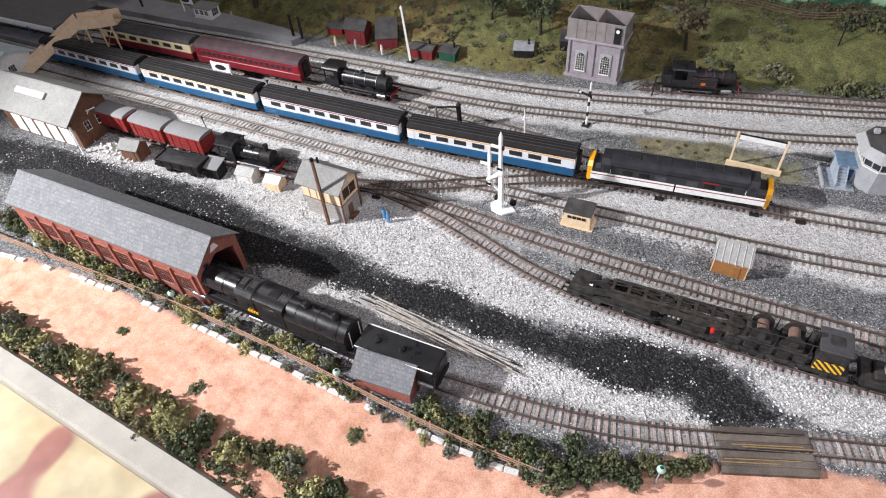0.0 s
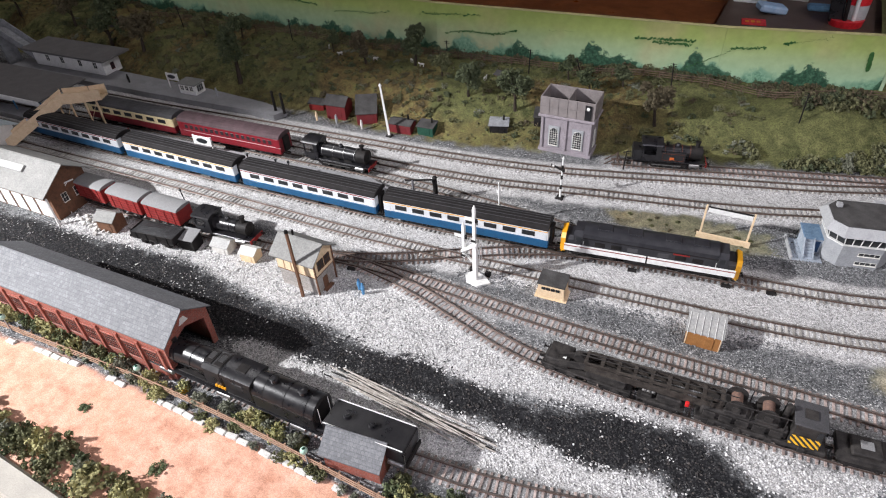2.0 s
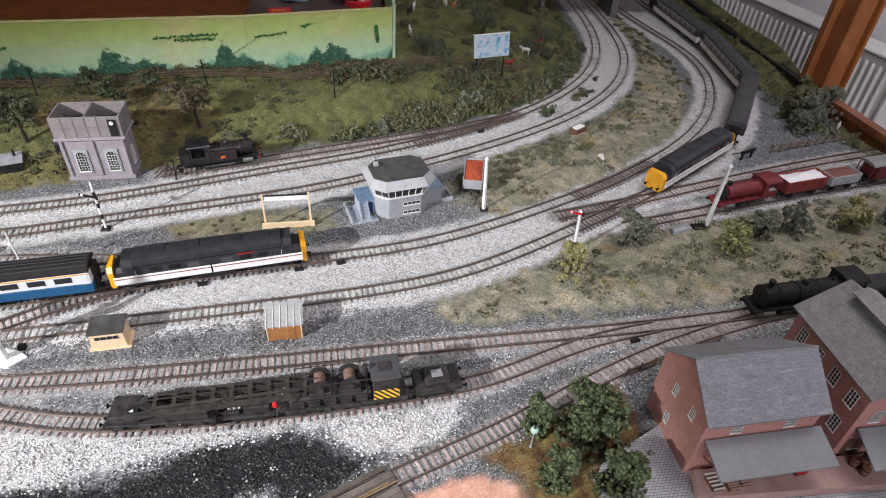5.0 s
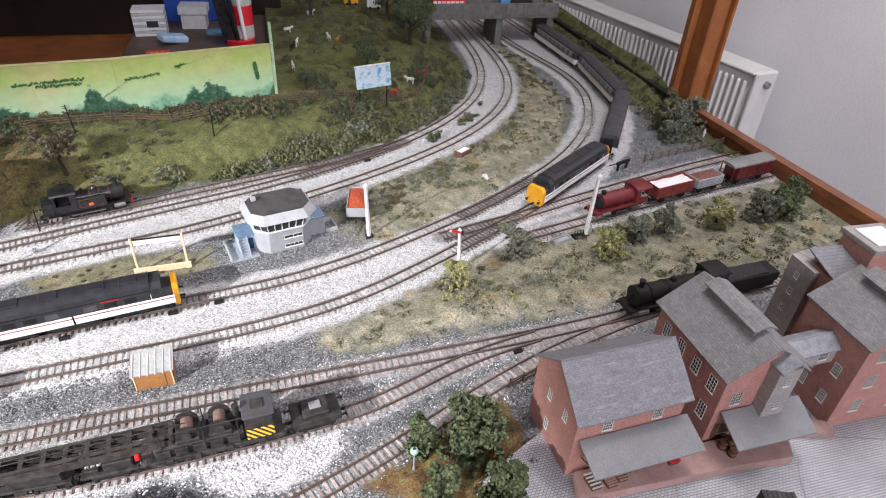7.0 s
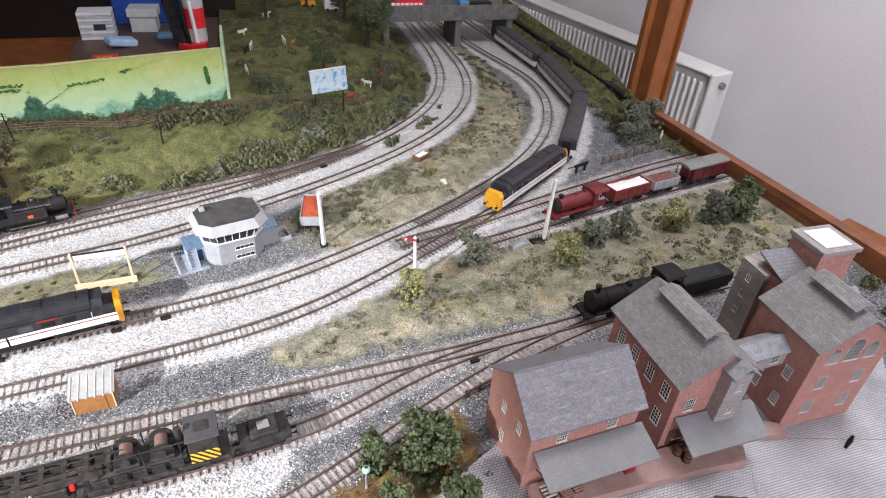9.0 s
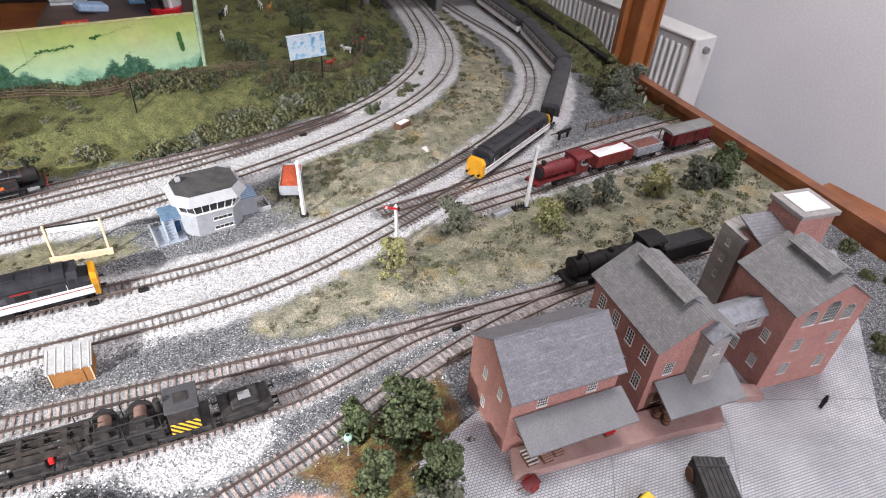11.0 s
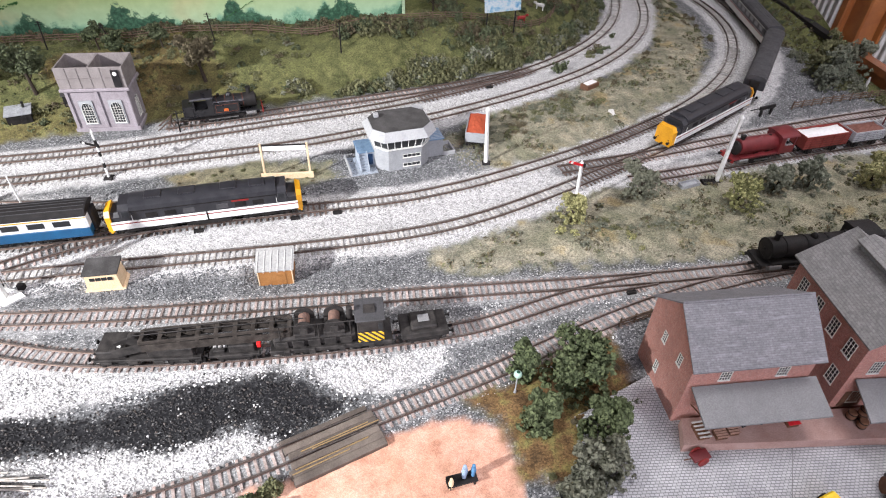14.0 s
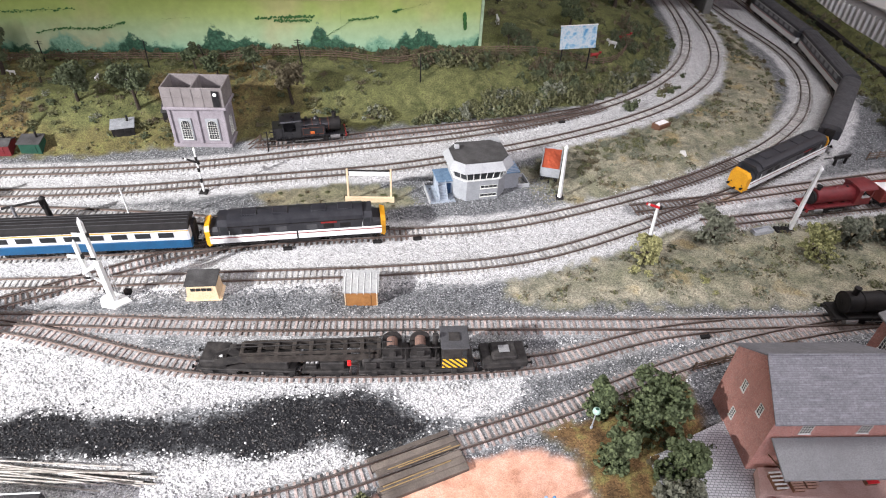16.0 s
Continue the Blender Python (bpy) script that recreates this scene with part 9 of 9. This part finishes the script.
for x, y in ((.475, .372), (.444, .378), (.494, .374)):
    t = thing("barrel", pose(x, y, .0165, 90, 0, 20), "dark barrel lying under the canopy", "barrel", "dock barrels")
    cyl_part("cask", M_SOOT, t, (0, 0, -.005), (0, 0, .005), .0038, sides=12)
t = thing("toy_digger", pose(0.512, 0.286, 0.0022, 0, 0, 20), "bright yellow toy vehicle on the cobbles", "toy vehicle")
M_TOY = mk("toy_yellow_plastic", (0.82, 0.55, 0.01), (0.78, 0.50, 0.01), 60, 0.4, 0.05)
box_part("body", M_TOY, t, -.018, .018, -.010, .010, .004, .013, 0.002)
box_part("cab", M_TOY, t, -.004, .012, -.008, .008, .013, .022, 0.0015)
for x in (-.011, .011):
    for y in (-.0105, .0105):
        cyl_part("wheel", M_SOOT, t, (x, y - .0015, .0045), (x, y + .0015, .0045), .0045, sides=14)
t = thing("garden_bench", pose(0.206, 0.333, 0.0, 0, 0, 12), "dark bench with small blue and yellow painted shapes", "bench")
box_part("seat", M_SOOT, t, -.014, .014, -.004, .004, .005, .0065, 0.0003)
box_part("back", M_SOOT, t, -.014, .014, .0035, .0045, .0065, .012, 0.0003)
for x in (-.011, .011):
    box_part("leg", M_SOOT, t, x - .0008, x + .0008, -.0035, .0035, -.001, .005)
figure(0.208, 0.3360, 0.006, M_PALEBLUE, "blue and white painted figurine on a dark bench", 0.020)
figure(0.196, 0.3290, 0.001, M_STRAW, "tan painted figurine beside a dark bench", 0.017)
figure(0.216, 0.3375, 0.006, M_BLUE, "blue painted figurine on a dark bench", 0.018)
t = thing("scrap_heap", pose(-0.905, 0.435, 0), "heap of pale rubble beside the vans", "rubble")
for k in range(26):
    x, y = krng.normal(0, .02), krng.normal(0, .010)
    box_part("stone", M_STONEWHITE, t, -.003, .003, -.002, .002, -.001, .003, 0.0006, m=pose(x, y, .001 + .003 * krng.random(), krng.uniform(-30, 30), krng.uniform(-30, 30), krng.uniform(0, 360)))
for k in range(12):
    x, y = krng.uniform(-1.0, -.30), krng.uniform(.15, .215)
    bush(x, y, 3, 0.12, 0.5)


# ---- backdrop, board edges and the room ----
M_SCENE = bpy.data.materials.new("painted_fields")
nt, bsdf = nodes_of(M_SCENE)
tc = nt.nodes.new("ShaderNodeTexCoord").outputs["Object"]
sep = nt.nodes.new("ShaderNodeSeparateXYZ")
nt.links.new(tc, sep.inputs[0])
zz = nt.nodes.new("ShaderNodeMapRange")
zz.inputs["From Min"].default_value, zz.inputs["From Max"].default_value = 0.05, 0.16
nt.links.new(sep.outputs[2], zz.inputs["Value"])
wash = noise_node(nt, 7, 3, 0.5, tc)
field = ramp(nt, zz.outputs[0], [(0.0, (0.34, 0.55, 0.38)), (0.40, (0.42, 0.56, 0.30)), (0.72, (0.40, 0.50, 0.15)), (1.0, (0.32, 0.40, 0.085))])
field = mix(nt, ramp(nt, wash.outputs[0], [(0.47, (0, 0, 0)), (0.66, (0.55, 0.55, 0.55))]), field, (0.58, 0.47, 0.25))
brush = noise_node(nt, 60, 4, 0.6, tc)
field = mix(nt, 0.18, field, ramp(nt, brush.outputs[0], [(0.3, (0.25, 0.25, 0.25)), (0.7, (0.8, 0.8, 0.8))]), "OVERLAY")


def below(nt, scale, base, swing, ragged, feather=0.006):
    """1 under an uneven painted line with dabbed, leafy edges, 0 above it."""
    n = noise_node(nt, scale, 2, 0.5, None)
    flat = nt.nodes.new("ShaderNodeVectorMath")
    flat.operation = "MULTIPLY"
    flat.inputs[1].default_value = (1, 1, 0)
    nt.links.new(tc, flat.inputs[0])
    nt.links.new(flat.outputs[0], n.inputs["Vector"])
    leafy = noise_node(nt, 85, 5, 0.7, tc)
    a = nt.nodes.new("ShaderNodeMath")
    a.operation = "MULTIPLY_ADD"
    a.inputs[1].default_value, a.inputs[2].default_value = swing, base - ragged / 2
    nt.links.new(n.outputs[0], a.inputs[0])
    b = nt.nodes.new("ShaderNodeMath")
    b.operation = "MULTIPLY_ADD"
    b.inputs[1].default_value = ragged
    nt.links.new(leafy.outputs[0], b.inputs[0])
    nt.links.new(a.outputs[0], b.inputs[2])
    g = nt.nodes.new("ShaderNodeMath")
    g.operation = "SUBTRACT"
    nt.links.new(b.outputs[0], g.inputs[0])
    nt.links.new(sep.outputs[2], g.inputs[1])
    edge = nt.nodes.new("ShaderNodeMapRange")
    edge.inputs["From Min"].default_value, edge.inputs["From Max"].default_value = 0.0, feather
    nt.links.new(g.outputs[0], edge.inputs["Value"])
    return edge.outputs[0]


dab = noise_node(nt, 170, 5, 0.7, tc)
far_hedge = ramp(nt, dab.outputs[0], [(0.35, (0.10, 0.24, 0.15)), (0.52, (0.21, 0.40, 0.26)), (0.68, (0.33, 0.50, 0.33))])
near_hedge = ramp(nt, dab.outputs[0], [(0.36, (0.010, 0.042, 0.022)), (0.52, (0.030, 0.095, 0.052)), (0.68, (0.085, 0.19, 0.11))])
painted = mix(nt, below(nt, 17, 0.026, 0.095, 0.045, 0.010), field, far_hedge)
painted = mix(nt, below(nt, 11, -0.034, 0.200, 0.060), painted, near_hedge)
nt.links.new(painted, bsdf.inputs["Base Color"])
bsdf.inputs["Roughness"].default_value = 0.6
back = thing("backdrop_board", pose(0, 0, 0), "painted green backdrop board of fields and hedges", "backdrop", kind="structure")
M_EDGE = mk("pale_green_edge", (0.46, 0.60, 0.40), None, 60, 0.6)
for a, b in zip(BACKDROP, BACKDROP[1:]):
    tilted_box("board", (*a, 0), (*b, 0), 0.003, 0.02, 0.153, M_SCENE, back)
    tilted_box("top_edge", (*a, 0), (*b, 0), 0.003, 0.1535, 0.1560, mk("ochre_edge", (0.55, 0.52, 0.25), None, 60, 0.7), back)
box_part("end_strip", M_EDGE, back, 0.176, 0.182, 1.315, 1.46, 0.05, 0.160, 0.001)
# painted hedgerows and trees on the board
rng = np.random.default_rng(31)
M_DAB = mk("painted_hedge", (0.035, 0.11, 0.03), (0.07, 0.19, 0.06), 160, 0.8, 0.1)


def painted_row(x0, z0, x1, z1, n, r0, r1, wiggle=0.0):
    bm = bmesh.new()
    n, r0, r1 = int(n * 2.6), r0 * 0.7, r1 * 0.85
    for k in range(n):
        u = k / max(1, n - 1)
        x, z = x0 + (x1 - x0) * u, z0 + (z1 - z0) * u + wiggle * math.sin(u * 7) + rng.normal(0, 0.0012)
        y = float(np.interp(x, *zip(*BACKDROP))) - 0.0042
        r = rng.uniform(r0, r1)
        add_cyl(bm, (x, y, z), (x + 0.0002, y - 0.0005, z), r, r * 0.8, 7)
    part("painted_hedgerow", bm, M_DAB, back)


painted_row(-0.161, 0.067, -0.074, 0.119, 26, 0.0004, 0.0013, 0.001)
painted_row(-0.085, 0.116, -0.028, 0.121, 20, 0.0006, 0.0022)
painted_row(0.000, 0.130, 0.018, 0.134, 10, 0.0010, 0.0026)
painted_row(0.020, 0.134, 0.075, 0.146, 14, 0.0003, 0.0009)
painted_row(0.146, 0.092, 0.143, 0.122, 22, 0.0030, 0.0058)
painted_row(-0.225, 0.115, -0.155, 0.116, 22, 0.0010, 0.0026)
painted_row(-0.43, 0.118, -0.38, 0.120, 6, 0.0004, 0.0009)
painted_row(-0.66, 0.092, -0.50, 0.109, 34, 0.0008, 0.0026, 0.003)
painted_row(-0.72, 0.130, -0.58, 0.137, 26, 0.0006, 0.0022)
painted_row(-0.26, 0.120, -0.15, 0.124, 28, 0.0008, 0.0032)
painted_row(-1.15, 0.125, -1.00, 0.120, 18, 0.0010, 0.0028)
painted_row(-0.95, 0.108, -0.80, 0.122, 22, 0.0006, 0.0018, 0.002)

# the layout's wooden edge
edge = thing("board_edge", pose(0, 0, 0), "varnished orange-brown pine edge of the layout", "board edge", kind="structure")
tilted_box("top_rail", (1.078, 1.19, 0), (1.140, 0.20, 0), 0.011, 0.020, 0.034, M_RAILWOOD, edge)
tilted_box("inner_face", (1.082, 1.19, 0), (1.128, 0.20, 0), 0.005, -0.06, 0.0195, M_RAILWOOD, edge)
tilted_box("top_rail", (1.075, 1.215, 0), (1.06, 2.25, 0), 0.009, 0.02, 0.03, M_SOOT, edge)
post = thing("pine_post", pose(-0.016, -0.012, 0), "varnished pine upright with a moulded edge", "post", kind="structure")
box_part("post", M_WOOD, post, 1.112, 1.150, 1.235, 1.290, -0.7, 1.0, 0.003)
box_part("moulding", M_WOOD, post, 1.1505, 1.157, 1.222, 1.250, -0.7, 1.0, 0.003)
box_part("moulding", M_WOOD, post, 1.096, 1.1115, 1.278, 1.300, -0.7, 1.0, 0.003)
# near edge and the cloth below it
bm = bmesh.new()
add_extrude(bm, [(0.070, -0.03), (0.0985, -0.03), (0.1005, 0.004), (0.0970, 0.009), (0.0730, 0.009), (0.0700, 0.004)], -2.2, 0.35)
M_SILL = mk("dull_cream_sill", (0.40, 0.375, 0.33), (0.33, 0.31, 0.275), 30, 0.6, 0.1)
tagged(part("front_rail", bm, M_SILL), "plain cream rounded front edge of the layout", "board edge", kind="structure")
M_CLOTH = bpy.data.materials.new("patterned_cloth")
nt, bsdf = nodes_of(M_CLOTH)
n1, n2 = noise_node(nt, 6.0, 2, 0.4), noise_node(nt, 30, 3, 0.5)
c = ramp(nt, n1.outputs[0], [(0.40, (0.24, 0.09, 0.07)), (0.43, (0.36, 0.29, 0.17)), (0.55, (0.40, 0.34, 0.22)), (0.60, (0.22, 0.09, 0.075))])
c.node.color_ramp.interpolation = "EASE"
nt.links.new(mix(nt, 0.4, c, ramp(nt, n2.outputs[0], [(0.3, (0.3, 0.3, 0.25)), (0.7, (0.75, 0.75, 0.7))]), "OVERLAY"), bsdf.inputs["Base Color"])
bsdf.inputs["Roughness"].default_value = 0.5
bm = bmesh.new()
add_box(bm, -2.2, 0.25, -0.75, 0.0695, -0.045, -0.022)
tagged(part("table_cloth", bm, M_CLOTH), "cream, red and ochre patterned cloth on a side table", "tablecloth")
bm = bmesh.new()
add_box(bm, -2.15, 0.22, -0.72, 0.06, -0.74, -0.046)
tagged(part("side_table", bm, M_WOOD), "plain wooden side table under the cloth", "table")
bm = bmesh.new()
add_box(bm, -2.2, 1.09, 0.1005, 2.2, -0.05, -0.006)
tagged(part("baseboard", bm, M_WOOD), "plain timber baseboard carrying the layout", "baseboard", kind="structure")
bm = bmesh.new()
add_box(bm, 0.26, 1.13, 0.02, 0.1003, -0.05, 0.0)
tagged(part("baseboard_front", bm, M_COBBLE), "cobbled front strip of the yard board", "baseboard", kind="structure")
for x in (-2.0, -0.6, 0.9):
    for y in (0.25, 2.0):
        t = thing("trestle_leg", pose(x, y, -0.05), "plain timber leg under the baseboard", "leg")
        box_part("leg", M_WOOD, t, -.025, .025, -.025, .025, -.70, 0)

# road bridge over the curve
M_ABUT = mk("dark_stone", (0.10, 0.10, 0.095), (0.16, 0.155, 0.145), 70, 0.9, 0.5)
t = thing("road_bridge", pose(0.755, 1.786, 0), "grey stone road bridge with piers over the tracks", "bridge")
box_part("deck", M_ABUT, t, -.22, .235, -.03, .08, .082, .090, 0.001)
box_part("parapet", M_ABUT, t, -.22, .235, -.036, -.0305, .077, .118, 0.001)
box_part("parapet", M_ABUT, t, -.22, .235, .0805, .086, .082, .118, 0.001)
for x in (.061, .217):
    box_part("pier", M_ABUT, t, x - .010, x + .010, -.028, .078, -.004, .0818, 0.002)
for k in range(14):
    box_part("parapet_panel", M_ABUT, t, -.215 + .0322 * k, -.188 + .0322 * k, -.0374, -.0361, .086, .112, 0.0004)
box_part("abutment", M_ABUT, t, -.22, -.14, -.025, .078, -.004, .0818, 0.002)
for x, c, w, lab in ((.675, M_SIGRED, .098, "bright red model bus on the bridge"), (.845, M_BLUE, .030, "blue model lorry cab and dark trailer on the bridge")):
    v = thing("model_vehicle", pose(x, 1.815, .090), lab, "vehicle", "bridge vehicles")
    box_part("body", c, v, -w / 2, w / 2, -.014, .014, .004, .046 if c is M_SIGRED else .026, 0.002)
    if c is M_SIGRED:
        for z in (.018, .034):
            for k in range(7):
                box_part("window", M_WHITE, v, -w / 2 + .004 + .0130 * k, -w / 2 + .0140 + .0130 * k, -.0146, -.0138, z, z + .006)
    else:
        box_part("trailer", M_SOOT, v, .017, .085, -.013, .013, .005, .022, 0.002)
    for k in (-.35, .35):
        for y in (-.0125, .0125):
            cyl_part("wheel", M_SOOT, v, (w * k, y - .0015, .004), (w * k, y + .0015, .004), .004, sides=12)
for x, c, lab in ((.480, M_WHITE, "white model lorry on the hill road"), (.415, M_YELLOW, "small yellow model car on the hill road")):
    z = ground_z(x, 1.915)
    v = thing("model_vehicle", pose(x, 1.915, z), lab, "vehicle", "hill vehicles")
    box_part("body", c, v, -.02, .02, -.012, .012, .004, .030 if c is M_WHITE else .016, 0.002)
    for k in (-.012, .012):
        for y in (-.011, .011):
            cyl_part("wheel", M_SOOT, v, (k, y - .0015, .004), (k, y + .0015, .004), .004, sides=12)

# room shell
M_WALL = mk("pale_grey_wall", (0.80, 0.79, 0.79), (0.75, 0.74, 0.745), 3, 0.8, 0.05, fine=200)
# Unseen walls and ceiling coloured dark so that less light bounces back.
M_LOWBOUNCE = mk("low_bounce_plaster", (0.30, 0.28, 0.27), (0.26, 0.245, 0.24), 3, 0.85, 0.05, fine=200)
M_DARK = mk("dark_varnished_shelf", (0.014, 0.009, 0.007), (0.024, 0.014, 0.010), 8, 0.5, 0.1)


def shell(name, label, material, m, *box):
    bm = bmesh.new()
    add_box(bm, *box)
    o = part(name, bm, material)
    o.matrix_world = m
    return tagged(o, label, name.split("_")[0], kind="structure")


shell("wall_right", "plain pale grey plaster wall", M_WALL, pose(1.44, 1.2, 0, 0, 0, 12.3), 0, 0.1, -3.6, 2.3, -0.75, 1.7)
shell("wall_back", "warm orange-brown panelled back wall", M_WOOD, pose(0, 0, 0), -3.2, 1.3, 2.75, 2.85, -0.75, 1.7)
shell("wall_left", "plain unseen wall, coloured dark to cut bounce", M_LOWBOUNCE, pose(0, 0, 0), -3.3, -3.2, -2.4, 2.85, -0.75, 1.7)
shell("wall_front", "plain wall behind the viewer, coloured dark to cut bounce", M_LOWBOUNCE, pose(0, 0, 0), -3.2, 2.5, -2.5, -2.4, -0.75, 1.7)
shell("ceiling", "plain unseen ceiling, coloured dark to cut bounce", M_LOWBOUNCE, pose(0, 0, 0), -3.2, 2.5, -2.4, 2.75, 1.70, 1.78)
shell("floor", "dark carpeted floor", M_DARK, pose(0, 0, 0), -3.2, 2.5, -2.4, 2.75, -0.80, -0.75)

# radiator by the post
t = thing("radiator", pose(1.310, 1.27, -0.036, 0, 0, 12.3), "white ribbed panel radiator with a round valve", "radiator")
M_RAD = mk("radiator_enamel", (0.72, 0.71, 0.68), (0.66, 0.65, 0.62), 20, 0.4, 0.0)
box_part("panel", M_RAD, t, -.004, .012, 0.0, 1.0, -.50, .098, 0.004)
for k in range(50):
    y = 0.022 + k * 0.0193
    box_part("rib", M_RAD, t, -.014, -.0045, y - .0055, y + .0055, -.49, .080, 0.004)
box_part("top_grille", M_RAD, t, -.016, .060, 0.0, 1.0, .0985, .106, 0.002)
box_part("side_panel", M_RAD, t, -.014, .060, -.012, -.0005, -.50, .106, 0.003)
bm = bmesh.new()
add_cyl(bm, (0.024, -0.012, 0.076), (0.024, -0.022, 0.076), 0.009, 0.008, 18)
part("valve_cap", bm, M_STEEL, t, smooth=True)
shell("skirting_shelf", "pine shelf board along the wall", M_WOOD, pose(1.36, 0.72, 0, 0, 0, 12.3), -0.16, 0.06, -1.4, 0.12, -0.14, -0.10)
t = thing("leaflet", pose(1.27, 0.62, -0.099, 0, 0, 12), "bright yellow leaflet on the pine shelf", "leaflet")
box_part("paper", M_TOY, t, -.07, .07, -.10, .10, 0, .002, 0.0005)
box_part("picture", M_BLUE, t, -.02, .03, -.05, .02, .002, .0025)

# desk and shelf behind the backdrop
t = thing("desk", pose(0, 0, 0), "grey-brown desk top behind the backdrop", "desk")
M_DESK = mk("grey_brown_laminate", (0.10, 0.07, 0.055), (0.08, 0.055, 0.045), 10, 0.5, 0.1)
box_part("top", M_DESK, t, -0.152, 0.20, 1.36, 1.92, 0.030, 0.055, 0.002)
for x in (-0.12, 0.17):
    box_part("leg", M_DARK, t, x - .02, x + .02, 1.60, 1.66, -.75, .030)
t = thing("dark_cabinet", pose(0, 0, 0), "near-black wooden cabinet behind the desk", "cabinet")
box_part("body", M_DARK, t, -3.1, 0.22, 1.98, 2.40, -.75, 0.80, 0.004)
box_part("shelf", M_RAILWOOD, t, -3.1, -0.16, 1.40, 1.80, 0.00, 0.03, 0.003)
box_part("ledge", M_ABUT, t, -3.1, -0.05, 1.80, 1.975, 0.225, 0.245, 0.003)
M_DULL = mk("dull_white_card", (0.46, 0.46, 0.45), (0.38, 0.38, 0.375), 60, 0.6, 0.1)
t = thing("case_stack", pose(-0.104, 1.765, 0.055, 0, 0, 2), "stack of clear white disc cases on the desk", "disc cases")
for k in range(9):
    box_part("case", M_DULL if k % 2 else M_BLUEGREY_W, t, -.037, .037, -.028, .028, .0070 * k, .0070 * k + .0060, 0.0006)
box_part("barcode_label", M_PANE, t, -.006, .020, -.0288, -.0282, .022, .036)
t = thing("ring_binder", pose(0.010, 1.885, 0.055, 0, 0, 3), "blue ring binder standing on the desk", "binder")
box_part("cover", mk("binder_blue", (0.02, 0.06, 0.30), None, 30, 0.5), t, -.09, .11, -.02, .02, 0, .22, 0.003)
t = thing("paper_stack", pose(-0.004, 1.815, 0.055, 0, 0, -4), "white card box with a sheet on top", "paper")
box_part("box", M_DULL, t, -.030, .030, -.025, .025, 0, .036, 0.001)
box_part("sheet", M_DULL, t, -.034, .036, -.028, .028, .0365, .056, 0.001)
t = thing("blue_packet", pose(-0.050, 1.680, 0.055, 0, 10, 25), "crumpled pale blue paper packet", "packet")
box_part("packet", mk("pale_blue_paper", (0.26, 0.40, 0.58), (0.40, 0.52, 0.66), 60, 0.6, 0.3), t, -.032, .032, -.02, .02, .003, .020, 0.004)
t = thing("red_card", pose(-0.075, 1.600, 0.055, 0, 0, 8), "small red card with yellow marks", "card")
box_part("card", M_SIGRED, t, -.026, .026, -.02, .02, 0, .002, 0.0004)
for k in range(3):
    box_part("mark", M_YELLOW, t, -.018 + .012 * k, -.010 + .012 * k, -.006, .006, .0021, .0026)
t = thing("pen_pot", pose(0.108, 1.660, 0.055), "red and white pot holding black pens and scissors", "pen pot")
bm = bmesh.new()
add_cyl(bm, (0, 0, 0), (0, 0, .014), .034, .036, 24)
part("base", bm, M_SIGRED, t, smooth=True)
cyl_part("drum", M_DULL, t, (0.012, .01, .014), (0.012, .01, .15), .024, sides=20)
cyl_part("band", M_SIGRED, t, (0.012, .01, .045), (0.012, .01, .09), .0245, sides=20)
for k in range(7):
    a = k * 0.9
    cyl_part("pen", M_SOOT if k % 3 else M_WHITE, t, (.020 * math.cos(a), .020 * math.sin(a), .014), (.026 * math.cos(a) - .01, .028 * math.sin(a), .11 + .01 * (k % 3)), .0045, sides=8)
box_part("holder", M_BLACK, t, -.034, -.006, -.018, .010, .012, .13, 0.002, m=pose(0, 0, 0, 0, -9, 0))
t = thing("blue_cloth", pose(0.060, 1.740, 0.055, 0, 0, 5), "folded pale blue cloth on the desk", "cloth")
box_part("fold", mk("blue_cloth_weave", (0.16, 0.32, 0.48), None, 80, 0.9, 0.5), t, -.035, .025, -.015, .015, 0, .012, 0.004)
